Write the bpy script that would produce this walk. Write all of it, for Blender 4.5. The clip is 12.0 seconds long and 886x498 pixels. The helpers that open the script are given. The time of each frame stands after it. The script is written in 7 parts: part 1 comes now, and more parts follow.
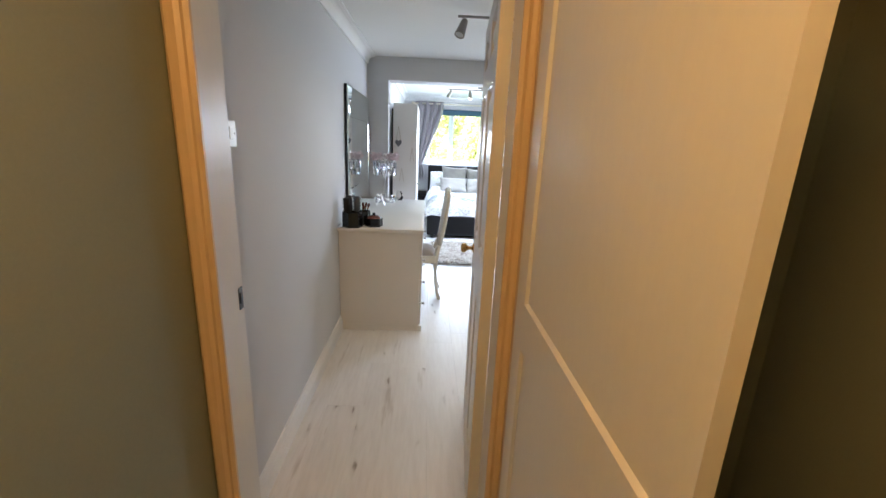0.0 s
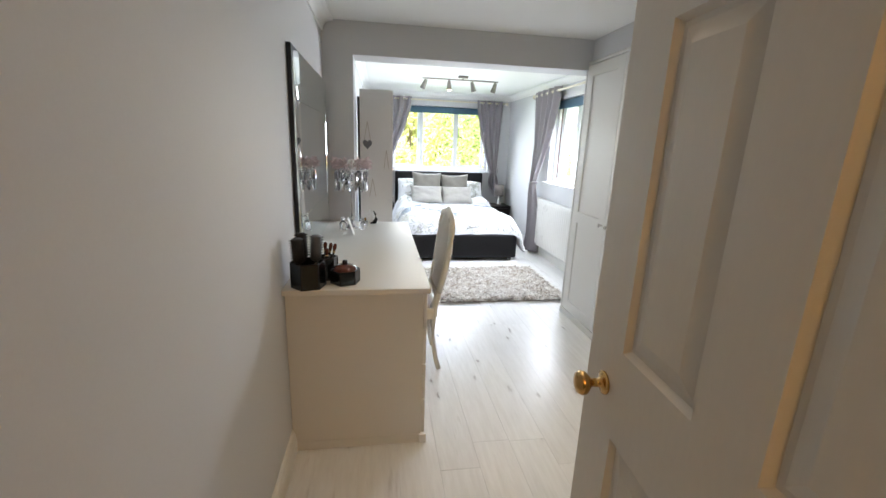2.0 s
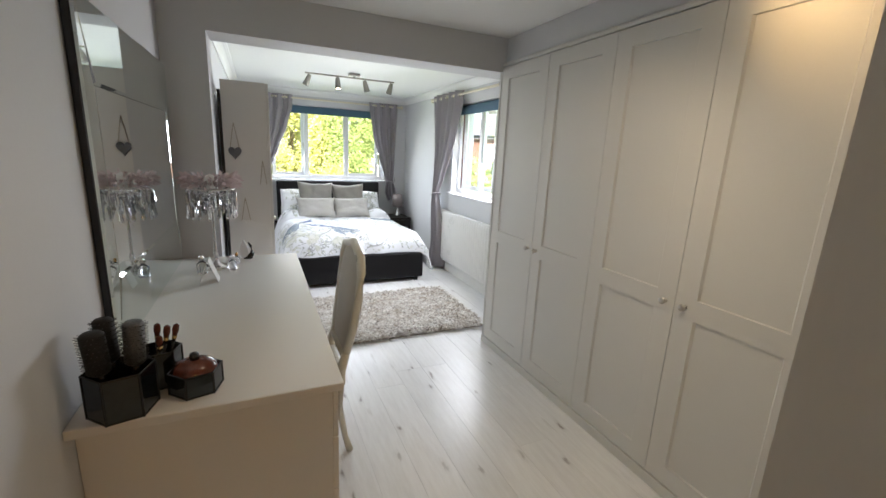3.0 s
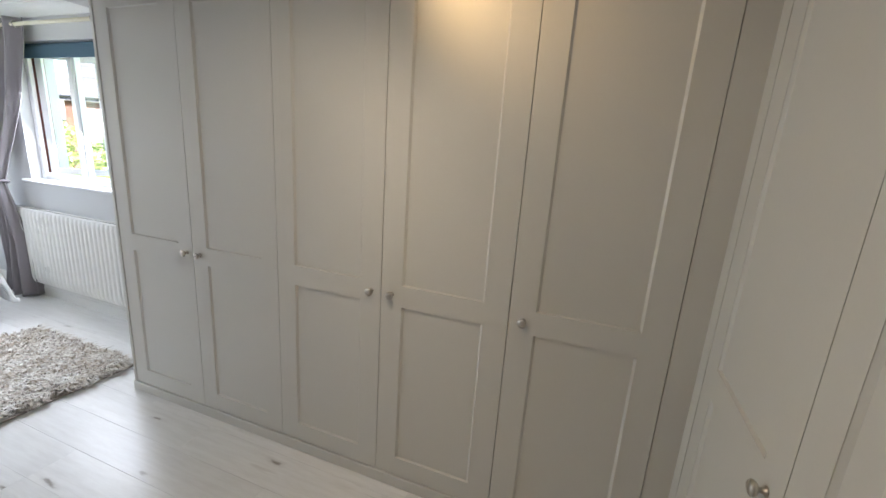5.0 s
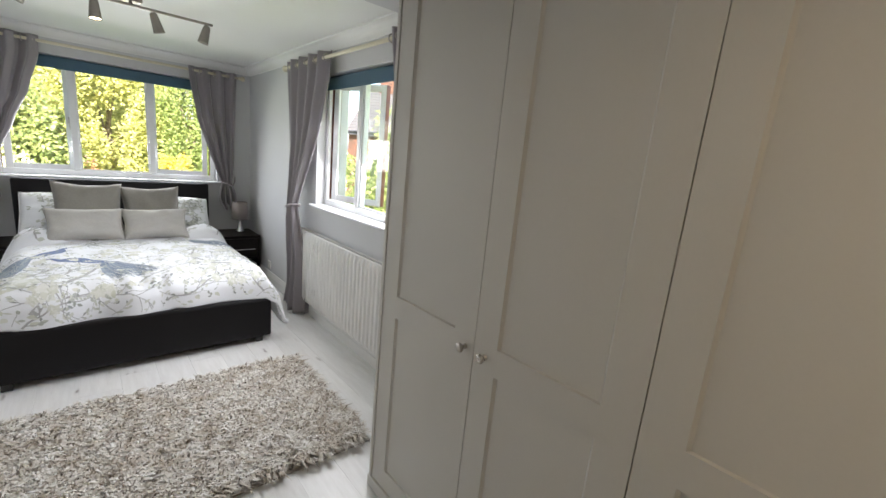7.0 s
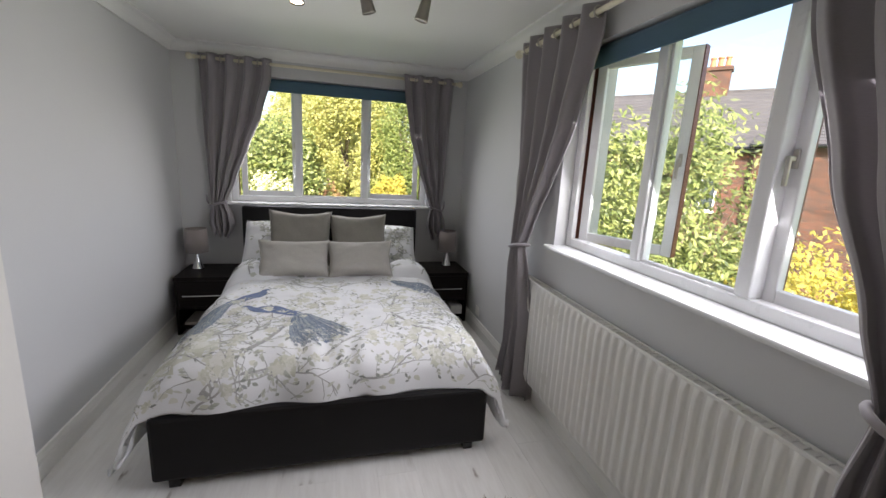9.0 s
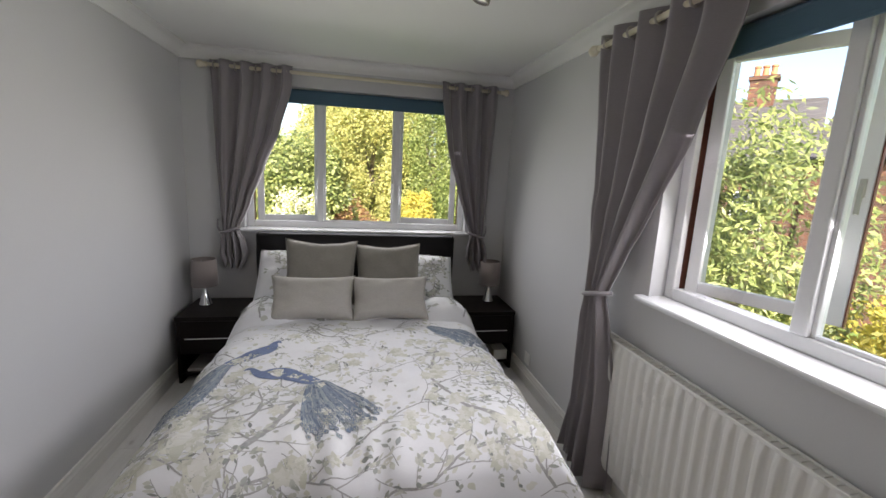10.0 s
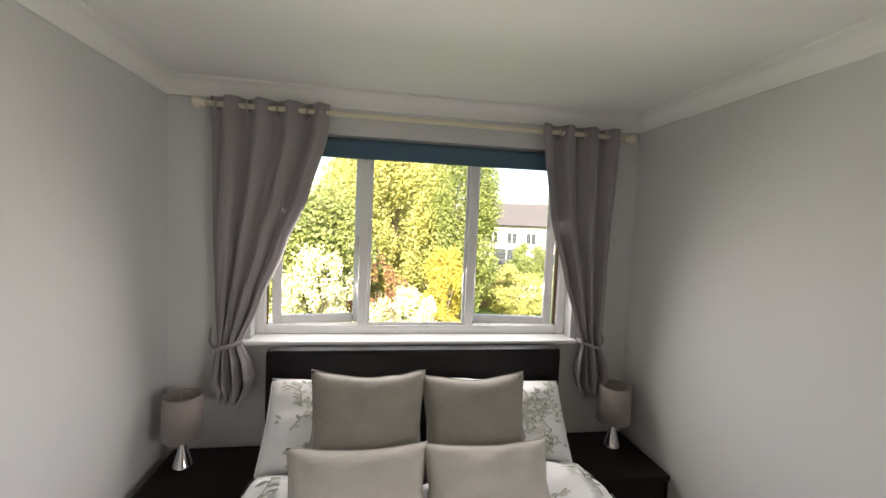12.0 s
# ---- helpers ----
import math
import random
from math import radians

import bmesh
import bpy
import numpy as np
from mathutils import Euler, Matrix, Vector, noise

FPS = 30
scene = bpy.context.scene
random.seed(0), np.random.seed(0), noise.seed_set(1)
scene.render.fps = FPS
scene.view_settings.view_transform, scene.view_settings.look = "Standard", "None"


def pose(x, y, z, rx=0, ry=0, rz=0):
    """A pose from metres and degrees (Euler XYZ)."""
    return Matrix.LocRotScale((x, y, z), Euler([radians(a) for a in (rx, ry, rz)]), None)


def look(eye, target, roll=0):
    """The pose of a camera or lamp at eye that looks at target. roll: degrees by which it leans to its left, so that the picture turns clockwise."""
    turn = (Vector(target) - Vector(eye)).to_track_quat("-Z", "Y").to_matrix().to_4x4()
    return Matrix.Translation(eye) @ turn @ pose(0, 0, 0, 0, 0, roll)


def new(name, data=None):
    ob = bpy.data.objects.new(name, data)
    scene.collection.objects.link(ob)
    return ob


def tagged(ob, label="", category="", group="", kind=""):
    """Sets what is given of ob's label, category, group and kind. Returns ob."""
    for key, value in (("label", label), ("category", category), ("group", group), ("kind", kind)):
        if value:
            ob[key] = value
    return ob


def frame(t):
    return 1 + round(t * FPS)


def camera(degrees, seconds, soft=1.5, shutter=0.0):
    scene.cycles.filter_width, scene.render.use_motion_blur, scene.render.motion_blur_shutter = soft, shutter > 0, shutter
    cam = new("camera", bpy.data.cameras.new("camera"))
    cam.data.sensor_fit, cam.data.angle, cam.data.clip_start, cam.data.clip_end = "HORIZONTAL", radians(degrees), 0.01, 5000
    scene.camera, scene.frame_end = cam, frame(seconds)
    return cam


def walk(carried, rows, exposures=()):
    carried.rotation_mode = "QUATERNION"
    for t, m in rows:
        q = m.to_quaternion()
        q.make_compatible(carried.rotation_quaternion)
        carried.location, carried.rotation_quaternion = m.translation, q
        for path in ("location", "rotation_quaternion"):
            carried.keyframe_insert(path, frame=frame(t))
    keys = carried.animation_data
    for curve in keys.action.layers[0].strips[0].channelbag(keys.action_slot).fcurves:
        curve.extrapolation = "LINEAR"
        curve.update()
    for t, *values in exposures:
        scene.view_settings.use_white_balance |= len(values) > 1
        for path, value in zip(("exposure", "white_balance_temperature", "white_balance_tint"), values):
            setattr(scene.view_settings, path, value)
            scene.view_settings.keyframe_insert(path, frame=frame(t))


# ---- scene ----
cam = camera(94.1, 12.0)
PATH = [
    (0, (0.597, 0.904, 1.504), (0.687, 2.837, 0.999), 2.4),
    (0.5, (0.464, 1.191, 1.506), (0.577, 3.119, 0.983), 2.0),
    (0.6, (0.446, 1.243, 1.506), (0.562, 3.17, 0.982), 2.1),
    (1, (0.408, 1.446, 1.486), (0.544, 3.372, 0.963), 2.1),
    (1.5, (0.382, 1.833, 1.488), (0.583, 3.757, 0.981), 2.2),
    (2, (0.358, 2.197, 1.477), (0.662, 4.112, 0.99), 2.1),
    (2.5, (0.339, 2.512, 1.485), (0.855, 4.387, 1.017), 2.6),
    (3, (0.387, 2.836, 1.517), (1.189, 4.612, 1.068), 2.7),
    (3.5, (0.452, 3.03, 1.518), (1.645, 4.576, 1.086), 2.6),
    (3.7, (0.469, 3.102, 1.524), (1.842, 4.492, 1.093), 2.8),
    (5.3, (0.642, 3.267, 1.502), (2.474, 3.913, 1.026), 3.9),
    (5.5, (0.662, 3.342, 1.496), (2.472, 4.058, 1.037), 4.4),
    (6, (0.851, 3.582, 1.532), (2.545, 4.552, 1.1), 4.8),
    (6.5, (0.989, 3.86, 1.507), (2.515, 5.083, 1.087), 5.1),
    (7, (1.125, 4.217, 1.509), (2.421, 5.683, 1.096), 5.4),
    (7.5, (1.27, 4.558, 1.473), (2.301, 6.218, 1.049), 4.4),
    (7.7, (1.299, 4.681, 1.509), (2.238, 6.392, 1.074), 4.4),
    (9.3, (1.403, 5.724, 1.484), (1.877, 7.624, 1.079), 2.9),
    (9.5, (1.397, 5.831, 1.518), (1.859, 7.735, 1.117), 2.9),
    (10, (1.385, 6.136, 1.529), (1.789, 8.063, 1.174), 2.9),
    (10.5, (1.326, 6.487, 1.593), (1.664, 8.436, 1.297), 2.8),
    (11, (1.295, 6.812, 1.648), (1.593, 8.775, 1.406), 2.7),
    (11.5, (1.281, 7.067, 1.649), (1.547, 9.04, 1.466), 2.7),
    (12, (1.15, 7.335, 1.684), (1.467, 9.306, 1.561), 2.4),
]
EXPOSURES = [(0.0, 3.68, 5400, 9), (1.0, 3.54, 5500, 9), (1.7, 3.45, 5850, 9), (2.5, 3.27, 6100, 9), (3.5, 2.62, 6250, 10), (5.5, 2.95, 5900, 10), (6.0, 2.60, 6150, 10), (6.5, 2.38, 6400, 10), (7.5, 2.27, 6550, 10), (9.5, 1.48, 6700, 15), (10.5, 1.60, 6850, 15), (11.0, 1.87, 7050, 15), (12.0, 1.95, 7350, 15)]
walk(cam, [(t, look(eye, target, roll)) for t, eye, target, roll in PATH], EXPOSURES)

# ---- world, sun, lamps ----
SUN_AZ, SUN_EL = radians(196), radians(34)      # the sun stands behind the house
world = bpy.data.worlds.new("sky")
scene.world = world
world.use_nodes = True
wn = world.node_tree
sky = wn.nodes.new("ShaderNodeTexSky")
sky.sky_type, sky.sun_disc = "NISHITA", False
sky.sun_elevation, sky.sun_rotation = SUN_EL, SUN_AZ
sky.air_density, sky.dust_density, sky.ozone_density = 1.0, 2.5, 0.7
wn.nodes["Background"].inputs[1].default_value = 0.15
wn.links.new(sky.outputs[0], wn.nodes["Background"].inputs[0])

sun = new("sun", bpy.data.lights.new("sun", "SUN"))
sun.data.energy, sun.data.angle, sun.data.color = 5.0, radians(0.6), (1.0, 0.93, 0.82)
sun_from = Vector((math.sin(SUN_AZ) * math.cos(SUN_EL), math.cos(SUN_AZ) * math.cos(SUN_EL), math.sin(SUN_EL)))
sun.matrix_world = look(sun_from * 40, (0, 0, 0))


def lamp(name, kind, m, energy, color, **kw):
    ob = new(name, bpy.data.lights.new(name, kind))
    ob.data.energy, ob.data.color = energy, color
    for k, v in kw.items():
        if k == "size":
            ob.data.shadow_soft_size = v
        elif k == "spread":
            ob.data.spot_size = v
        elif k == "blend":
            ob.data.spot_blend = v
    ob.matrix_world = m
    return ob


HLX, HLY = 0.40, 0.80      # the hall ceiling light
lamp("hall_lamp", "POINT", pose(HLX, HLY, 2.16), 1.75, (1.0, 0.44, 0.10), size=0.08)
lamp("wardrobe_spot_lamp", "SPOT", look((1.62, 3.86, 2.17), (2.05, 3.60, 2.06)), 1.25, (1.0, 0.62, 0.25), size=0.02, spread=radians(85), blend=1.0)
for x, aim, power in ((0.81, (0.45, 3.4, 0.6), 1.7), (1.09, (1.90, 3.05, 0.6), 3.2), (1.37, (1.85, 4.7, 0.6), 3.7)):
    lamp("track_spot_lamp", "SPOT", look((x, 3.87, 2.165), aim), power, (1.0, 0.78, 0.53), size=0.03, spread=radians(120), blend=1.0)
lamp("bed_spot_lamp", "SPOT", look((1.235, 7.73, 2.165), (1.235, 7.6, 1.0)), 0.9, (1.0, 0.68, 0.35), size=0.02, spread=radians(70), blend=0.8)

# daylight of the open sky, entering at the two window openings
for name, m, w, h, energy, color in (("north_window_sky", look((1.40, 9.635, 1.50), (1.40, 8.63, 0.99)), 1.62, 0.50, 4.4, (0.97, 0.97, 0.97)), ("east_window_sky", look((2.705, 6.85, 1.50), (1.63, 6.85, 0.97)), 1.50, 0.50, 6.9, (0.96, 0.96, 1.0))):
    ob = lamp(name, "AREA", m, energy, color)
    ob.data.shape, ob.data.size, ob.data.size_y = "RECTANGLE", w, h
    ob.data.spread = radians(150)

# ---- materials ----
def nodes_of(name):
    m = bpy.data.materials.new(name)
    m.use_nodes = True
    return m, m.node_tree, m.node_tree.nodes["Principled BSDF"]


def tex_coord(nt, scale=(1, 1, 1)):
    tc = nt.nodes.new("ShaderNodeTexCoord")
    mp = nt.nodes.new("ShaderNodeMapping")
    mp.inputs["Scale"].default_value = scale
    nt.links.new(tc.outputs["Object"], mp.inputs[0])
    return mp.outputs[0]


def noise_node(nt, vec, scale, detail=4, rough=0.6):
    n = nt.nodes.new("ShaderNodeTexNoise")
    n.inputs["Scale"].default_value, n.inputs["Detail"].default_value, n.inputs["Roughness"].default_value = scale, detail, rough
    nt.links.new(vec, n.inputs["Vector"])
    return n.outputs["Fac"]


def ramp(nt, fac, stops):
    r = nt.nodes.new("ShaderNodeValToRGB")
    while len(r.color_ramp.elements) < len(stops):
        r.color_ramp.elements.new(0.5)
    for e, (p, c) in zip(r.color_ramp.elements, stops):
        e.position, e.color = p, (*c, 1) if len(c) == 3 else c
    nt.links.new(fac, r.inputs[0])
    return r.outputs[0]


def mix(nt, a, b, fac, mode="MIX"):
    n = nt.nodes.new("ShaderNodeMix")
    n.data_type, n.blend_type = "RGBA", mode
    for sock, val in ((n.inputs[0], fac), (n.inputs[6], a), (n.inputs[7], b)):
        if hasattr(val, "is_linked"):
            nt.links.new(val, sock)
        elif isinstance(val, (int, float)):
            sock.default_value = val
        else:
            sock.default_value = (*val, 1)
    return n.outputs[2]


def bump(nt, bsdf, height, strength, dist=0.002):
    b = nt.nodes.new("ShaderNodeBump")
    b.inputs["Strength"].default_value, b.inputs["Distance"].default_value = strength, dist
    nt.links.new(height, b.inputs["Height"])
    nt.links.new(b.outputs[0], bsdf.inputs["Normal"])


def surface(name, base, rough=0.5, metal=0.0, var=0.06, coarse=2.0, fine=60.0, relief=0.1, dist=0.001, stretch=(1, 1, 1), rvar=0.1, sheen=0.0, spec=0.5):
    """A plain material: base colour varied at two scales, fine relief, uneven gloss."""
    m, nt, b = nodes_of(name)
    v = tex_coord(nt, stretch)
    big, small = noise_node(nt, v, coarse), noise_node(nt, v, fine, 5)
    c = Vector(base)
    lo, hi = tuple(max(0, x) for x in c * (1 - var)), tuple(min(1, x) for x in c * (1 + var))
    col = mix(nt, ramp(nt, big, [(0.3, lo), (0.7, hi)]), ramp(nt, small, [(0.3, lo), (0.7, hi)]), 0.5)
    nt.links.new(col, b.inputs["Base Color"])
    rr = nt.nodes.new("ShaderNodeMapRange")
    rr.inputs[3].default_value, rr.inputs[4].default_value = max(0.02, rough - rvar), min(1, rough + rvar)
    nt.links.new(big, rr.inputs[0])
    nt.links.new(rr.outputs[0], b.inputs["Roughness"])
    b.inputs["Metallic"].default_value = metal
    b.inputs["Specular IOR Level"].default_value = spec
    if sheen:
        b.inputs["Sheen Weight"].default_value = sheen
    if relief:
        bump(nt, b, small, relief, dist)
    return m


def cloth(name, base, weave=900, var=0.08, rough=0.85, sheen=0.3, relief=0.25):
    m, nt, b = nodes_of(name)
    v = tex_coord(nt)
    big, thread = noise_node(nt, v, 3.0), noise_node(nt, tex_coord(nt, (1, 1, 0.25)), weave, 2)
    slub = noise_node(nt, tex_coord(nt, (1, 1, 6)), 70, 3)
    c = Vector(base)
    col = mix(nt, ramp(nt, big, [(0.3, tuple(c * (1 - var))), (0.7, tuple(c * (1 + var)))]), ramp(nt, slub, [(0.35, tuple(c * (1 - 1.6 * var))), (0.65, tuple(c * (1 + 1.6 * var)))]), 0.5)
    nt.links.new(col, b.inputs["Base Color"])
    b.inputs["Roughness"].default_value, b.inputs["Sheen Weight"].default_value = rough, sheen
    bump(nt, b, thread, relief, 0.0008)
    return m


def let_through(m, color, share):
    """Thin cloth that lets some light through."""
    nt = m.node_tree
    t = nt.nodes.new("ShaderNodeBsdfTranslucent")
    t.inputs[0].default_value = (*color, 1)
    mx = nt.nodes.new("ShaderNodeMixShader")
    mx.inputs[0].default_value = share
    nt.links.new(nt.nodes["Principled BSDF"].outputs[0], mx.inputs[1])
    nt.links.new(t.outputs[0], mx.inputs[2])
    nt.links.new(mx.outputs[0], nt.nodes["Material Output"].inputs[0])


def island_mat(name, stops, rough=0.6, trans=0.0):
    """Colour drawn anew for each loose piece (leaves, strands)."""
    m, nt, b = nodes_of(name)
    g = nt.nodes.new("ShaderNodeNewGeometry")
    col = ramp(nt, g.outputs["Random Per Island"], stops)
    nt.links.new(col, b.inputs["Base Color"])
    b.inputs["Roughness"].default_value = rough
    if trans:
        t = nt.nodes.new("ShaderNodeBsdfTranslucent")
        nt.links.new(col, t.inputs[0])
        mx = nt.nodes.new("ShaderNodeMixShader")
        mx.inputs[0].default_value = trans
        nt.links.new(b.outputs[0], mx.inputs[1])
        nt.links.new(t.outputs[0], mx.inputs[2])
        nt.links.new(mx.outputs[0], nt.nodes["Material Output"].inputs[0])
    return m


def pile_mat():
    m = island_mat("shag_pile", [(0.0, (0.24, 0.21, 0.175)), (0.16, (0.46, 0.42, 0.36)), (0.4, (0.62, 0.58, 0.515)), (0.75, (0.74, 0.71, 0.66)), (1.0, (0.83, 0.82, 0.79))], 0.75)
    nt = m.node_tree
    b = nt.nodes["Principled BSDF"]
    src = b.inputs["Base Color"].links[0].from_socket
    patch = ramp(nt, noise_node(nt, tex_coord(nt), 9, 6, 0.75), [(0.40, (0.68, 0.62, 0.55)), (0.54, (1, 1, 1))])
    nt.links.new(mix(nt, src, patch, 0.9, "MULTIPLY"), b.inputs["Base Color"])
    return m


def floor_mat():
    m, nt, b = nodes_of("whitewashed_boards")
    oi = nt.nodes.new("ShaderNodeObjectInfo")
    tc = nt.nodes.new("ShaderNodeTexCoord")
    mp = nt.nodes.new("ShaderNodeMapping")
    add = nt.nodes.new("ShaderNodeVectorMath")
    sc = nt.nodes.new("ShaderNodeVectorMath")
    sc.operation = "SCALE"
    comb = nt.nodes.new("ShaderNodeCombineXYZ")
    for i in (0, 1, 2):
        nt.links.new(oi.outputs["Random"], comb.inputs[i])
    nt.links.new(comb.outputs[0], sc.inputs[0])
    sc.inputs["Scale"].default_value = 37.0
    nt.links.new(tc.outputs["Object"], add.inputs[0])
    nt.links.new(sc.outputs[0], add.inputs[1])
    nt.links.new(add.outputs[0], mp.inputs[0])
    mp.inputs["Scale"].default_value = (1, 0.11, 1)
    grain = noise_node(nt, mp.outputs[0], 42, 6, 0.65)
    streak = noise_node(nt, mp.outputs[0], 9, 4, 0.62)
    mp2 = nt.nodes.new("ShaderNodeMapping")
    mp2.inputs["Scale"].default_value = (1, 0.33, 1)
    nt.links.new(add.outputs[0], mp2.inputs[0])
    vor = nt.nodes.new("ShaderNodeTexVoronoi")
    vor.voronoi_dimensions = "2D"
    vor.inputs["Scale"].default_value = 6.0
    warp = nt.nodes.new("ShaderNodeVectorMath")
    warp.operation = "MULTIPLY_ADD"
    wn_ = nt.nodes.new("ShaderNodeTexNoise")
    wn_.inputs["Scale"].default_value, wn_.inputs["Detail"].default_value = 26.0, 3.0
    nt.links.new(mp2.outputs[0], wn_.inputs["Vector"])
    nt.links.new(wn_.outputs["Color"], warp.inputs[0])
    warp.inputs[1].default_value = (0.045, 0.045, 0.0)
    nt.links.new(mp2.outputs[0], warp.inputs[2])
    nt.links.new(warp.outputs[0], vor.inputs["Vector"])
    knot = ramp(nt, vor.outputs["Distance"], [(0.0, (0.05, 0.05, 0.05)), (0.035, (0.3, 0.3, 0.3)), (0.07, (0.85, 0.85, 0.85)), (0.14, (1, 1, 1))])
    base = ramp(nt, grain, [(0.25, (0.645, 0.635, 0.615)), (0.62, (0.735, 0.73, 0.715))])
    dark = ramp(nt, streak, [(0.64, (1, 1, 1)), (0.72, (0.66, 0.63, 0.60)), (0.80, (0.50, 0.46, 0.43))])
    col = mix(nt, base, dark, 0.75, "MULTIPLY")
    # knots stand only in some places
    where = ramp(nt, noise_node(nt, mp2.outputs[0], 2.3, 2), [(0.47, (0, 0, 0)), (0.56, (1, 1, 1))])
    kcol = mix(nt, (0.17, 0.125, 0.09), (1, 1, 1), knot)
    col = mix(nt, col, mix(nt, (1, 1, 1), kcol, where), 0.85, "MULTIPLY")
    tone = nt.nodes.new("ShaderNodeMapRange")
    tone.inputs[3].default_value, tone.inputs[4].default_value = 0.965, 1.03
    nt.links.new(oi.outputs["Random"], tone.inputs[0])
    sc2 = nt.nodes.new("ShaderNodeVectorMath")
    sc2.operation = "SCALE"
    nt.links.new(col, sc2.inputs[0])
    nt.links.new(tone.outputs[0], sc2.inputs["Scale"])
    nt.links.new(sc2.outputs[0], b.inputs["Base Color"])
    rr = nt.nodes.new("ShaderNodeMapRange")
    rr.inputs[3].default_value, rr.inputs[4].default_value = 0.24, 0.42
    nt.links.new(grain, rr.inputs[0])
    nt.links.new(rr.outputs[0], b.inputs["Roughness"])
    bump(nt, b, grain, 0.12, 0.0008)
    return m


def glass_mat(name="window_glass", tint=(0.97, 0.985, 0.98)):
    m = bpy.data.materials.new(name)
    m.use_nodes = True
    nt = m.node_tree
    nt.nodes.remove(nt.nodes["Principled BSDF"])
    tr, gl, lw, pw, mx = (nt.nodes.new(k) for k in ("ShaderNodeBsdfTransparent", "ShaderNodeBsdfGlossy", "ShaderNodeLayerWeight", "ShaderNodeMath", "ShaderNodeMixShader"))
    tr.inputs[0].default_value = (*tint, 1)
    gl.inputs["Roughness"].default_value = 0.01
    lw.inputs[0].default_value = 0.5
    pw.operation, pw.inputs[1].default_value = "POWER", 4.0
    sc = nt.nodes.new("ShaderNodeMath")
    sc.operation, sc.inputs[1].default_value, sc.inputs[2].default_value = "MULTIPLY_ADD", 0.55, 0.03
    nt.links.new(lw.outputs["Facing"], pw.inputs[0])
    nt.links.new(pw.outputs[0], sc.inputs[0])
    nt.links.new(sc.outputs[0], mx.inputs[0])
    nt.links.new(tr.outputs[0], mx.inputs[1])
    nt.links.new(gl.outputs[0], mx.inputs[2])
    nt.links.new(mx.outputs[0], nt.nodes["Material Output"].inputs[0])
    return m


def emission_mat(name, color, strength):
    m, nt, b = nodes_of(name)
    b.inputs["Emission Color"].default_value = (*color, 1)
    b.inputs["Emission Strength"].default_value = strength
    b.inputs["Base Color"].default_value = (*color, 1)
    return m


def crystal_mat():
    m, nt, b = nodes_of("crystal")
    b.inputs["Transmission Weight"].default_value, b.inputs["Roughness"].default_value, b.inputs["IOR"].default_value = 0.9, 0.03, 1.5
    b.inputs["Base Color"].default_value = (0.95, 0.96, 0.98, 1)
    return m


def brick_mat():
    m, nt, b = nodes_of("old_brick")
    tc = nt.nodes.new("ShaderNodeTexCoord")
    sep, com, addn = nt.nodes.new("ShaderNodeSeparateXYZ"), nt.nodes.new("ShaderNodeCombineXYZ"), nt.nodes.new("ShaderNodeMath")
    nt.links.new(tc.outputs["Object"], sep.inputs[0])
    nt.links.new(sep.outputs[0], addn.inputs[0])
    nt.links.new(sep.outputs[1], addn.inputs[1])
    nt.links.new(addn.outputs[0], com.inputs[0])
    nt.links.new(sep.outputs[2], com.inputs[1])
    br = nt.nodes.new("ShaderNodeTexBrick")
    br.inputs["Scale"].default_value = 1.0
    br.inputs["Brick Width"].default_value, br.inputs["Row Height"].default_value, br.inputs["Mortar Size"].default_value = 0.23, 0.075, 0.011
    br.inputs["Color1"].default_value, br.inputs["Color2"].default_value, br.inputs["Mortar"].default_value = (0.20, 0.068, 0.040, 1), (0.062, 0.026, 0.022, 1), (0.13, 0.105, 0.085, 1)
    nt.links.new(com.outputs[0], br.inputs["Vector"])
    dirt = ramp(nt, noise_node(nt, tc.outputs["Object"], 1.4), [(0.3, (0.5, 0.47, 0.45)), (0.7, (1, 1, 1))])
    nt.links.new(mix(nt, br.outputs[0], dirt, 0.8, "MULTIPLY"), b.inputs["Base Color"])
    b.inputs["Roughness"].default_value = 0.9
    bump(nt, b, br.outputs["Fac"], -0.4, 0.008)
    return m


M_WALL = surface("grey_wall_paint", (0.60, 0.60, 0.605), 0.7, var=0.025, coarse=1.1, fine=160, relief=0.12, dist=0.0006)
M_BEAM = surface("grey_beam_paint", (0.60, 0.60, 0.605), 0.7, var=0.025, coarse=1.3, fine=150, relief=0.12, dist=0.0006)
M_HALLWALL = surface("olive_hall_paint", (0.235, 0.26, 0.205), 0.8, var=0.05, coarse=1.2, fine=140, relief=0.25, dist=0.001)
M_CEIL = surface("ceiling_paint", (0.80, 0.80, 0.78), 0.8, var=0.02, coarse=0.9, fine=120, relief=0.12, dist=0.0008)
M_SILL = surface("white_gloss_sill", (0.76, 0.77, 0.78), 0.12, var=0.02, coarse=2.2, fine=40, relief=0.03, dist=0.0006, rvar=0.05)
M_SKIRT = surface("skirting_paint", (0.76, 0.75, 0.72), 0.35, var=0.04, coarse=3, fine=50, relief=0.06)
M_PINE = surface("varnished_pine_casing", (0.62, 0.47, 0.27), 0.38, var=0.14, coarse=6, fine=60, relief=0.1, stretch=(1, 1, 0.06))
M_DOOR = surface("cream_door_paint", (0.66, 0.645, 0.60), 0.34, var=0.03, coarse=2, fine=80, relief=0.06, dist=0.0006, stretch=(1, 1, 0.3))
M_WARD = surface("grey_wardrobe_paint", (0.60, 0.585, 0.545), 0.42, var=0.018, coarse=1.5, fine=140, relief=0.05, dist=0.0005)
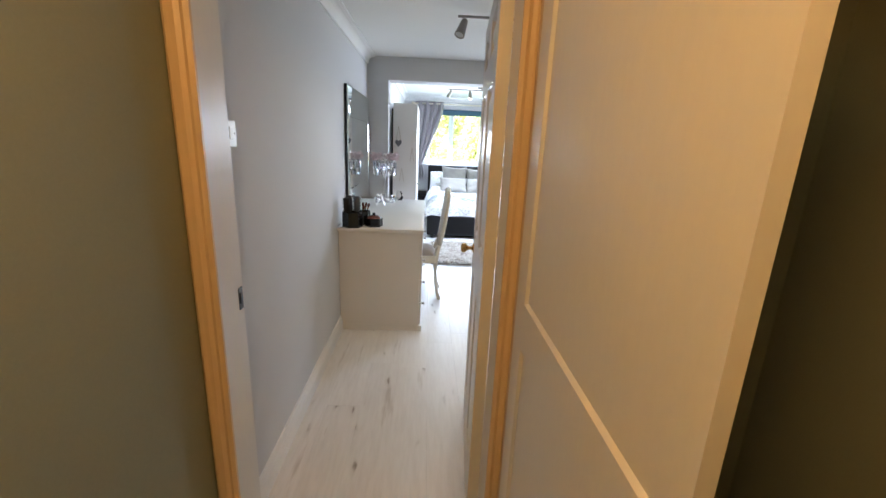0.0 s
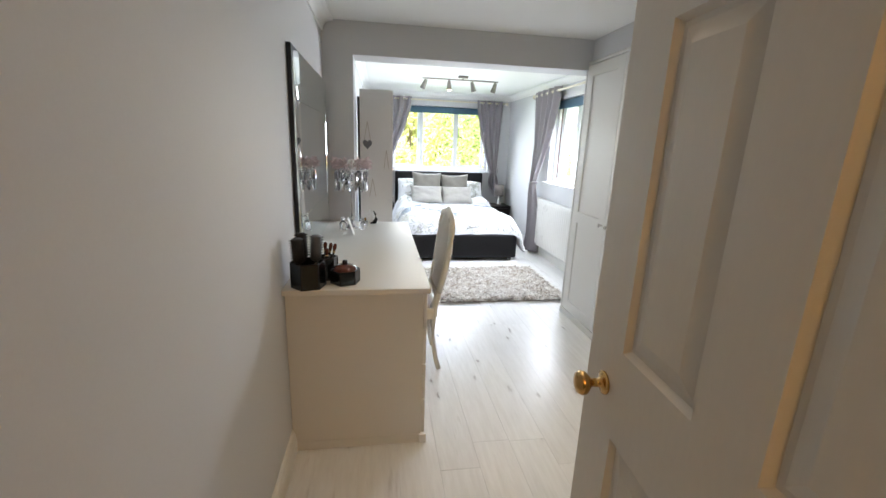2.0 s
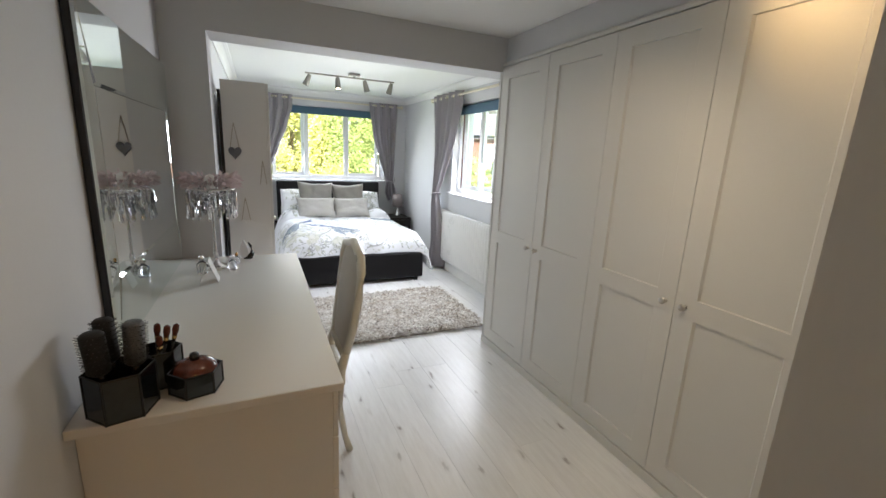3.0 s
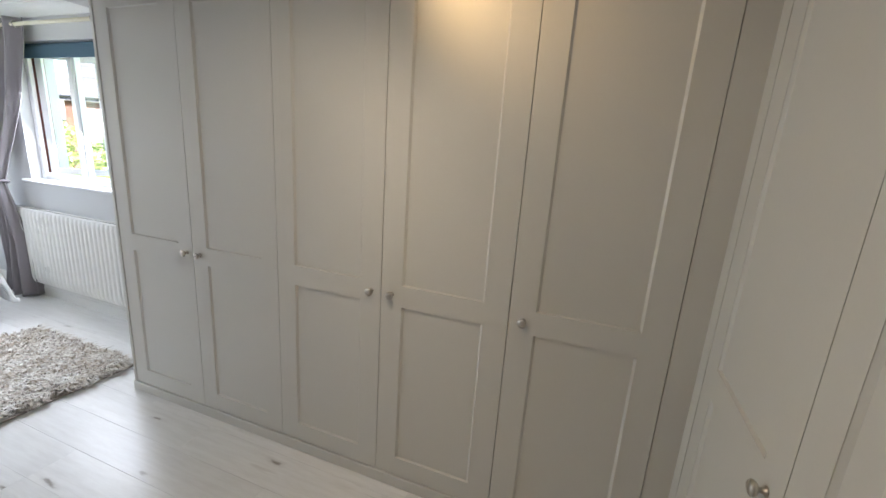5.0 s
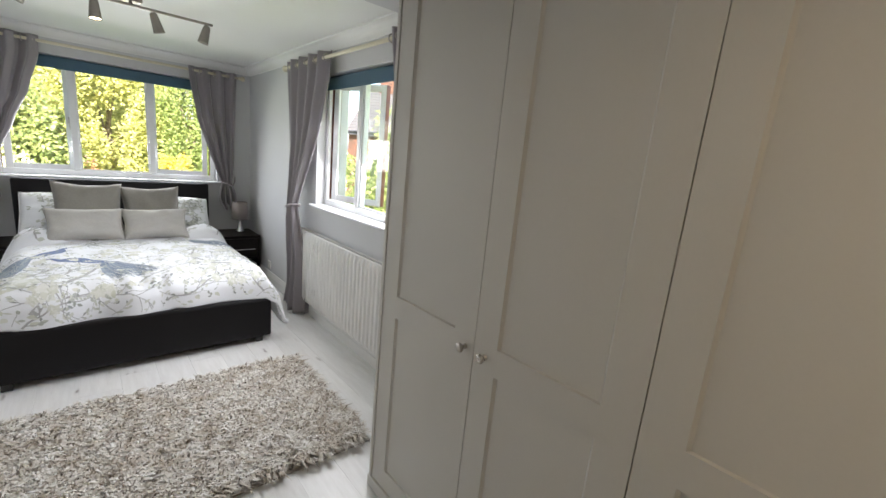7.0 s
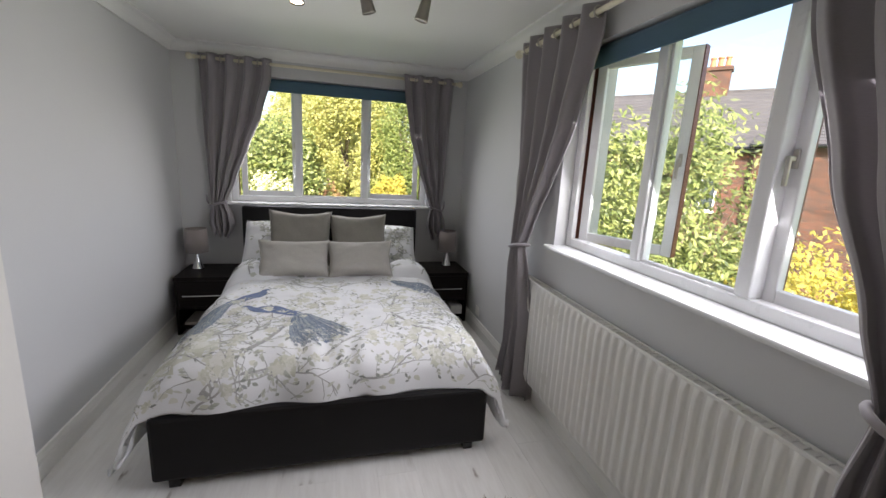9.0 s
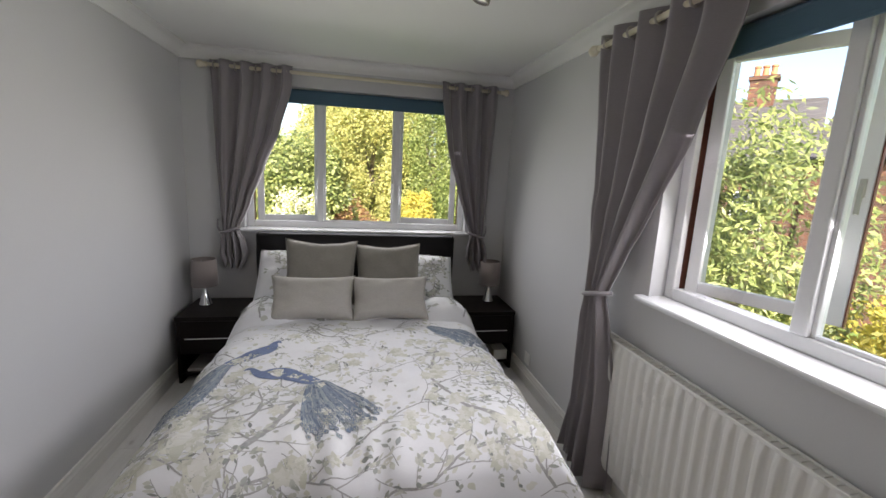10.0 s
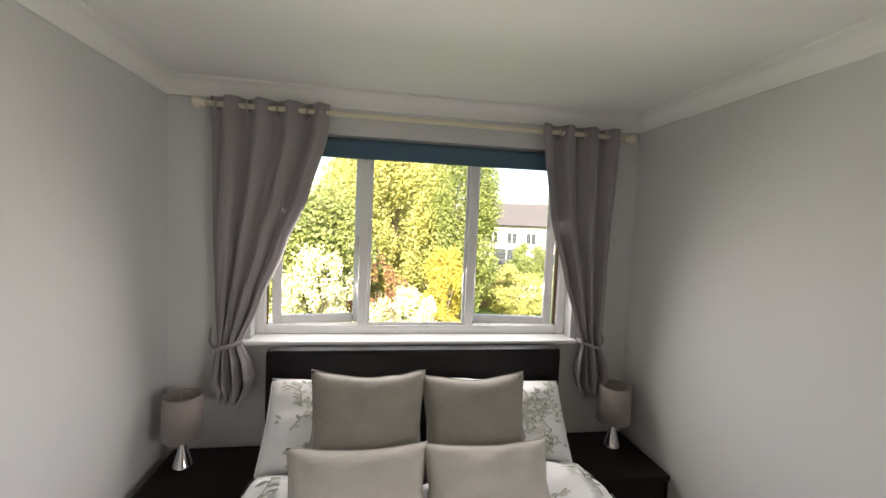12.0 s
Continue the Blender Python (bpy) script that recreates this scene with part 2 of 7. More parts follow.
M_DESK = surface("cream_desk_laminate", (0.72, 0.70, 0.655), 0.44, var=0.015, coarse=2.5, fine=120, relief=0.03, dist=0.0005)
M_CAB = surface("cream_cabinet_laminate", (0.72, 0.70, 0.665), 0.4, var=0.02, coarse=2.0, fine=100, relief=0.03)
M_CHAIR = surface("ivory_lacquer", (0.70, 0.66, 0.55), 0.30, var=0.07, coarse=9, fine=70, relief=0.08)
M_SEAT = cloth("taupe_seat_cloth", (0.36, 0.31, 0.27), 600)
M_SEATBACK = cloth("ivory_back_cloth", (0.60, 0.55, 0.46), 600)
M_BRASS = surface("worn_brass", (0.55, 0.36, 0.14), 0.22, 1.0, var=0.1, coarse=30, fine=200, relief=0.03)
M_NICKEL = surface("brushed_nickel", (0.52, 0.49, 0.45), 0.30, 1.0, var=0.05, coarse=30, fine=300, relief=0.05)
M_SPOT = surface("dark_satin_nickel", (0.27, 0.25, 0.225), 0.33, 1.0, var=0.08, coarse=30, fine=300, relief=0.05)
M_CHROME = surface("chrome", (0.75, 0.75, 0.77), 0.08, 1.0, var=0.02, relief=0)
M_BLACK = surface("black_gloss_edge", (0.012, 0.012, 0.013), 0.25, var=0.2, relief=0.05)
M_LEATHER = surface("black_faux_leather", (0.006, 0.0055, 0.006), 0.45, var=0.25, coarse=5, fine=260, relief=0.3, dist=0.001, spec=0.22)
M_WENGE = surface("dark_wenge_veneer", (0.009, 0.0065, 0.006), 0.38, spec=0.16, var=0.35, coarse=4, fine=60, relief=0.08, stretch=(1, 0.1, 1))
M_MIRROR = surface("mirror_silver", (0.86, 0.89, 0.88), 0.015, 1.0, var=0.0, relief=0, rvar=0.005)
M_BEVEL = surface("bevelled_mirror_silver", (0.80, 0.86, 0.84), 0.03, 1.0, var=0.0, relief=0, rvar=0.005)
M_SMOKE = surface("smoked_mirror_glass", (0.07, 0.085, 0.10), 0.07, 0.9, var=0.15, coarse=12, fine=60, relief=0.02)
M_AMBER = surface("amber_resin", (0.11, 0.03, 0.018), 0.18, var=0.35, coarse=20, fine=90, relief=0.05)
M_BRISTLE = surface("dark_bristles", (0.010, 0.009, 0.009), 0.7, var=0.3, coarse=40, fine=300, relief=0.4, dist=0.002)
M_CURTAIN = cloth("silver_grey_curtain_satin", (0.30, 0.275, 0.29), 1200, 0.05, 0.55, 0.5, 0.15)
M_CURTAIN.node_tree.nodes["Principled BSDF"].inputs["Specular IOR Level"].default_value = 0.3
let_through(M_CURTAIN, (0.36, 0.33, 0.35), 0.14)
M_ROD = surface("cream_rod_paint", (0.72, 0.67, 0.52), 0.35, var=0.04, coarse=8, fine=60, relief=0.05)
M_BLIND = cloth("slate_blue_blind", (0.10, 0.18, 0.26), 800, 0.06, 0.8, 0.1, 0.15)
let_through(M_BLIND, (0.20, 0.33, 0.44), 0.3)
M_UPVC = surface("white_window_frame", (0.78, 0.78, 0.79), 0.3, var=0.02, coarse=4, fine=80, relief=0.03)
M_REDWOOD = surface("red_brown_frame_outside", (0.16, 0.05, 0.03), 0.45, var=0.15, coarse=8, fine=60, relief=0.1, stretch=(1, 1, 0.1))
M_RADIATOR = surface("white_radiator_enamel", (0.80, 0.79, 0.76), 0.3, var=0.02, coarse=3, fine=60, relief=0.02)
M_PLASTIC = surface("white_plastic", (0.80, 0.79, 0.76), 0.3, var=0.01, relief=0.02)
M_DUVET = cloth("white_cotton_duvet", (0.79, 0.80, 0.82), 1400, 0.02, 0.85, 0.2, 0.12)
M_MATTRESS = cloth("mattress_ticking", (0.7, 0.69, 0.66), 600)
M_CUSH_DARK = cloth("taupe_linen", (0.245, 0.230, 0.203), 420, 0.12, 0.9, 0.2, 0.5)
M_CUSH_PALE = cloth("pale_stone_linen", (0.44, 0.422, 0.388), 520, 0.08, 0.9, 0.2, 0.4)
M_SHADE = cloth("dusky_lampshade_cloth", (0.25, 0.215, 0.205), 700, 0.05)
M_RUGBASE = cloth("rug_backing", (0.30, 0.27, 0.23), 300)
M_PILE = pile_mat()
M_DROP = surface("smoky_crystal_drop", (0.42, 0.42, 0.44), 0.07, 0.85, var=0.2, coarse=40, fine=90, relief=0)
M_FEATHER = island_mat("pale_pink_feathers", [(0.0, (0.62, 0.50, 0.50)), (1.0, (0.78, 0.68, 0.68))], 0.8, 0.3)
M_CRYSTAL = crystal_mat()
M_GLASS = glass_mat()
M_FLOOR = floor_mat()
M_HEART = surface("grey_felt_heart", (0.16, 0.16, 0.17), 0.85, var=0.15, fine=200, relief=0.3)
M_STRING = surface("jute_string", (0.42, 0.36, 0.28), 0.9, relief=0.2)
M_PRINT_BRANCH = surface("print_grey_brown", (0.40, 0.40, 0.395), 0.85, var=0.3, coarse=25, fine=200, relief=0)
M_PRINT_LEAF = island_mat("print_sage", [(0.0, (0.24, 0.26, 0.25)), (0.2, (0.42, 0.44, 0.39)), (0.6, (0.64, 0.645, 0.59)), (0.85, (0.52, 0.54, 0.48)), (1.0, (0.34, 0.36, 0.36))], 0.85)
M_PRINT_FLOWER = island_mat("print_cream_petal", [(0.0, (0.57, 0.58, 0.49)), (0.5, (0.67, 0.67, 0.60)), (1.0, (0.74, 0.74, 0.71))], 0.85)
M_PRINT_BLUE = island_mat("print_slate_blue", [(0.0, (0.10, 0.13, 0.20)), (0.35, (0.20, 0.25, 0.33)), (0.6, (0.30, 0.35, 0.38)), (0.8, (0.40, 0.43, 0.44)), (1.0, (0.15, 0.19, 0.28))], 0.85)
M_PRINT_BODY = surface("print_peacock_blue", (0.15, 0.20, 0.34), 0.85, var=0.3, coarse=14, fine=120, relief=0)
# outdoors
M_GRASS = surface("garden_grass", (0.13, 0.20, 0.035), 0.9, var=0.4, coarse=0.25, fine=9, relief=0.5, dist=0.05)
M_BARK = surface("bark", (0.20, 0.165, 0.115), 0.9, var=0.4, coarse=5, fine=30, relief=0.6, dist=0.02, stretch=(1, 1, 0.2))
M_BRICK = brick_mat()
M_SLATE = surface("slate_tiles", (0.085, 0.08, 0.085), 0.6, var=0.25, coarse=2.0, fine=14, relief=0.3, dist=0.02)
M_RENDER = surface("pale_render", (0.66, 0.63, 0.57), 0.85, var=0.08, coarse=0.6, fine=12, relief=0.2, dist=0.01)
M_DARKGLASS = surface("dark_window_pane", (0.05, 0.06, 0.07), 0.08, var=0.3, coarse=1, fine=4, relief=0)
M_CLAY = surface("terracotta_pot", (0.42, 0.19, 0.10), 0.8, var=0.15, coarse=5, fine=20, relief=0.2)
M_FENCE = surface("weathered_fence", (0.24, 0.17, 0.12), 0.85, var=0.2, coarse=2, fine=20, relief=0.3, stretch=(1, 1, 0.1))
M_CARPAINT = surface("dark_car_paint", (0.03, 0.032, 0.04), 0.2, var=0.1, relief=0)
M_RUBBER = surface("tyre_rubber", (0.015, 0.015, 0.015), 0.8, relief=0.1)
LEAF = {
    "golden": island_mat("leaf_golden", [(0.0, (0.30, 0.28, 0.06)), (0.4, (0.54, 0.47, 0.10)), (1.0, (0.70, 0.60, 0.13))], 0.55, 0.55),
    "yellow": island_mat("leaf_yellow_green", [(0.0, (0.26, 0.29, 0.08)), (0.5, (0.48, 0.48, 0.17)), (1.0, (0.64, 0.59, 0.24))], 0.55, 0.55),
    "green": island_mat("leaf_mid_green", [(0.0, (0.13, 0.18, 0.05)), (0.5, (0.26, 0.32, 0.10)), (1.0, (0.41, 0.45, 0.16))], 0.5, 0.55),
    "dark": island_mat("leaf_dark_green", [(0.0, (0.035, 0.07, 0.014)), (0.5, (0.09, 0.15, 0.026)), (1.0, (0.18, 0.25, 0.045))], 0.5, 0.35),
    "pale": island_mat("leaf_pale_green", [(0.0, (0.07, 0.10, 0.03)), (0.4, (0.19, 0.24, 0.07)), (1.0, (0.40, 0.42, 0.15))], 0.5, 0.35),
    "rust": island_mat("leaf_rust", [(0.0, (0.10, 0.05, 0.03)), (0.5, (0.27, 0.13, 0.07)), (1.0, (0.34, 0.28, 0.08))], 0.6, 0.3),
    "white": island_mat("blossom_white", [(0.0, (0.22, 0.27, 0.05)), (0.4, (0.45, 0.46, 0.20)), (0.6, (0.72, 0.70, 0.56)), (1.0, (0.80, 0.79, 0.70))], 0.7, 0.3),
}


# ---- mesh helpers ----
def link_mesh(name, bm, material, smooth=False):
    me = bpy.data.meshes.new(name)
    bm.normal_update()
    bm.to_mesh(me)
    bm.free()
    if smooth:
        me.polygons.foreach_set("use_smooth", [True] * len(me.polygons))
    me.materials.append(material)
    return me


def part(name, bm, material, parent=None, label="", smooth=False):
    ob = new(name, link_mesh(name, bm, material, smooth))
    if parent is not None:
        ob.parent = parent
        ob.matrix_parent_inverse = parent.matrix_basis.inverted()
    if label:
        ob["label"] = label
    return ob


def thing(name, label, category, at=(0, 0, 0), group="", kind=""):
    ob = new(name)
    ob.empty_display_size = 0.1
    ob.matrix_basis = Matrix.Translation(at)
    return tagged(ob, label, category, group, kind)


def box(bm, x0, x1, y0, y1, z0, z1, bevel=0.0, seg=2):
    b = bmesh.new()
    bmesh.ops.create_cube(b, size=1)
    for v in b.verts:
        v.co = ((x0 + x1) / 2 + v.co.x * (x1 - x0), (y0 + y1) / 2 + v.co.y * (y1 - y0), (z0 + z1) / 2 + v.co.z * (z1 - z0))
    if bevel:
        bmesh.ops.bevel(b, geom=b.edges[:], offset=bevel, segments=seg, profile=0.5, affect="EDGES", clamp_overlap=True)
    add_bm(bm, b)
    return bm


def add_bm(bm, b, m=None):
    if m is not None:
        b.transform(m)
    tmp = bpy.data.meshes.new("tmp")
    b.to_mesh(tmp)
    b.free()
    bm.from_mesh(tmp)
    bpy.data.meshes.remove(tmp)


def boxes(*specs, bevel=0.0):
    bm = bmesh.new()
    for s in specs:
        box(bm, *s[:6], bevel=s[6] if len(s) > 6 else bevel)
    return bm


def rod(bm, p0, p1, r0, r1=None, seg=16):
    p0, p1 = Vector(p0), Vector(p1)
    b = bmesh.new()
    bmesh.ops.create_cone(b, cap_ends=True, segments=seg, radius1=r0, radius2=r0 if r1 is None else r1, depth=(p1 - p0).length)
    add_bm(bm, b, Matrix.Translation((p0 + p1) / 2) @ (p1 - p0).to_track_quat("Z", "Y").to_matrix().to_4x4())
    return bm


def lathe(bm, profile, m=None, seg=24):
    """profile: (radius, height) pairs turned about z."""
    b = bmesh.new()
    rings = []
    for r, z in profile:
        rings.append([b.verts.new((max(r, 1e-4) * math.cos(2 * math.pi * i / seg), max(r, 1e-4) * math.sin(2 * math.pi * i / seg), z)) for i in range(seg)])
    for a, c in zip(rings, rings[1:]):
        for i in range(seg):
            b.faces.new((a[i], a[(i + 1) % seg], c[(i + 1) % seg], c[i]))
    b.faces.new(rings[0][::-1])
    b.faces.new(rings[-1])
    add_bm(bm, b, m)
    return bm


def tube(bm, pts, radii, seg=8):
    pts = [Vector(p) for p in pts]
    if not hasattr(radii, "__len__"):
        radii = [radii] * len(pts)
    b = bmesh.new()
    rings = []
    for i, (p, r) in enumerate(zip(pts, radii)):
        d = (pts[min(i + 1, len(pts) - 1)] - pts[max(i - 1, 0)]).normalized()
        q = d.to_track_quat("Z", "Y")
        rings.append([b.verts.new(p + q @ Vector((r * math.cos(2 * math.pi * k / seg), r * math.sin(2 * math.pi * k / seg), 0))) for k in range(seg)])
    for a, c in zip(rings, rings[1:]):
        for k in range(seg):
            b.faces.new((a[k], a[(k + 1) % seg], c[(k + 1) % seg], c[k]))
    b.faces.new(rings[0][::-1])
    b.faces.new(rings[-1])
    add_bm(bm, b)
    return bm


def torus(bm, m, R, r, seg=20, ring=8):
    b = bmesh.new()
    g = [[b.verts.new(((R + r * math.cos(2 * math.pi * j / ring)) * math.cos(2 * math.pi * i / seg), (R + r * math.cos(2 * math.pi * j / ring)) * math.sin(2 * math.pi * i / seg), r * math.sin(2 * math.pi * j / ring))) for j in range(ring)] for i in range(seg)]
    for i in range(seg):
        for j in range(ring):
            b.faces.new((g[i][j], g[(i + 1) % seg][j], g[(i + 1) % seg][(j + 1) % ring], g[i][(j + 1) % ring]))
    add_bm(bm, b, m)
    return bm


def sheet(bm, f, nu, nv, close=False):
    """A grid of f(u, v), u and v from 0 to 1."""
    g = [[bm.verts.new(f(i / nu, j / nv)) for j in range(nv + 1)] for i in range(nu + 1)]
    for i in range(nu):
        for j in range(nv):
            bm.faces.new((g[i][j], g[i + 1][j], g[i + 1][j + 1], g[i][j + 1]))
    return bm


def prism(bm, outline, z0, z1, m=None):
    b = bmesh.new()
    lo = [b.verts.new((x, y, z0)) for x, y in outline]
    hi = [b.verts.new((x, y, z1)) for x, y in outline]
    n = len(outline)
    for i in range(n):
        b.faces.new((lo[i], lo[(i + 1) % n], hi[(i + 1) % n], hi[i]))
    b.faces.new(lo[::-1])
    b.faces.new(hi)
    add_bm(bm, b, m)
    return bm


def moulding(bm, profile, p0, p1, out):
    """A strip from p0 to p1 whose profile is (distance along out, height)."""
    p0, p1, out = Vector(p0), Vector(p1), Vector(out)
    a = [bm.verts.new(p0 + out * d + Vector((0, 0, h))) for d, h in profile]
    c = [bm.verts.new(p1 + out * d + Vector((0, 0, h))) for d, h in profile]
    n = len(profile)
    for i in range(n):
        bm.faces.new((a[i], a[(i + 1) % n], c[(i + 1) % n], c[i]))
    bm.faces.new(a[::-1])
    bm.faces.new(c)
    return bm


def raw_mesh(name, verts, faces, material):
    me = bpy.data.meshes.new(name)
    me.from_pydata(verts, [], faces)
    me.materials.append(material)
    return me


def structure(name, bm, material, label, category, smooth=False):
    return tagged(part(name, bm, material, smooth=smooth), label, category, kind="structure")


def lpart(name, bm, material, parent, label="", smooth=False, m=None):
    """A part whose mesh is in its parent's own coordinates."""
    ob = new(name, link_mesh(name, bm, material, smooth))
    ob.parent = parent
    if m is not None:
        ob.matrix_basis = m
    if label:
        ob["label"] = label
    return ob


# ---- the shell ----
CEIL = 2.34
structure("wall_west_front", boxes((-0.18, -0.06, 2.20, 5.85, 0, CEIL)), M_WALL, "smooth grey painted plaster wall beside the desk", "wall")
structure("wall_west_bed", boxes((-0.18, 0.115, 5.85, 9.86, 0, CEIL)), M_WALL, "smooth grey painted plaster wall beside the bed", "wall")
structure("beam", boxes((-0.06, 0.163, 5.60, 5.85, 0, 2.11), (-0.06, 2.65, 5.60, 5.85, 2.11, CEIL), (2.56, 2.65, 5.63, 5.85, 0, 2.11)), M_BEAM, "grey painted beam and pier between dressing area and bed", "beam")
W1X0, W1X1, WZ0, W1Z1 = 0.515, 2.29, 1.02, 2.125
structure("wall_north", boxes((0.115, W1X0, 9.58, 9.86, 0, CEIL), (W1X1, 2.65, 9.58, 9.86, 0, CEIL), (W1X0, W1X1, 9.58, 9.86, 0, WZ0), (W1X0, W1X1, 9.58, 9.86, W1Z1, CEIL)), M_WALL, "smooth grey painted wall around the window behind the bed", "wall")
W2Y0, W2Y1, W2Z1 = 6.02, 7.68, 2.10
structure("wall_east", boxes((2.65, 2.93, 2.06, W2Y0, 0, CEIL), (2.65, 2.93, W2Y1, 9.86, 0, CEIL), (2.65, 2.93, W2Y0, W2Y1, 0, WZ0), (2.65, 2.93, W2Y0, W2Y1, W2Z1, CEIL)), M_WALL, "smooth grey painted wall around the side window", "wall")
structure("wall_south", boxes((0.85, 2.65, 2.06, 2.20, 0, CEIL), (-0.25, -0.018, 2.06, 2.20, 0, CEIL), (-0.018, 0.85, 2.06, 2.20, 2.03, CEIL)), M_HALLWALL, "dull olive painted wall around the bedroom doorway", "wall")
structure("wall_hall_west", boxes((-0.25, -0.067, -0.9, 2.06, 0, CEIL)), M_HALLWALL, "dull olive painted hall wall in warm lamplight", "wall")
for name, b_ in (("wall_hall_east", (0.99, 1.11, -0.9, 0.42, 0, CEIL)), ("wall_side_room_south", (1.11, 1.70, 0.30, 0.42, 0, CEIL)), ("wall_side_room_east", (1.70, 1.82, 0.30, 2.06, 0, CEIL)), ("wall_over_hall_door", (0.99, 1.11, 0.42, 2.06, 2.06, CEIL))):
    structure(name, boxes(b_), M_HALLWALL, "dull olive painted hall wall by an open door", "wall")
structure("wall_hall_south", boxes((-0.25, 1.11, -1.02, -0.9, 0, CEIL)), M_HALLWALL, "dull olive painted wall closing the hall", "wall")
structure("ceiling", boxes((-0.25, 2.93, -1.02, 9.86, CEIL, CEIL + 0.12)), M_CEIL, "plain white painted plaster ceiling", "ceiling")
structure("bulkhead", boxes((2.07, 2.65, 2.20, 5.60, 2.178, CEIL)), M_WALL, "grey painted bulkhead above the fitted wardrobes", "wall")
structure("subfloor", boxes((-0.25, 2.93, -1.02, 9.86, -0.30, -0.014)), M_RUGBASE, "hidden subfloor under the boards", "floor")

COVE = [(0, 0), (0, -0.082), (0.012, -0.082), (0.014, -0.072)] + [(0.014 + 0.052 * (1 - math.cos(a)), -0.072 + 0.056 * math.sin(a)) for a in (0.25, 0.5, 0.8, 1.1, 1.35, 1.57)] + [(0.072, -0.014), (0.085, -0.012), (0.085, 0)]
bm = bmesh.new()
moulding(bm, COVE, (0.115, 5.85, CEIL), (0.115, 9.58, CEIL), (1, 0, 0))
moulding(bm, COVE, (2.65, 9.58, CEIL), (2.65, 5.85, CEIL), (-1, 0, 0))
moulding(bm, COVE, (0.115, 9.58, CEIL), (2.65, 9.58, CEIL), (0, -1, 0))
moulding(bm, COVE, (-0.06, 2.20, CEIL), (-0.06, 5.60, CEIL), (1, 0, 0))
structure("coving", bm, M_CEIL, "white plaster coving along the ceiling edge", "coving")

SKIRT = [(0, 0), (0.020, 0), (0.020, 0.075), (0.016, 0.083), (0.016, 0.092), (0.010, 0.104), (0.008, 0.118), (0, 0.122)]
bm = bmesh.new()
moulding(bm, SKIRT, (-0.06, 2.20, 0), (-0.06, 4.0, 0), (1, 0, 0))
moulding(bm, SKIRT, (0.115, 7.0, 0), (0.115, 9.58, 0), (1, 0, 0))
moulding(bm, SKIRT, (2.65, 9.58, 0), (2.65, 5.85, 0), (-1, 0, 0))
moulding(bm, SKIRT, (0.115, 9.58, 0), (2.65, 9.58, 0), (0, -1, 0))
structure("baseboard", bm, M_SKIRT, "white painted moulded skirting board", "skirting board")

# doorway lining and casings
CASE = [(0, 0), (0.010, 0), (0.016, 0.012), (0.012, 0.022), (0.018, 0.034), (0.018, 0.058), (0.010, 0.068), (0, 0.070)]


def casing(bm, x, y, z0, z1, side, out):
    """An upright casing whose section runs from x sideways; out is the way it stands off the wall."""
    a = [bm.verts.new((x + side * h, y + out * d, z0)) for d, h in CASE]
    c = [bm.verts.new((x + side * h, y + out * d, z1)) for d, h in CASE]
    n = len(CASE)
    for i in range(n):
        bm.faces.new((a[i], a[(i + 1) % n], c[(i + 1) % n], c[i]))
    bm.faces.new(a), bm.faces.new(c)
    bmesh.ops.recalc_face_normals(bm, faces=bm.faces)


bm = bmesh.new()
casing(bm, 0.004, 2.06, 0, 2.10, -1, -1)
casing(bm, 0.829, 2.06, 0, 2.10, 1, -1)
box(bm, 0.006, 0.827, 2.042, 2.06, 2.025, 2.10, 0.004)
structure("door_casing", bm, M_PINE, "cream grained timber casing around the bedroom doorway", "door casing")
bm = boxes((-0.018, 0.002, 2.062, 2.212, 0, 2.03, 0.002), (0.832, 0.85, 2.062, 2.198, 0, 2.029, 0.002), (0.002, 0.832, 2.062, 2.198, 2.012, 2.029, 0.002))
structure("door_lining", bm, M_DOOR, "off-white painted lining and stop of the doorway", "door lining")
structure("strike_plate", boxes((0.002, 0.005, 2.175, 2.203, 0.945, 1.02, 0.001), (0.005, 0.0075, 2.182, 2.196, 0.965, 1.0, 0.0005)), M_BLACK, "small tarnished latch plate set in the lining", "latch plate")


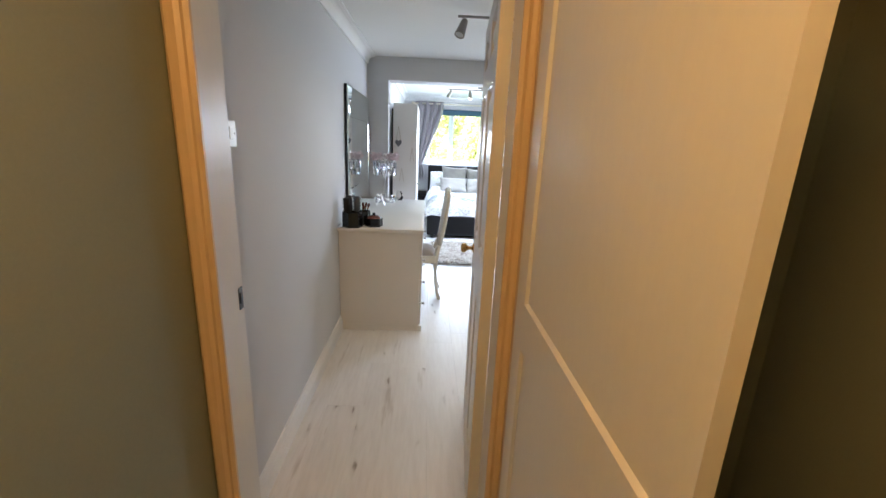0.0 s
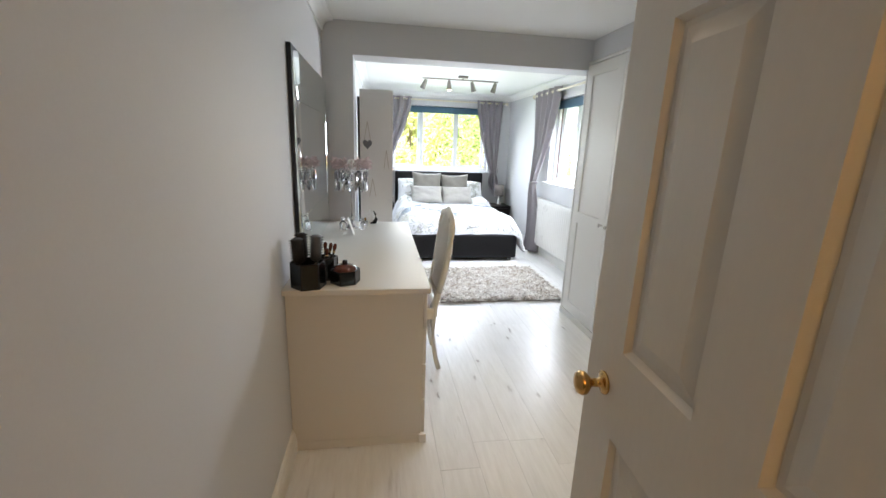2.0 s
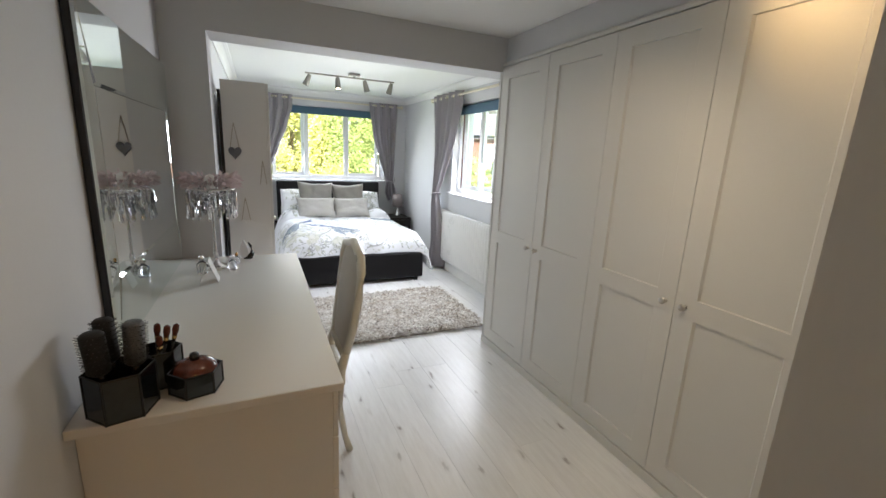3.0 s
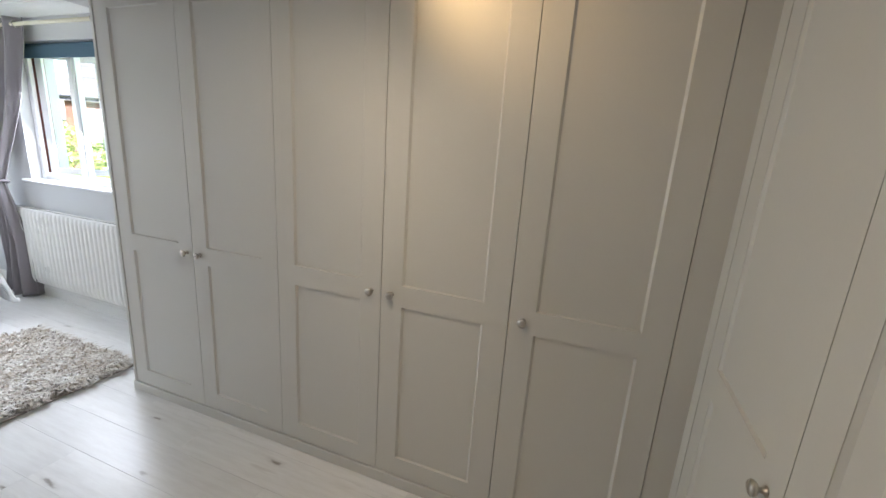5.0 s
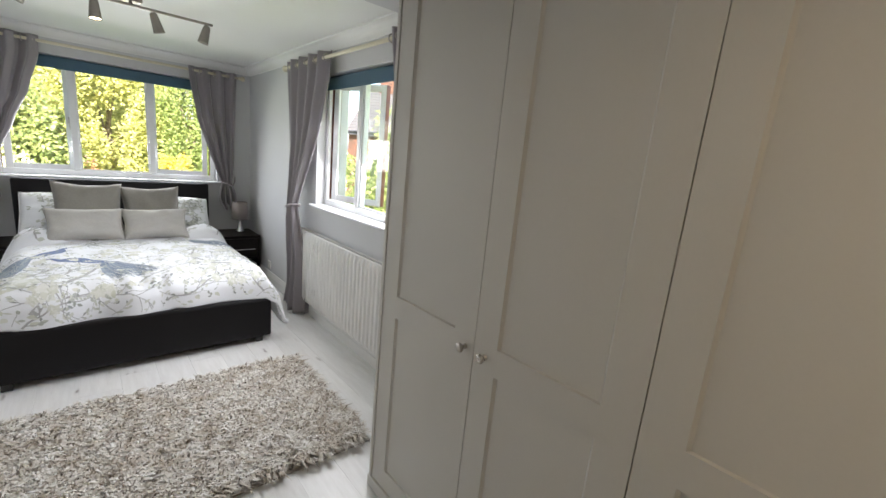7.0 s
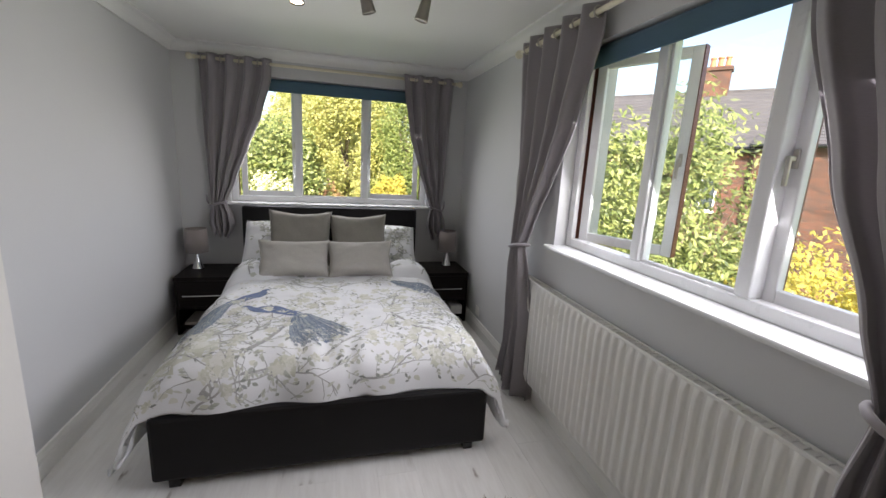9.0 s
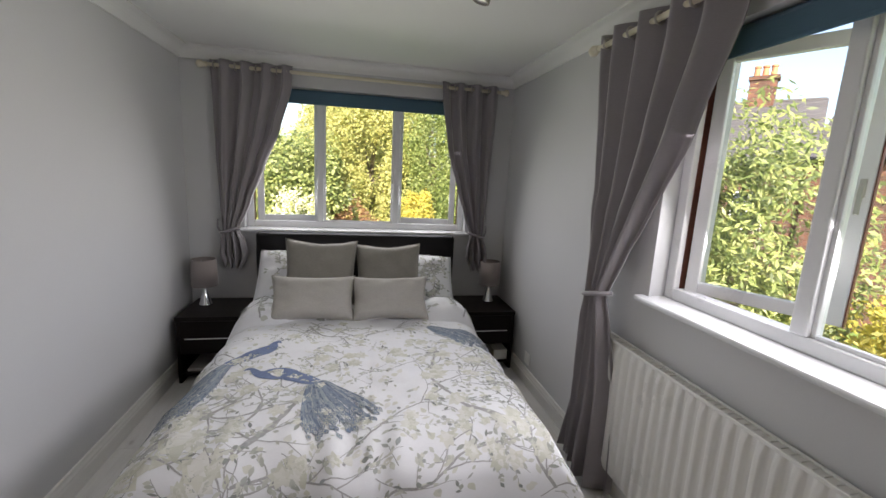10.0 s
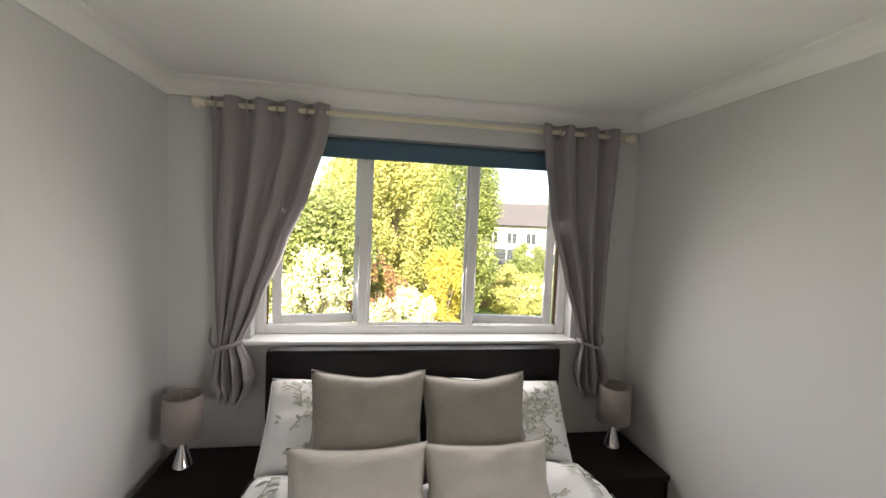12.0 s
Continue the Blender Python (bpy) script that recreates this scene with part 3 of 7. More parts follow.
def panel_door(name, label, w, h, t, panels, stile, material, m, knob=None, knob_mat=None, group="", steps=((0.0, 0.0), (0.010, 0.013), (0.020, 0.013), (0.050, 0.004))):
    """A panelled door leaf; x along the width from the hinge, y through the leaf, panels as (x0, x1, z0, z1)."""
    root = thing(name, label, "door", group=group, kind="structure")
    root.matrix_basis = m
    xs = sorted({0.0, w} | {p[0] for p in panels} | {p[1] for p in panels})
    zs = sorted({0.0, h} | {p[2] for p in panels} | {p[3] for p in panels})
    bm = bmesh.new()
    # stiles and rails fill every cell of the grid that no panel takes
    for i in range(len(xs) - 1):
        for j in range(len(zs) - 1):
            cx, cz = (xs[i] + xs[i + 1]) / 2, (zs[j] + zs[j + 1]) / 2
            hole = any(p[0] < cx < p[1] and p[2] < cz < p[3] for p in panels)
            if not hole:
                box(bm, xs[i], xs[i + 1], 0, t, zs[j], zs[j + 1])
    bmesh.ops.remove_doubles(bm, verts=bm.verts, dist=1e-5)
    lpart("leaf", bm, material, root)
    for x0, x1, z0, z1 in panels:
        b = bmesh.new()
        for side in (0, 1):
            rings = []
            for inset, depth in steps:
                y = depth if side == 0 else t - depth
                rings.append([b.verts.new(c) for c in ((x0 + inset, y, z0 + inset), (x1 - inset, y, z0 + inset), (x1 - inset, y, z1 - inset), (x0 + inset, y, z1 - inset))])
            for a, c in zip(rings, rings[1:]):
                for k in range(4):
                    f = (a[k], a[(k + 1) % 4], c[(k + 1) % 4], c[k])
                    b.faces.new(f if side == 0 else f[::-1])
            b.faces.new(rings[-1] if side == 0 else rings[-1][::-1])
        lpart("panel", b, material, root)
    if knob:
        kx, kz = knob
        for side in (0, 1):
            mm = pose(kx, 0 if side == 0 else t, kz, 90 if side == 0 else -90)
            b = bmesh.new()
            lathe(b, [(0.026, 0), (0.026, 0.004), (0.020, 0.007), (0.010, 0.010), (0.009, 0.030), (0.016, 0.036), (0.025, 0.044), (0.027, 0.053), (0.022, 0.062), (0.010, 0.066)], mm)
            lpart("door_knob", b, knob_mat, root, "polished brass knob on a round rose", True)
    return root


# the bedroom leaf stands open into the room, a little past square
LEAF_A = math.degrees(math.atan2(3.05 - 2.205, 0.858 - 0.792))
m_leaf = Matrix.Translation((0.792, 2.205, 0.008)) @ Matrix.Rotation(radians(LEAF_A), 4, "Z") @ Matrix.Diagonal((1, -1, 1, 1))
W6 = 0.83
six = [(0.115, 0.352, 0.20, 0.872), (0.478, 0.69, 0.20, 0.872), (0.115, 0.352, 1.072, 1.69), (0.478, 0.69, 1.072, 1.69), (0.115, 0.352, 1.80, 1.93), (0.478, 0.69, 1.80, 1.93)]
panel_door("door_1", "open cream six-panel door with brass knob", W6, 2.0, 0.04, six, 0.115, M_DOOR, m_leaf, (W6 - 0.085, 0.972), M_BRASS)
# the other hall door, folded back along the hall wall
m_hall = Matrix.Translation((0.862, 1.985, 0.008)) @ Matrix(((0, 1, 0, 0), (-1, 0, 0, 0), (0, 0, 1, 0), (0, 0, 0, 1)))
panel_door("door_2", "open cream panelled hall door lit by warm lamp", 0.767, 2.0, 0.021, [(0.085, 0.735, 0.20, 0.965), (0.085, 0.735, 1.092, 1.88)], 0.09, M_DOOR, m_hall, steps=((0.0, 0.0), (0.006, 0.009)))
bm = bmesh.new()
box(bm, 0.868, 1.05, 2.0, 2.04, 0, 2.08, 0.004)
box(bm, 0.868, 0.885, 1.99, 2.0, 0, 2.08, 0.003)
structure("hall_door_lining", bm, M_PINE, "cream grained timber lining of the hall door", "door lining")

# hall ceiling light
hl = thing("hall_ceiling_light", "round frosted hall ceiling light glowing warm", "ceiling light", (HLX, HLY, CEIL))
part("base_plate", lathe(bmesh.new(), [(0.11, -0.03), (0.12, -0.02), (0.12, 0)], Matrix.Translation((HLX, HLY, CEIL))), M_CHROME, hl, smooth=True)
part("diffuser", lathe(bmesh.new(), [(0.10, -0.03), (0.11, -0.05), (0.09, -0.085), (0.04, -0.10)], Matrix.Translation((HLX, HLY, CEIL))), emission_mat("warm_diffuser", (1.0, 0.62, 0.25), 3.0), hl, smooth=True)


# ---- windows ----
def window(name, label, m, W, z0, z1, mull, sashes, frame_d=0.085):
    root = thing(name, label, "window", kind="structure")
    root.matrix_basis = m
    F, d0, d1 = 0.05, frame_d, frame_d + 0.065
    H0, H1 = z0 + 0.025, z1
    bm = boxes((0, F, d0, d1, H0, H1), (W - F, W, d0, d1, H0, H1), (F, W - F, d0, d1, H0, H0 + F), (F, W - F, d0, d1, H1 - F, H1), bevel=0.006)
    lpart("window_frame", bm, M_UPVC, root)
    for u in mull:
        lpart("mullion", boxes((u - 0.027, u + 0.027, d0 - 0.004, d1, H0 + F, H1 - F), bevel=0.007), M_UPVC, root)
    bm = boxes((0, 0.03, d1, d1 + 0.02, H0, H1), (W - 0.03, W, d1, d1 + 0.02, H0, H1), (0.03, W - 0.03, d1, d1 + 0.02, H0, H0 + 0.03), (0.03, W - 0.03, d1, d1 + 0.02, H1 - 0.03, H1))
    lpart("outer_frame", bm, M_REDWOOD, root, "red-brown outside of the frame")
    lpart("window_sill", boxes((-0.035, W + 0.02, -0.055, 0.0, z0, z0 + 0.025, 0.009), (0.0, W, -0.01, d0 + 0.01, z0, z0 + 0.0252, 0.002)), M_SILL, root, "white gloss inner sill board")
    edges = [F] + [x for u in mull for x in (u - 0.027, u + 0.027)] + [W - F]
    for k, spec in enumerate(sashes):
        u0, u1 = edges[2 * k], edges[2 * k + 1]
        if spec is None:
            lpart("bead", boxes((u0, u0 + 0.014, d0 + 0.012, d0 + 0.03, H0 + F, H1 - F), (u1 - 0.014, u1, d0 + 0.012, d0 + 0.03, H0 + F, H1 - F), (u0 + 0.014, u1 - 0.014, d0 + 0.012, d0 + 0.03, H0 + F, H0 + F + 0.014), (u0 + 0.014, u1 - 0.014, d0 + 0.012, d0 + 0.03, H1 - F - 0.014, H1 - F), bevel=0.003), M_UPVC, root)
            g = lpart("pane", boxes((u0, u1, d0 + 0.032, d0 + 0.036, H0 + F, H1 - F)), M_GLASS, root)
            g.visible_shadow = False
            continue
        hinge, ang = spec
        w, S = u1 - u0, 0.05
        za, zb = H0 + F - 0.006, H1 - F + 0.006
        hx = u0 if hinge == "L" else u1
        sg = 1 if hinge == "L" else -1
        ms = Matrix.Translation((hx + sg * 0.026 * min(1.0, ang / 8), d0 + 0.03, 0)) @ Matrix.Rotation(radians(ang) * sg, 4, "Z")

        def sp(a, b, c, d, e, f):
            lo, hi = sorted((sg * a, sg * b))
            return (lo, hi, c, d, e, f, 0.005)
        bm = boxes(sp(0, S, 0, 0.03, za, zb), sp(w - S, w, 0, 0.03, za, zb), sp(S, w - S, 0, 0.03, za, za + S), sp(S, w - S, 0, 0.03, zb - S, zb))
        cs = lpart("casement", bm, M_UPVC, root, "white opening casement", m=ms)
        bm = boxes(sp(0, S - 0.01, 0.03, 0.05, za, zb), sp(w - S + 0.01, w, 0.03, 0.05, za, zb), sp(S - 0.01, w - S + 0.01, 0.03, 0.05, za, za + S - 0.01), sp(S - 0.01, w - S + 0.01, 0.03, 0.05, zb - S + 0.01, zb))
        lpart("jamb_strip", boxes((hx, hx + 0.003, d0 + 0.028, d1, za, zb) if sg > 0 else (hx - 0.003, hx, d0 + 0.028, d1, za, zb)), M_REDWOOD, root, "red-brown rebate of the jamb")
        lpart("outer_face", bm, M_REDWOOD, cs, "red-brown outside of the casement")
        lpart("edge_strip", boxes(sp(w, w + 0.004, 0.0, 0.05, za, zb)[:6]), M_REDWOOD, cs, "red-brown closing edge")
        g = lpart("pane", boxes(sp(S - 0.005, w - S + 0.005, 0.018, 0.022, za + S - 0.005, zb - S + 0.005)[:6]), M_GLASS, cs)
        g.visible_shadow = False
        hz, hu = (za + zb) / 2 - 0.02, sg * (w - S / 2)
        b = boxes((hu - 0.009, hu + 0.009, -0.010, 0.0, hz - 0.03, hz + 0.03, 0.003), (hu - 0.006, hu + 0.006, -0.028, -0.010, hz - 0.008, hz + 0.008, 0.003), (hu - 0.007, hu + 0.007, -0.036, -0.026, hz - 0.085, hz + 0.008, 0.003))
        lpart("handle", b, M_NICKEL, cs, "dull metal espagnolette handle")
        b = boxes(*[(0.02 * sg if sg > 0 else -0.20, 0.20 if sg > 0 else -0.02, 0.004, 0.012, za - 0.012, za - 0.004, 0.002)])
        lpart("stay", b, M_NICKEL, cs, "metal casement stay")
    return root


m1 = Matrix.Translation((W1X0, 9.58, 0))
window("window_1", "white three-light window with two casements ajar", m1, W1X1 - W1X0, WZ0, W1Z1, (0.565, 1.178), (("L", 9), None, ("R", 8)))
m2 = Matrix.Translation((2.65, W2Y1, 0)) @ Matrix.Rotation(radians(-90), 4, "Z")
window("window_2", "white three-light side window with one casement open", m2, W2Y1 - W2Y0, WZ0, W2Z1, (0.575, 1.105), (("L", 27), None, ("R", 3)), 0.075)


def roller_blind(m, W, z, drop, label):
    root = thing("roller_blind", label, "blind", group="roller blinds")
    root.matrix_basis = m
    b = rod(bmesh.new(), (0.012, 0.045, z - 0.028), (W - 0.012, 0.045, z - 0.028), 0.022, seg=20)
    lpart("roll", b, M_BLIND, root, smooth=True)
    lpart("cloth", boxes((0.018, W - 0.018, 0.022, 0.0235, z - drop, z - 0.028)), M_BLIND, root)
    lpart("bottom_bar", boxes((0.018, W - 0.018, 0.018, 0.028, z - drop - 0.014, z - drop, 0.003)), M_BLIND, root)
    for u in (0.006, W - 0.006):
        lpart("bracket", boxes((u - 0.005, u + 0.005, 0.02, 0.07, z - 0.056, z - 0.002, 0.002)), M_PLASTIC, root, "white end bracket")
    return root


roller_blind(m1, W1X1 - W1X0, W1Z1 - 0.002, 0.10, "slate blue roller blind rolled up in window head")
roller_blind(m2, W2Y1 - W2Y0, W2Z1 - 0.002, 0.10, "slate blue roller blind rolled up in side window")


# ---- curtains ----
def lerp_rows(rows, z):
    rows = sorted(rows, key=lambda r: -r[0])
    if z >= rows[0][0]:
        return rows[0][1:]
    for r, s in zip(rows, rows[1:]):
        if z >= s[0]:
            k = (r[0] - z) / (r[0] - s[0])
            k = k * k * (3 - 2 * k) * 0.35 + k * 0.65
            return tuple(a + (b - a) * k for a, b in zip(r[1:], s[1:]))
    return rows[-1][1:]


def curtain(label, place, rows, folds, seed, tie, cloth_back, ragged=0.0):
    """rows: height, from, to along the wall, depth of fold; place(s, d, z) sets it in the room."""
    rnd = random.Random(seed)
    root = thing("curtain", label, "curtain", place(rows[0][1], 0, rows[-1][0]), group="tied-back curtains")
    ph = [rnd.uniform(0, 6.28) for _ in range(4)]
    top, bot = rows[0][0], rows[-1][0]

    def f(u, v):
        z = top + (bot - top) * v
        a, b, amp = lerp_rows(rows, z)
        near = max(0.0, 1 - abs(z - tie[2]) / 0.5)
        uu = u + 0.012 * math.sin(2 * math.pi * 2 * u + ph[0]) * (0.4 + v)
        d = amp * math.sin(2 * math.pi * folds * uu + ph[1]) + 0.35 * amp * v * math.sin(2 * math.pi * (folds * 1.7) * uu + ph[2] + 2.5 * v)
        d += 0.012 * v * math.sin(9 * v + 7 * u + ph[3])
        d += 0.30 * amp * (0.25 + 0.75 * v) * math.sin(2 * math.pi * folds * 2.9 * uu + ph[3] + 1.3 * math.sin(4 * v)) + 0.16 * amp * near * math.sin(2 * math.pi * folds * 5.3 * uu + ph[0])
        s = a + (b - a) * u + 0.004 * math.sin(2 * math.pi * folds * 2 * u + ph[2])
        sag = cloth_back * near
        hem = max(0.0, v - 0.86) / 0.14
        return place(s, d + sag, z + ragged * hem * (0.5 * math.sin(2 * math.pi * folds * 0.9 * u + ph[2]) + 0.5 * math.sin(2 * math.pi * folds * 2.3 * u + ph[0])))
    bm = sheet(bmesh.new(), f, 120, 60)
    c = part("drape", bm, M_CURTAIN, root, smooth=True)
    md = c.modifiers.new("thick", "SOLIDIFY")
    md.thickness = 0.003
    a, b, amp = rows[0][1:]
    n = int(folds * 2)
    for i in range(n):
        s = a + (b - a) * (i + 0.5) / n
        axis = Vector(place(1, 0, 0)) - Vector(place(0, 0, 0))
        mm = Matrix.Translation(place(s, 0, tie[3])) @ axis.to_track_quat("Z", "Y").to_matrix().to_4x4()
        part("eyelet", torus(bmesh.new(), mm, 0.023, 0.005, 16, 6), M_NICKEL, root, "dark metal eyelet ring", True)
    # rope tie-back round the gathered cloth, hooked to the wall
    bm = bmesh.new()
    pts = []
    for i in range(25):
        q = 2 * math.pi * i / 24
        pts.append(place(tie[0] + tie[1] * math.cos(q), cloth_back + 0.055 * math.sin(q), tie[2] + 0.02 * math.cos(q) * tie[4]))
    tube(bm, pts, 0.011, 8)
    tube(bm, [place(tie[0] - tie[4] * tie[1], cloth_back, tie[2] - 0.02), place(tie[0] - tie[4] * (tie[1] + 0.02), 0.0, tie[2] + 0.02), place(tie[0] - tie[4] * (tie[1] + 0.035), -0.06, tie[2] + 0.07)], 0.007, 8)
    part("tie_back", bm, M_CURTAIN, root, "twisted grey rope tie-back", True)
    return root


def rod_set(label, p0, p1, wall_dir):
    root = thing("curtain_rod", label, "curtain rod", p0, group="curtain rods")
    p0, p1, w = Vector(p0), Vector(p1), Vector(wall_dir)
    part("pole", rod(bmesh.new(), p0, p1, 0.0135, seg=16), M_ROD, root, smooth=True)
    ax = (p1 - p0).normalized()
    for p, s in ((p0, -1), (p1, 1)):
        mm = Matrix.Translation(p) @ (ax * s).to_track_quat("Z", "Y").to_matrix().to_4x4()
        part("finial", lathe(bmesh.new(), [(0.015, -0.01), (0.019, 0.0), (0.014, 0.01), (0.022, 0.02), (0.027, 0.034), (0.024, 0.05), (0.010, 0.058)], mm, 16), M_ROD, root, "turned cream finial", True)
        q = p - ax * s * 0.05
        part("bracket", rod(rod(bmesh.new(), q, q + w * 0.075, 0.008, seg=10), q + w * 0.068, q + w * 0.082, 0.022, seg=16), M_ROD, root, smooth=True)
    return root


R1Y, R2X = 9.50, 2.568
rod_set("cream painted curtain pole over the bed window", (0.315, R1Y, 2.212), (2.515, R1Y, 2.205), (0, 1, 0))
rod_set("cream painted curtain pole over the side window", (R2X, 8.19, 2.195), (R2X, 5.885, 2.195), (1, 0, 0))
north = lambda s, d, z: (s, R1Y - d, z)
east = lambda s, d, z: (R2X - d, s, z)
curtain("silver-grey eyelet curtain tied back beside the bed window", north, [(2.252, 0.335, 0.895, 0.030), (2.10, 0.34, 0.885, 0.030), (1.80, 0.345, 0.80, 0.028), (1.53, 0.35, 0.69, 0.026), (1.25, 0.36, 0.575, 0.024), (1.04, 0.375, 0.485, 0.020), (0.95, 0.355, 0.53, 0.040), (0.86, 0.34, 0.55, 0.046), (0.775, 0.39, 0.52, 0.050)], 4.0, 3, (0.43, 0.065, 1.035, 2.21, 1), 0.0, 0.035)
curtain("silver-grey eyelet curtain tied back beside the bed window", north, [(2.245, 2.02, 2.495, 0.030), (2.10, 2.03, 2.49, 0.030), (1.75, 2.085, 2.475, 0.028), (1.39, 2.19, 2.46, 0.026), (1.2, 2.255, 2.445, 0.022), (1.034, 2.315, 2.425, 0.020), (0.93, 2.285, 2.465, 0.040), (0.85, 2.28, 2.48, 0.046), (0.755, 2.325, 2.445, 0.050)], 3.5, 7, (2.37, 0.065, 1.03, 2.205, -1), 0.0, 0.035)
curtain("long silver-grey eyelet curtain tied back beside the side window", east, [(2.245, 7.33, 8.15, 0.034), (2.1, 7.345, 8.14, 0.034), (1.75, 7.48, 8.10, 0.032), (1.4, 7.65, 8.06, 0.028), (1.2, 7.74, 8.00, 0.026), (1.0, 7.82, 7.94, 0.026), (0.85, 7.79, 7.98, 0.034), (0.45, 7.74, 8.06, 0.042), (0.02, 7.71, 8.12, 0.046)], 4.5, 11, (7.88, 0.075, 1.0, 2.195, -1), 0.045)
curtain("long silver-grey eyelet curtain beside the wardrobe end", east, [(2.245, 5.95, 6.52, 0.032), (1.9, 5.95, 6.45, 0.030), (1.5, 5.95, 6.32, 0.028), (1.2, 5.96, 6.17, 0.024), (1.0, 5.97, 6.08, 0.022), (0.8, 5.95, 6.12, 0.03), (0.4, 5.93, 6.18, 0.038), (0.02, 5.91, 6.22, 0.042)], 4.0, 17, (6.02, 0.07, 1.0, 2.195, 1), 0.045)

# ---- radiator ----
RY0, RY1, RZ0, RZ1, RX = 6.12, 7.90, 0.135, 0.795, 2.578
rad = thing("radiator", "white enamelled panel radiator with vertical ribs under window", "radiator", (2.62, 7.0, RZ0))


def rad_face(u, v):
    y = RY0 + 0.012 + (RY1 - RY0 - 0.024) * u
    z = RZ0 + 0.008 + (RZ1 - RZ0 - 0.016) * v
    k = (y - RY0 - 0.03) / 0.0545
    prof = max(0.0, min(1.0, 1.25 * math.sin(math.pi * 2 * k) + 0.5))
    if y < RY0 + 0.04 or y > RY1 - 0.04:
        prof = 0
    e = min(1.0, min(v, 1 - v) / 0.055)
    return (RX + 0.010 - 0.015 * prof * (e * e * (3 - 2 * e)), y, z)


bm = sheet(bmesh.new(), rad_face, 330, 16)
bmesh.ops.reverse_faces(bm, faces=bm.faces)
part("front_panel", bm, M_RADIATOR, rad, smooth=True)
bm = boxes((RX + 0.011, 2.632, RY0, RY1, RZ0, RZ1 - 0.004, 0.004))
part("body", bm, M_RADIATOR, rad)
bm = boxes((RX + 0.002, RX + 0.012, RY0, RY1, RZ1 - 0.010, RZ1 + 0.004, 0.003), (2.628, 2.638, RY0, RY1, RZ1 - 0.010, RZ1 + 0.004, 0.003), (RX + 0.002, 2.638, RY0, RY0 + 0.012, RZ1 - 0.05, RZ1 + 0.004, 0.003), (RX + 0.002, 2.638, RY1 - 0.012, RY1, RZ1 - 0.05, RZ1 + 0.004, 0.003))
for i in range(60):
    y = RY0 + 0.02 + (RY1 - RY0 - 0.04) * i / 59
    box(bm, RX + 0.012, 2.628, y - 0.002, y + 0.002, RZ1 - 0.006, RZ1 + 0.001)
part("top_grille", bm, M_RADIATOR, rad)
for y in (RY0 + 0.25, RY1 - 0.25):
    part("wall_bracket", boxes((2.632, 2.65, y - 0.02, y + 0.02, 0.2, 0.7, 0.002)), M_NICKEL, rad)
b = rod(bmesh.new(), (2.60, RY1 + 0.022, -0.012), (2.60, RY1 + 0.022, 0.16), 0.008)
rod(b, (2.60, RY1 + 0.022, 0.165), (2.60, RY1 - 0.002, 0.165), 0.010)
part("supply_pipe", b, M_CHROME, rad, "bare metal feed pipe", True)
part("valve", lathe(bmesh.new(), [(0.013, 0), (0.017, 0.01), (0.017, 0.05), (0.012, 0.06)], Matrix.Translation((2.60, RY1 + 0.022, 0.15))), M_PLASTIC, rad, "white valve cap", True)

# ---- fitted wardrobes ----
WX = 2.045


def shaker_door(parent, y0, y1, knob_y, m=None, z0=0.062, z1=2.142):
    """A shaker door facing -x in the wardrobe's plane; stiles and rails proud of two sunk panels."""
    g, st, t = 0.0015, 0.095, 0.020
    a, b_ = y0 + g, y1 - g
    zs = [z0, 0.151, 0.871, 0.962, 2.057, z1]
    bm = bmesh.new()
    for za, zb in zip(zs, zs[1:]):
        box(bm, WX, WX + t, a, a + st, za, zb)
        box(bm, WX, WX + t, b_ - st, b_, za, zb)
    for k in (0, 2, 4):
        box(bm, WX, WX + t, a + st, b_ - st, zs[k], zs[k + 1])
    bmesh.ops.remove_doubles(bm, verts=bm.verts, dist=1e-5)
    d = part("door", bm, M_WARD, parent) if m is None else lpart("door", bm, M_WARD, parent)
    for lo, hi in ((zs[1], zs[2]), (zs[3], zs[4])):
        bm = boxes((WX + 0.0095, WX + t - 0.001, a + st, b_ - st, lo, hi))
        ch, rings = 0.008, []
        for ins, rise, xx in ((0.0, 0.0, WX + 0.0015), (ch, 0.003, WX + 0.009)):
            rings.append([bm.verts.new((xx, y, z)) for y, z in ((a + st + ins, lo + rise), (b_ - st - ins, lo + rise), (b_ - st - ins, hi - rise), (a + st + ins, hi - rise))])
        for k in range(4):
            bm.faces.new((rings[0][k], rings[0][(k + 1) % 4], rings[1][(k + 1) % 4], rings[1][k]))
        bm.faces.new(rings[1])
        o = lpart("door_panel", bm, M_WARD, d)
        if m is None:
            o.matrix_parent_inverse = Matrix()
    mm = Matrix.Translation((WX, knob_y, 0.92)) @ Matrix.Rotation(radians(-90), 4, "Y")
    lpart("knob", lathe(bmesh.new(), [(0.011, 0), (0.011, 0.002), (0.006, 0.005), (0.006, 0.013), (0.013, 0.017), (0.0165, 0.022), (0.0165, 0.026), (0.012, 0.030), (0.004, 0.0315)], mm, 20), M_NICKEL, d, "brushed nickel knob", True)
    return d


def ward_unit(y0, y1, doors, label):
    u = thing("wardrobe", label, "wardrobe", (2.3, (y0 + y1) / 2, 0), group="fitted wardrobe run")
    part("body", boxes((WX + 0.022, 2.648, y0 + 0.0005, y1 - 0.0005, 0.0, 2.144)), M_WARD, u)
    for a, b_, k in doors:
        shaker_door(u, a, b_, k)
    return u


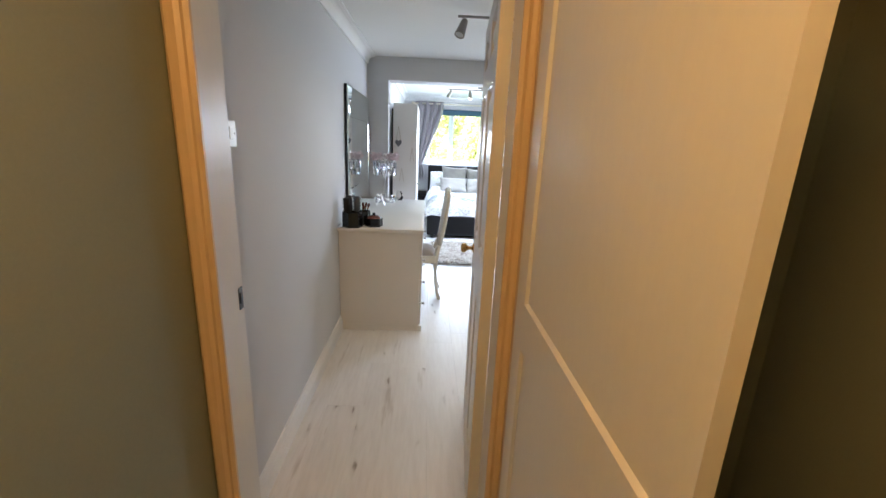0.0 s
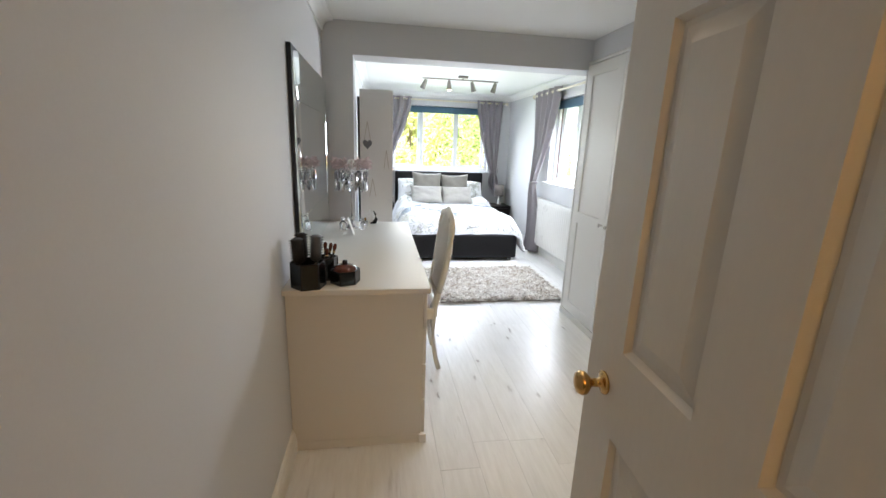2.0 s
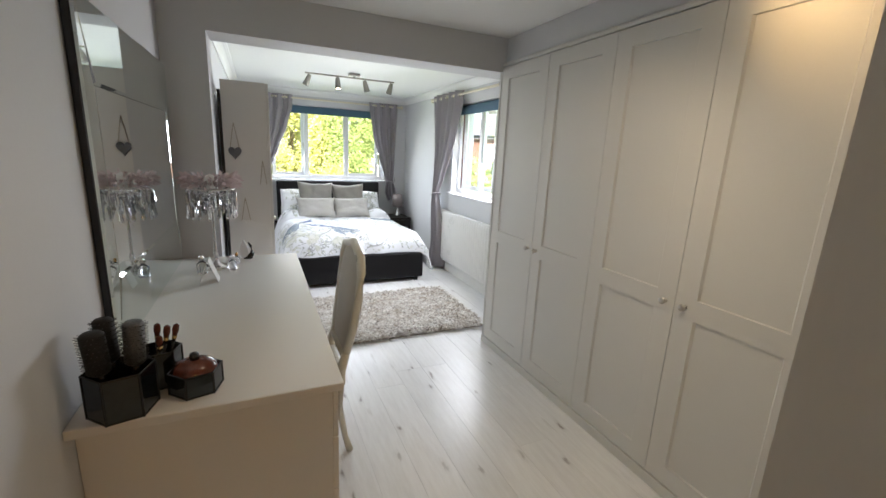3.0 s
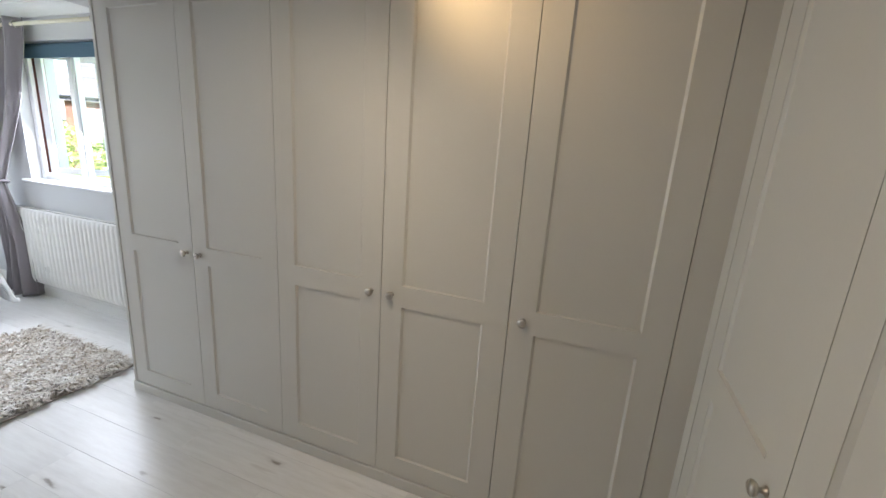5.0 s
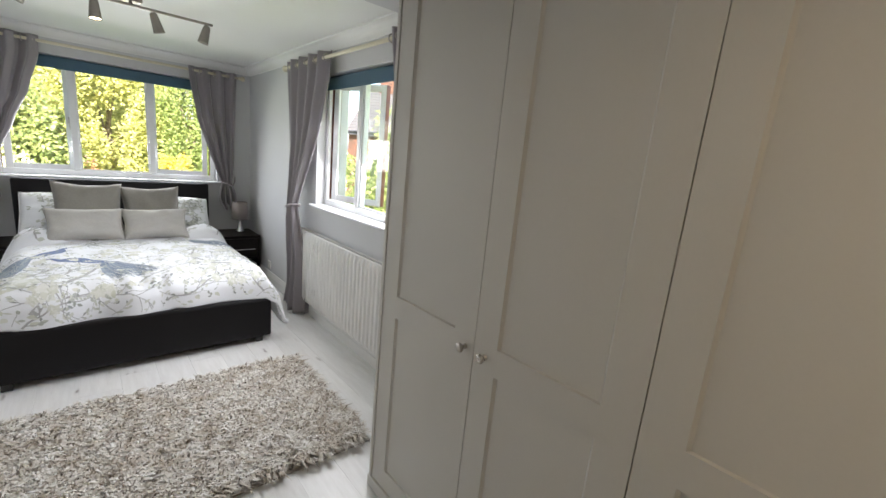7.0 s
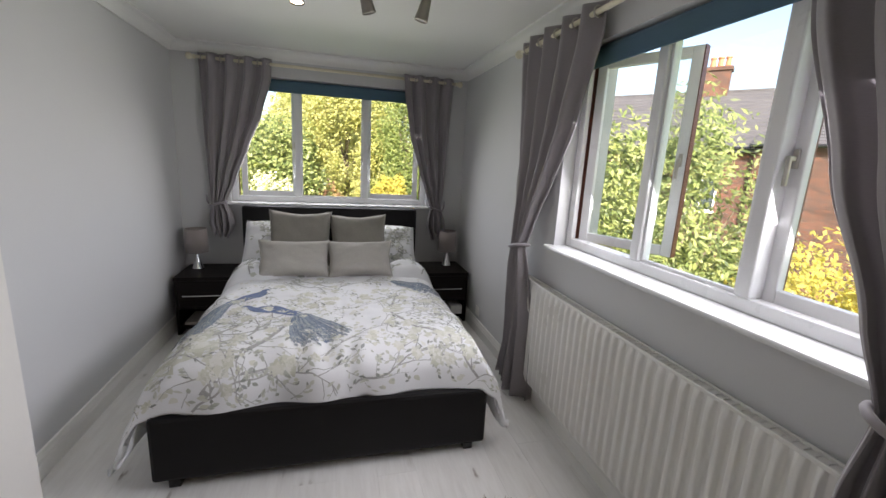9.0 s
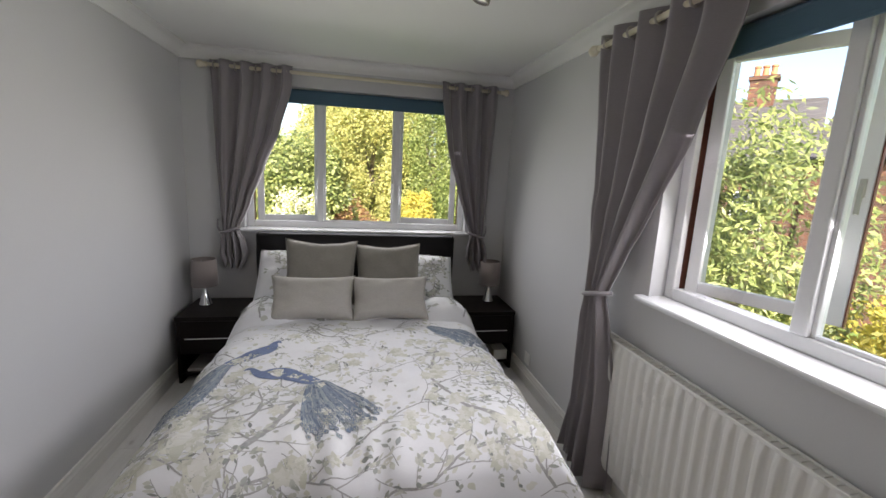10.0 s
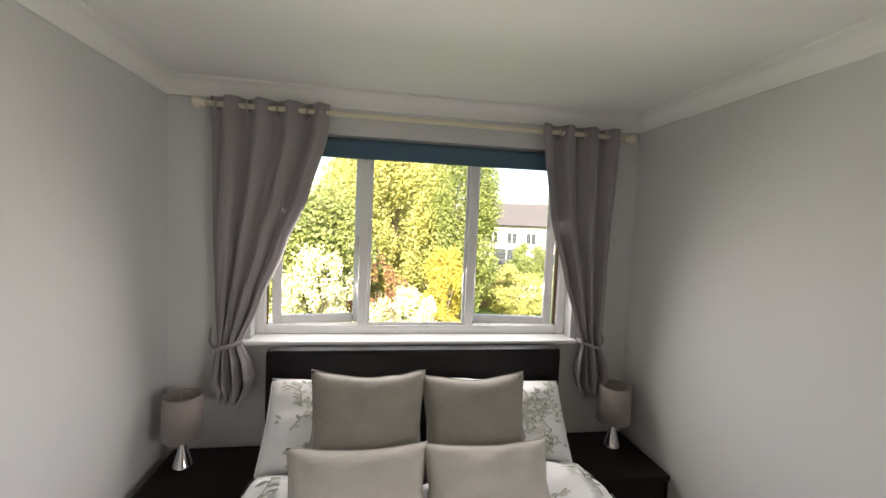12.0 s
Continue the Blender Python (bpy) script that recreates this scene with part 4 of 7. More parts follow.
GAPS = (2.915, 3.456, 3.992, 4.528, 5.062, 5.605)
ward_unit(GAPS[3], GAPS[5], [(GAPS[3], GAPS[4], 5.012), (GAPS[4], GAPS[5], 5.104)], "pale grey shaker double wardrobe with nickel knobs")
ward_unit(GAPS[1], GAPS[3], [(GAPS[1], GAPS[2], 3.943), (GAPS[2], GAPS[3], 4.038)], "pale grey shaker double wardrobe with nickel knobs")
ward_unit(GAPS[0], GAPS[1], [(GAPS[0], GAPS[1], 3.403)], "pale grey shaker single wardrobe with nickel knob")
structure("wardrobe_end_panel", boxes((WX - 0.004, 2.648, 5.606, 5.625, 0, 2.150, 0.0015)), M_WARD, "pale grey end panel closing the wardrobe run", "panel")
structure("wardrobe_filler", boxes((WX + 0.002, 2.10, 2.790, 2.914, 0, 2.150)), M_WARD, "pale grey filler strip in the wardrobe corner", "panel")
bm = bmesh.new()
moulding(bm, [(0.0, 0), (0.016, 0), (0.020, 0.006), (0.020, 0.018), (0.012, 0.026), (0.0, 0.028)], (WX + 0.02, 2.835, 2.150), (WX + 0.02, 5.640, 2.150), (-1, 0, 0))
box(bm, WX + 0.02, 2.07, 2.835, 5.60, 2.146, 2.178)
structure("wardrobe_cornice", bm, M_WARD, "slim pale grey cornice above the wardrobe doors", "trim")
bm = boxes((WX - 0.007, WX + 0.02, 2.836, 5.634, 0.0, 0.055, 0.004))
structure("wardrobe_plinth", bm, M_WARD, "pale grey plinth under the wardrobe doors", "trim")

# the return unit stands across the end of the run, facing the bed
mret = Matrix.Translation((0, 2.83, 0)) @ Matrix(((0, 1, 0, 0), (-1, 0, 0, WX), (0, 0, 1, 0), (0, 0, 0, 1)))
ru = thing("corner_wardrobe", "pale grey shaker corner wardrobe across the run's end", "wardrobe", group="fitted wardrobe run")
ru.matrix_basis = mret
lpart("body", boxes((WX + 0.022, WX + 0.60, 0.96, 2.04, 0.0, 2.144)), M_WARD, ru)
shaker_door(ru, 1.405, 1.975, 1.462, m=True)
shaker_door(ru, 0.965, 1.405, 1.348, m=True)
structure("corner_wardrobe_cornice", boxes((0.96, 2.04, 2.225, 2.845, 2.150, 2.178, 0.004), (1.9765, 2.0468, 2.800, 2.831, 0, 2.149)), M_WARD, "pale grey cornice above the corner wardrobe", "trim")
structure("corner_bulkhead", boxes((0.96, 2.069, 2.201, 2.80, 2.179, CEIL)), M_WALL, "grey painted bulkhead above the corner wardrobe", "wall")

# ---- dressing area ----
DX, DY0, DY1, DH = 0.582, 3.995, 5.585, 0.85
desk = thing("dressing_table", "cream dressing table with drawers against grey wall", "dressing table", (0.3, 4.8, 0))
part("top", boxes((-0.058, DX + 0.006, DY0 - 0.055, DY1, DH - 0.026, DH, 0.0035)), M_DESK, desk)
for a, b_ in ((DY0, DY0 + 0.46), (DY1 - 0.46, DY1)):
    part("pedestal", boxes((-0.058, DX - 0.02, a, b_, 0.05, DH - 0.027, 0.0015)), M_DESK, desk)
    part("plinth", boxes((-0.058, DX - 0.004, a, b_, 0.0, 0.049, 0.002)), M_DESK, desk)
    for i in range(4):
        z0 = 0.056 + i * 0.192
        dr = part("drawer", boxes((DX - 0.019, DX - 0.002, a + 0.003, b_ - 0.003, z0, z0 + 0.188, 0.002)), M_DESK, desk)
        mm = Matrix.Translation((DX - 0.002, (a + b_) / 2, z0 + 0.094)) @ Matrix.Rotation(radians(90), 4, "Y")
        lpart("knob", lathe(bmesh.new(), [(0.008, 0), (0.006, 0.006), (0.006, 0.014), (0.014, 0.019), (0.013, 0.026), (0.005, 0.029)], mm, 16), M_NICKEL, dr, "small nickel knob", True).matrix_parent_inverse = Matrix()
part("foot_block", boxes((DX - 0.03, DX + 0.008, DY0 - 0.008, DY0 + 0.0, 0.0, 0.05, 0.003)), M_SKIRT, desk)
part("modesty_rail", boxes((0.03, 0.05, DY0 + 0.46, DY1 - 0.46, 0.55, DH - 0.027)), M_DESK, desk)

# mirror leaning on the desk against the wall
mir = thing("wall_mirror", "large frameless mirror with black edge standing on dressing table", "mirror", (0.02, 4.72, DH))
MY0, MY1, MZ0, MZ1, MX = 4.305, 5.55, DH + 0.001, 1.905, -0.036
part("backing", boxes((-0.058, MX - 0.002, MY0, MY1, MZ0, MZ1, 0.002)), M_BLACK, mir, "black lacquered backing board")
bw, bz = 0.10, 0.24
part("mirror_glass", boxes((MX - 0.002, MX + 0.003, MY0 + bw + 0.002, MY1 - bw - 0.002, MZ0 + bz + 0.002, MZ1 - bz - 0.002, 0.0015)), M_MIRROR, mir)
OUT4 = ((MY0 + 0.004, MZ0), (MY1 - 0.004, MZ0), (MY1 - 0.004, MZ1), (MY0 + 0.004, MZ1))
INN4 = ((MY0 + bw, MZ0 + bz), (MY1 - bw, MZ0 + bz), (MY1 - bw, MZ1 - bz), (MY0 + bw, MZ1 - bz))
for k in range(4):
    # each border strip is mitred at both ends and ground to a bevel all round
    quad = [Vector((0, *q)) for q in (OUT4[k], OUT4[(k + 1) % 4], INN4[(k + 1) % 4], INN4[k])]
    mid_ = sum(quad, Vector()) / 4
    b = bmesh.new()
    lo = [b.verts.new((MX - 0.001, q.y, q.z)) for q in quad]
    hi = []
    for q in quad:
        dq = mid_ - q
        hi.append(b.verts.new((MX + 0.0045, q.y + math.copysign(0.010, dq.y), q.z + math.copysign(0.010, dq.z))))
    for n_ in range(4):
        b.faces.new((lo[n_], lo[(n_ + 1) % 4], hi[(n_ + 1) % 4], hi[n_]))
    b.faces.new(hi)
    bmesh.ops.recalc_face_normals(b, faces=b.faces)
    part("bevel_strip", b, M_BEVEL, mir, "bevelled mirror border strip")


# chair
def chair():
    root = thing("chair", "ivory French-style chair with taupe seat at dressing table", "chair", (0.6, 4.87, 0))
    yc, hw = 4.875, 0.225
    def back_x(z):
        return 0.715 + 0.10 * max(0, z - 0.42) / 0.68 + 0.012 * math.sin(max(0, z - 0.42) * 4.6)
    # upright frame with a curved crest
    outline = [(-0.155, 0.52), (-0.20, 0.68), (-0.222, 0.86), (-0.215, 1.0), (-0.17, 1.075), (-0.10, 1.088), (0.0, 1.115), (0.10, 1.088), (0.17, 1.075), (0.215, 1.0), (0.222, 0.86), (0.20, 0.68), (0.155, 0.52)]
    pts = [(back_x(z), yc + y, z) for y, z in ((y, 0.52 + (z - 0.52) * 0.915) for y, z in outline)]
    pts.append(pts[0])
    bm = tube(bmesh.new(), pts, [0.021] * len(pts), 10)
    part("back_frame", bm, M_CHAIR, root, "carved ivory frame", True)

    def pad(side):
        def f(u, v):
            z = 0.535 + 0.478 * v
            w = 0.150 + 0.058 * math.sin(min(1, v * 1.25) * math.pi / 2)
            w *= 1 - 0.28 * max(0, v - 0.8) / 0.2
            y = (2 * u - 1) * w
            zz = z + 0.03 * (1 - (2 * u - 1) ** 2) * v
            bulge = 0.020 * (1 - (2 * u - 1) ** 4) * (1 - (2 * v - 1) ** 4)
            return (back_x(zz) + side * (0.006 + bulge), yc + y, zz)
        return f
    bm = bmesh.new()
    for s in (-1, 1):
        sheet(bm, pad(s), 14, 18)
    part("backrest", bm, M_SEATBACK, root, "padded ivory back", True)

    def seat(u, v):
        a, r = 2 * math.pi * u, 1 - v
        k = 0.82 + 0.18 * abs(math.cos(2 * a)) ** 0.5
        x, y = 0.205 * r * math.cos(a) / k * 0.95, 0.225 * r * math.sin(a) / k * 0.95
        return (0.515 + x, yc + y, 0.445 + 0.055 * (1 - r ** 4))
    part("seat", sheet(bmesh.new(), seat, 32, 8), M_SEAT, root, "taupe upholstered seat", True)
    bm = boxes((0.30, 0.325, yc - 0.20, yc + 0.20, 0.375, 0.448, 0.008), (0.705, 0.735, yc - 0.175, yc + 0.175, 0.375, 0.448, 0.008), (0.325, 0.705, yc - 0.215, yc - 0.19, 0.375, 0.448, 0.008), (0.325, 0.705, yc + 0.19, yc + 0.215, 0.375, 0.448, 0.008))
    part("seat_frame", bm, M_CHAIR, root)
    for sx, sy in ((-1, -1), (-1, 1), (1, -1), (1, 1)):
        x0 = 0.335 if sx < 0 else 0.715
        y0 = yc + sy * 0.19
        if sx < 0:
            p = [(x0, y0, 0.44), (x0 - 0.018, y0 + sy * 0.012, 0.36), (x0 - 0.012, y0 + sy * 0.010, 0.24), (x0 + 0.006, y0, 0.12), (x0 - 0.004, y0, 0.04), (x0 - 0.018, y0 + sy * 0.006, 0.0)]
            r = [0.026, 0.030, 0.022, 0.015, 0.014, 0.018]
        else:
            y0 = yc + sy * 0.165
            p = [(back_x(0.56), yc + sy * 0.163, 0.56), (0.715, y0, 0.46), (0.705, y0, 0.34), (0.712, y0 - sy * 0.003, 0.20), (0.73, y0 + sy * 0.004, 0.08), (0.752, y0 + sy * 0.008, 0.0)]
            r = [0.020, 0.024, 0.022, 0.017, 0.015, 0.018]
        part("leg", tube(bmesh.new(), p, r, 10), M_CHAIR, root, smooth=True)
    return root


chair()


# hexagonal mirrored boxes
def hexagon(r, sx=1.0, sy=1.0, turn=0.0):
    return [(sx * r * math.cos(turn + i * math.pi / 3), sy * r * math.sin(turn + i * math.pi / 3)) for i in range(6)]


def hex_pot(at, r, h, label, stretch=(1, 1), turn=0.26, lid=False):
    root = thing("hexagonal_box" if lid else "brush_pot", label, "box" if lid else "brush pot", at)
    mm = Matrix.Translation(at)
    o, i_ = hexagon(r, *stretch, turn), hexagon(r - 0.005, *stretch, turn)
    for k in range(6):
        a, b_, c, d = Vector(o[k]), Vector(o[(k + 1) % 6]), Vector(i_[(k + 1) % 6]), Vector(i_[k])
        e = (b_ - a).normalized() * 0.003
        part("mirror_panel", prism(bmesh.new(), [tuple(a + e), tuple(b_ - e), tuple(c - e * 0.9), tuple(d + e * 0.9)], 0.003, h - 0.003, mm), M_SMOKE, root)
    bm = bmesh.new()
    for k in range(6):
        p = Vector(o[k]) * 0.985
        rod(bm, (at[0] + p.x, at[1] + p.y, at[2]), (at[0] + p.x, at[1] + p.y, at[2] + h), 0.0032, seg=6)
        q = Vector(o[(k + 1) % 6]) * 0.985
        for z in (0.0025, h - 0.0015):
            rod(bm, (at[0] + p.x, at[1] + p.y, at[2] + z), (at[0] + q.x, at[1] + q.y, at[2] + z), 0.003, seg=6)
    part("metal_edges", bm, M_BLACK, root, "thin black metal edges")
    part("base", prism(bmesh.new(), i_, 0.0, 0.005, mm), M_BLACK, root)
    if lid:
        part("lid", lathe(bmesh.new(), [(r * 0.86, h - 0.012), (r * 0.84, h + 0.002), (r * 0.70, h + 0.014), (r * 0.45, h + 0.022), (0.016, h + 0.024)], mm @ Matrix.Diagonal((*stretch, 1, 1)), 28), M_AMBER, root, "dark amber domed lid", True)
        part("lid_knob", lathe(bmesh.new(), [(0.012, h + 0.02), (0.012, h + 0.038), (0.010, h + 0.042)], mm, 16), M_BLACK, root, "black lid knob", True)
    return root


pot_a = (0.048, 4.000, DH)
hex_pot(pot_a, 0.074, 0.115, "smoked mirror hexagonal pot holding hair brushes")
hex_pot((0.112, 4.112, DH), 0.052, 0.105, "small smoked mirror pot holding make-up brushes")
hex_pot((0.202, 4.050, DH), 0.066, 0.062, "low smoked mirror hexagonal box with amber lid", lid=True)


def hair_brush(at, lean, h, r, label, bristle):
    root = thing("hair_brush", label, "hair brush", at, group="brushes in pots")
    mm = Matrix.Translation(at) @ Matrix.Rotation(lean[0], 4, "X") @ Matrix.Rotation(lean[1], 4, "Y")
    part("handle", lathe(bmesh.new(), [(0.006, 0.0), (0.010, 0.02), (0.011, 0.06), (0.008, 0.09), (0.010, h * 0.5)], mm, 14), M_BLACK, root, smooth=True)
    part("barrel", lathe(bmesh.new(), [(r * 0.7, h * 0.5), (r, h * 0.53), (r, h * 0.97), (r * 0.75, h)], mm, 20), bristle, root, smooth=True)
    bm = bmesh.new()
    for k in range(16):
        for j in range(9):
            a = 2 * math.pi * (k + 0.5 * (j % 2)) / 16
            z = h * (0.55 + 0.41 * j / 8)
            p0 = mm @ Vector((r * 0.9 * math.cos(a), r * 0.9 * math.sin(a), z))
            p1 = mm @ Vector((r * 1.33 * math.cos(a), r * 1.33 * math.sin(a), z + 0.002))
            rod(bm, p0, p1, 0.0012, 0.0008, seg=4)
    part("bristles", bm, M_BRISTLE, root)


M_STEELMESH = surface("grey_metal_barrel", (0.12, 0.12, 0.12), 0.4, 0.7, var=0.4, coarse=60, fine=300, relief=0.6, dist=0.003)
hair_brush((0.020, 3.985, DH + 0.006), (0.02, -0.05), 0.215, 0.025, "black paddle hair brush standing in a pot", M_BRISTLE)
hair_brush((0.028, 4.035, DH + 0.006), (-0.05, -0.06), 0.225, 0.022, "black round hair brush standing in a pot", M_BRISTLE)
hair_brush((0.074, 4.005, DH + 0.006), (0.0, 0.06), 0.225, 0.023, "grey metal round hair brush standing in a pot", M_STEELMESH)
for k, (dx, dy, lx, ly, h) in enumerate(((0.0, 0.0, 0.1, 0.35, 0.17), (-0.012, 0.012, -0.1, 0.15, 0.165), (0.012, 0.01, -0.2, 0.42, 0.16), (0.005, -0.015, 0.25, 0.1, 0.15))):
    root = thing("make_up_brush", "slim make-up brush with soft brown head", "brush", (0.112 + dx, 4.112 + dy, DH + 0.006), group="brushes in pots")
    mm = Matrix.Translation((0.108 + dx, 4.112 + dy, DH + 0.006)) @ Matrix.Rotation(lx * 0.5, 4, "X") @ Matrix.Rotation(ly * 0.5, 4, "Y")
    part("handle", lathe(bmesh.new(), [(0.003, 0), (0.0045, 0.05), (0.0045, h * 0.68)], mm, 10), M_BLACK, root, smooth=True)
    part("ferrule", lathe(bmesh.new(), [(0.005, h * 0.68), (0.007, h * 0.78)], mm, 10), M_BRASS, root, smooth=True)
    part("head", lathe(bmesh.new(), [(0.006, h * 0.78), (0.009, h * 0.88), (0.008, h * 0.97), (0.002, h)], mm, 12), M_AMBER, root, "reddish brown soft hair", True)

# crystal lamp with a feather shade
LX, LY = 0.155, 5.33
cl = thing("crystal_lamp", "crystal drop table lamp with pale pink feather trim", "table lamp", (LX, LY, DH))
mm = Matrix.Translation((LX, LY, DH))
part("base", lathe(bmesh.new(), [(0.062, 0.0), (0.062, 0.006), (0.045, 0.016), (0.016, 0.03), (0.009, 0.05)], mm), M_CHROME, cl, smooth=True)
part("stem", lathe(bmesh.new(), [(0.008, 0.045), (0.014, 0.08), (0.007, 0.11), (0.006, 0.40), (0.01, 0.42)], mm, 14), M_CHROME, cl, smooth=True)
part("ring", torus(torus(bmesh.new(), mm @ Matrix.Translation((0, 0, 0.435)), 0.115, 0.006), mm @ Matrix.Translation((0, 0, 0.40)), 0.07, 0.005), M_CHROME, cl, smooth=True)
rnd = random.Random(5)
drop = bmesh.new()
lathe(drop, [(0.001, 0.0), (0.0085, -0.012), (0.0075, -0.045), (0.010, -0.062), (0.001, -0.078)], None, 6)
drop_me = [link_mesh("crystal_drop", drop, M_CRYSTAL)]
lathe(drop := bmesh.new(), [(0.001, 0.0), (0.0085, -0.012), (0.0075, -0.045), (0.010, -0.062), (0.001, -0.078)], None, 6)
drop_me.append(link_mesh("crystal_drop", drop, M_DROP))
for ringr, zz, n in ((0.115, 0.43, 20), (0.07, 0.395, 12), (0.115, 0.36, 16)):
    for k in range(n):
        a = 2 * math.pi * k / n
        o = new("crystal_drop", drop_me[k % 3 > 0])
        o.parent = cl
        o.matrix_basis = pose(ringr * math.cos(a), ringr * math.sin(a), zz - rnd.uniform(0, 0.01), rnd.uniform(-6, 6), rnd.uniform(-6, 6), rnd.uniform(0, 60))
verts, faces = [], []
for k in range(520):
    a, e = rnd.uniform(0, 2 * math.pi), rnd.uniform(-0.2, 1.1)
    p = Vector((0.10 * math.cos(a), 0.10 * math.sin(a), 0.445 + rnd.uniform(0, 0.05)))
    d = Vector((math.cos(a) * math.cos(e), math.sin(a) * math.cos(e), math.sin(e)))
    w = d.cross(Vector((rnd.uniform(-1, 1), rnd.uniform(-1, 1), rnd.uniform(-1, 1)))).normalized() * rnd.uniform(0.004, 0.010)
    L = rnd.uniform(0.03, 0.065)
    i = len(verts)
    verts += [tuple(p + Vector((LX, LY, DH))), tuple(p + d * L * 0.5 + w + Vector((LX, LY, DH))), tuple(p + d * L + Vector((LX, LY, DH - 0.01))), tuple(p + d * L * 0.5 - w + Vector((LX, LY, DH)))]
    faces.append((i, i + 1, i + 2, i + 3))
ob = new("feather_trim", raw_mesh("feather_trim", verts, faces, M_FEATHER))
ob.parent, ob.matrix_parent_inverse = cl, cl.matrix_basis.inverted()
tagged(ob, "pale pink feather trim", kind="stuff")
part("bulb", lathe(bmesh.new(), [(0.012, 0.42), (0.026, 0.45), (0.03, 0.475), (0.02, 0.50), (0.004, 0.508)], mm, 16), M_PLASTIC, cl, "unlit white bulb", True)


# glass perfume bottles
def bottle(at, r, h, label, cap):
    root = thing("perfume_bottle", label, "perfume bottle", at, group="bottles on the dressing table")
    mm = Matrix.Translation(at)
    part("glass_body", lathe(bmesh.new(), [(r * 0.9, 0.0), (r, 0.006), (r, h * 0.5), (r * 0.55, h * 0.62), (r * 0.3, h * 0.68)], mm, 20), M_CRYSTAL, root, smooth=True)
    part("cap", lathe(bmesh.new(), [(r * 0.36, h * 0.68), (r * 0.5, h * 0.76), (r * 0.42, h * 0.94), (r * 0.15, h)], mm, 16), cap, root, "bright metal cap", True)


bottle((0.095, 5.235, DH), 0.026, 0.10, "small clear glass bottle with chrome stopper", M_CHROME)
bottle((0.235, 5.27, DH), 0.022, 0.085, "small clear glass bottle with chrome stopper", M_CHROME)
bottle((0.25, 5.40, DH), 0.018, 0.065, "small clear glass bottle with brass stopper", M_BRASS)
# folded white card
card = bmesh.new()
prism(card, [(0, 0), (0.002, 0), (0.042, 0.115), (0.040, 0.115)], 0, 0.09, Matrix.Translation((0.10, 5.13, DH)) @ Matrix.Rotation(radians(90), 4, "X"))
prism(card, [(0.082, 0), (0.084, 0), (0.044, 0.115), (0.042, 0.115)], 0, 0.09, Matrix.Translation((0.10, 5.13, DH)) @ Matrix.Rotation(radians(90), 4, "X"))
tagged(part("folded_card", card, M_PLASTIC), "folded white card standing on dressing table", "card")
# curved black and white ornament
orn = thing("curved_ornament", "small curved black and white ornament on dressing table", "ornament", (0.27, 5.50, DH))
part("body", tube(bmesh.new(), [(0.285, 5.50, DH + 0.002), (0.318, 5.50, DH + 0.008), (0.332, 5.50, DH + 0.035), (0.325, 5.50, DH + 0.075), (0.312, 5.50, DH + 0.10)], [0.010, 0.018, 0.013, 0.008, 0.004], 12), M_BLACK, orn, "glossy black curve", True)
part("inlay", lathe(bmesh.new(), [(0.001, 0), (0.020, 0.015), (0.026, 0.045), (0.016, 0.085), (0.006, 0.11)], Matrix.Translation((0.285, 5.50, DH + 0.001)), 16), M_PLASTIC, orn, "white rounded body", True)

# tall cabinet beyond the pier
CY0, CY1, CX0, CX1, CZ = 5.876, 6.99, 0.196, 0.472, 1.905
cab = thing("tall_cabinet", "tall narrow cream cabinet standing beyond the pier", "cabinet", (0.33, 6.4, 0))
part("body", boxes((CX0, CX1 - 0.018, CY0, CY1, 0.0, CZ, 0.002)), M_CAB, cab)
# black strip added as the shade in the gap between pier and cabinet
part("gap_shade", boxes((CX0 - 0.02, CX0 - 0.001, CY0 + 0.004, CY1 - 0.004, 0.0, CZ - 0.06)), M_BLACK, cab, "black strip for the shade in the gap by the pier")
for a, b_, ky in ((CY0 + 0.002, (CY0 + CY1) / 2 - 0.001, -0.04), ((CY0 + CY1) / 2 + 0.001, CY1 - 0.002, 0.04)):
    d = part("door", boxes((CX1 - 0.0175, CX1, a, b_, 0.06, CZ - 0.003, 0.002)), M_CAB, cab)
    lpart("knob", lathe(bmesh.new(), [(0.008, 0), (0.006, 0.012), (0.013, 0.018), (0.012, 0.026), (0.004, 0.028)], Matrix.Translation((CX1, (CY0 + CY1) / 2 + ky, 0.95)) @ Matrix.Rotation(radians(90), 4, "Y"), 16), M_NICKEL, d, "nickel knob", True).matrix_parent_inverse = Matrix()


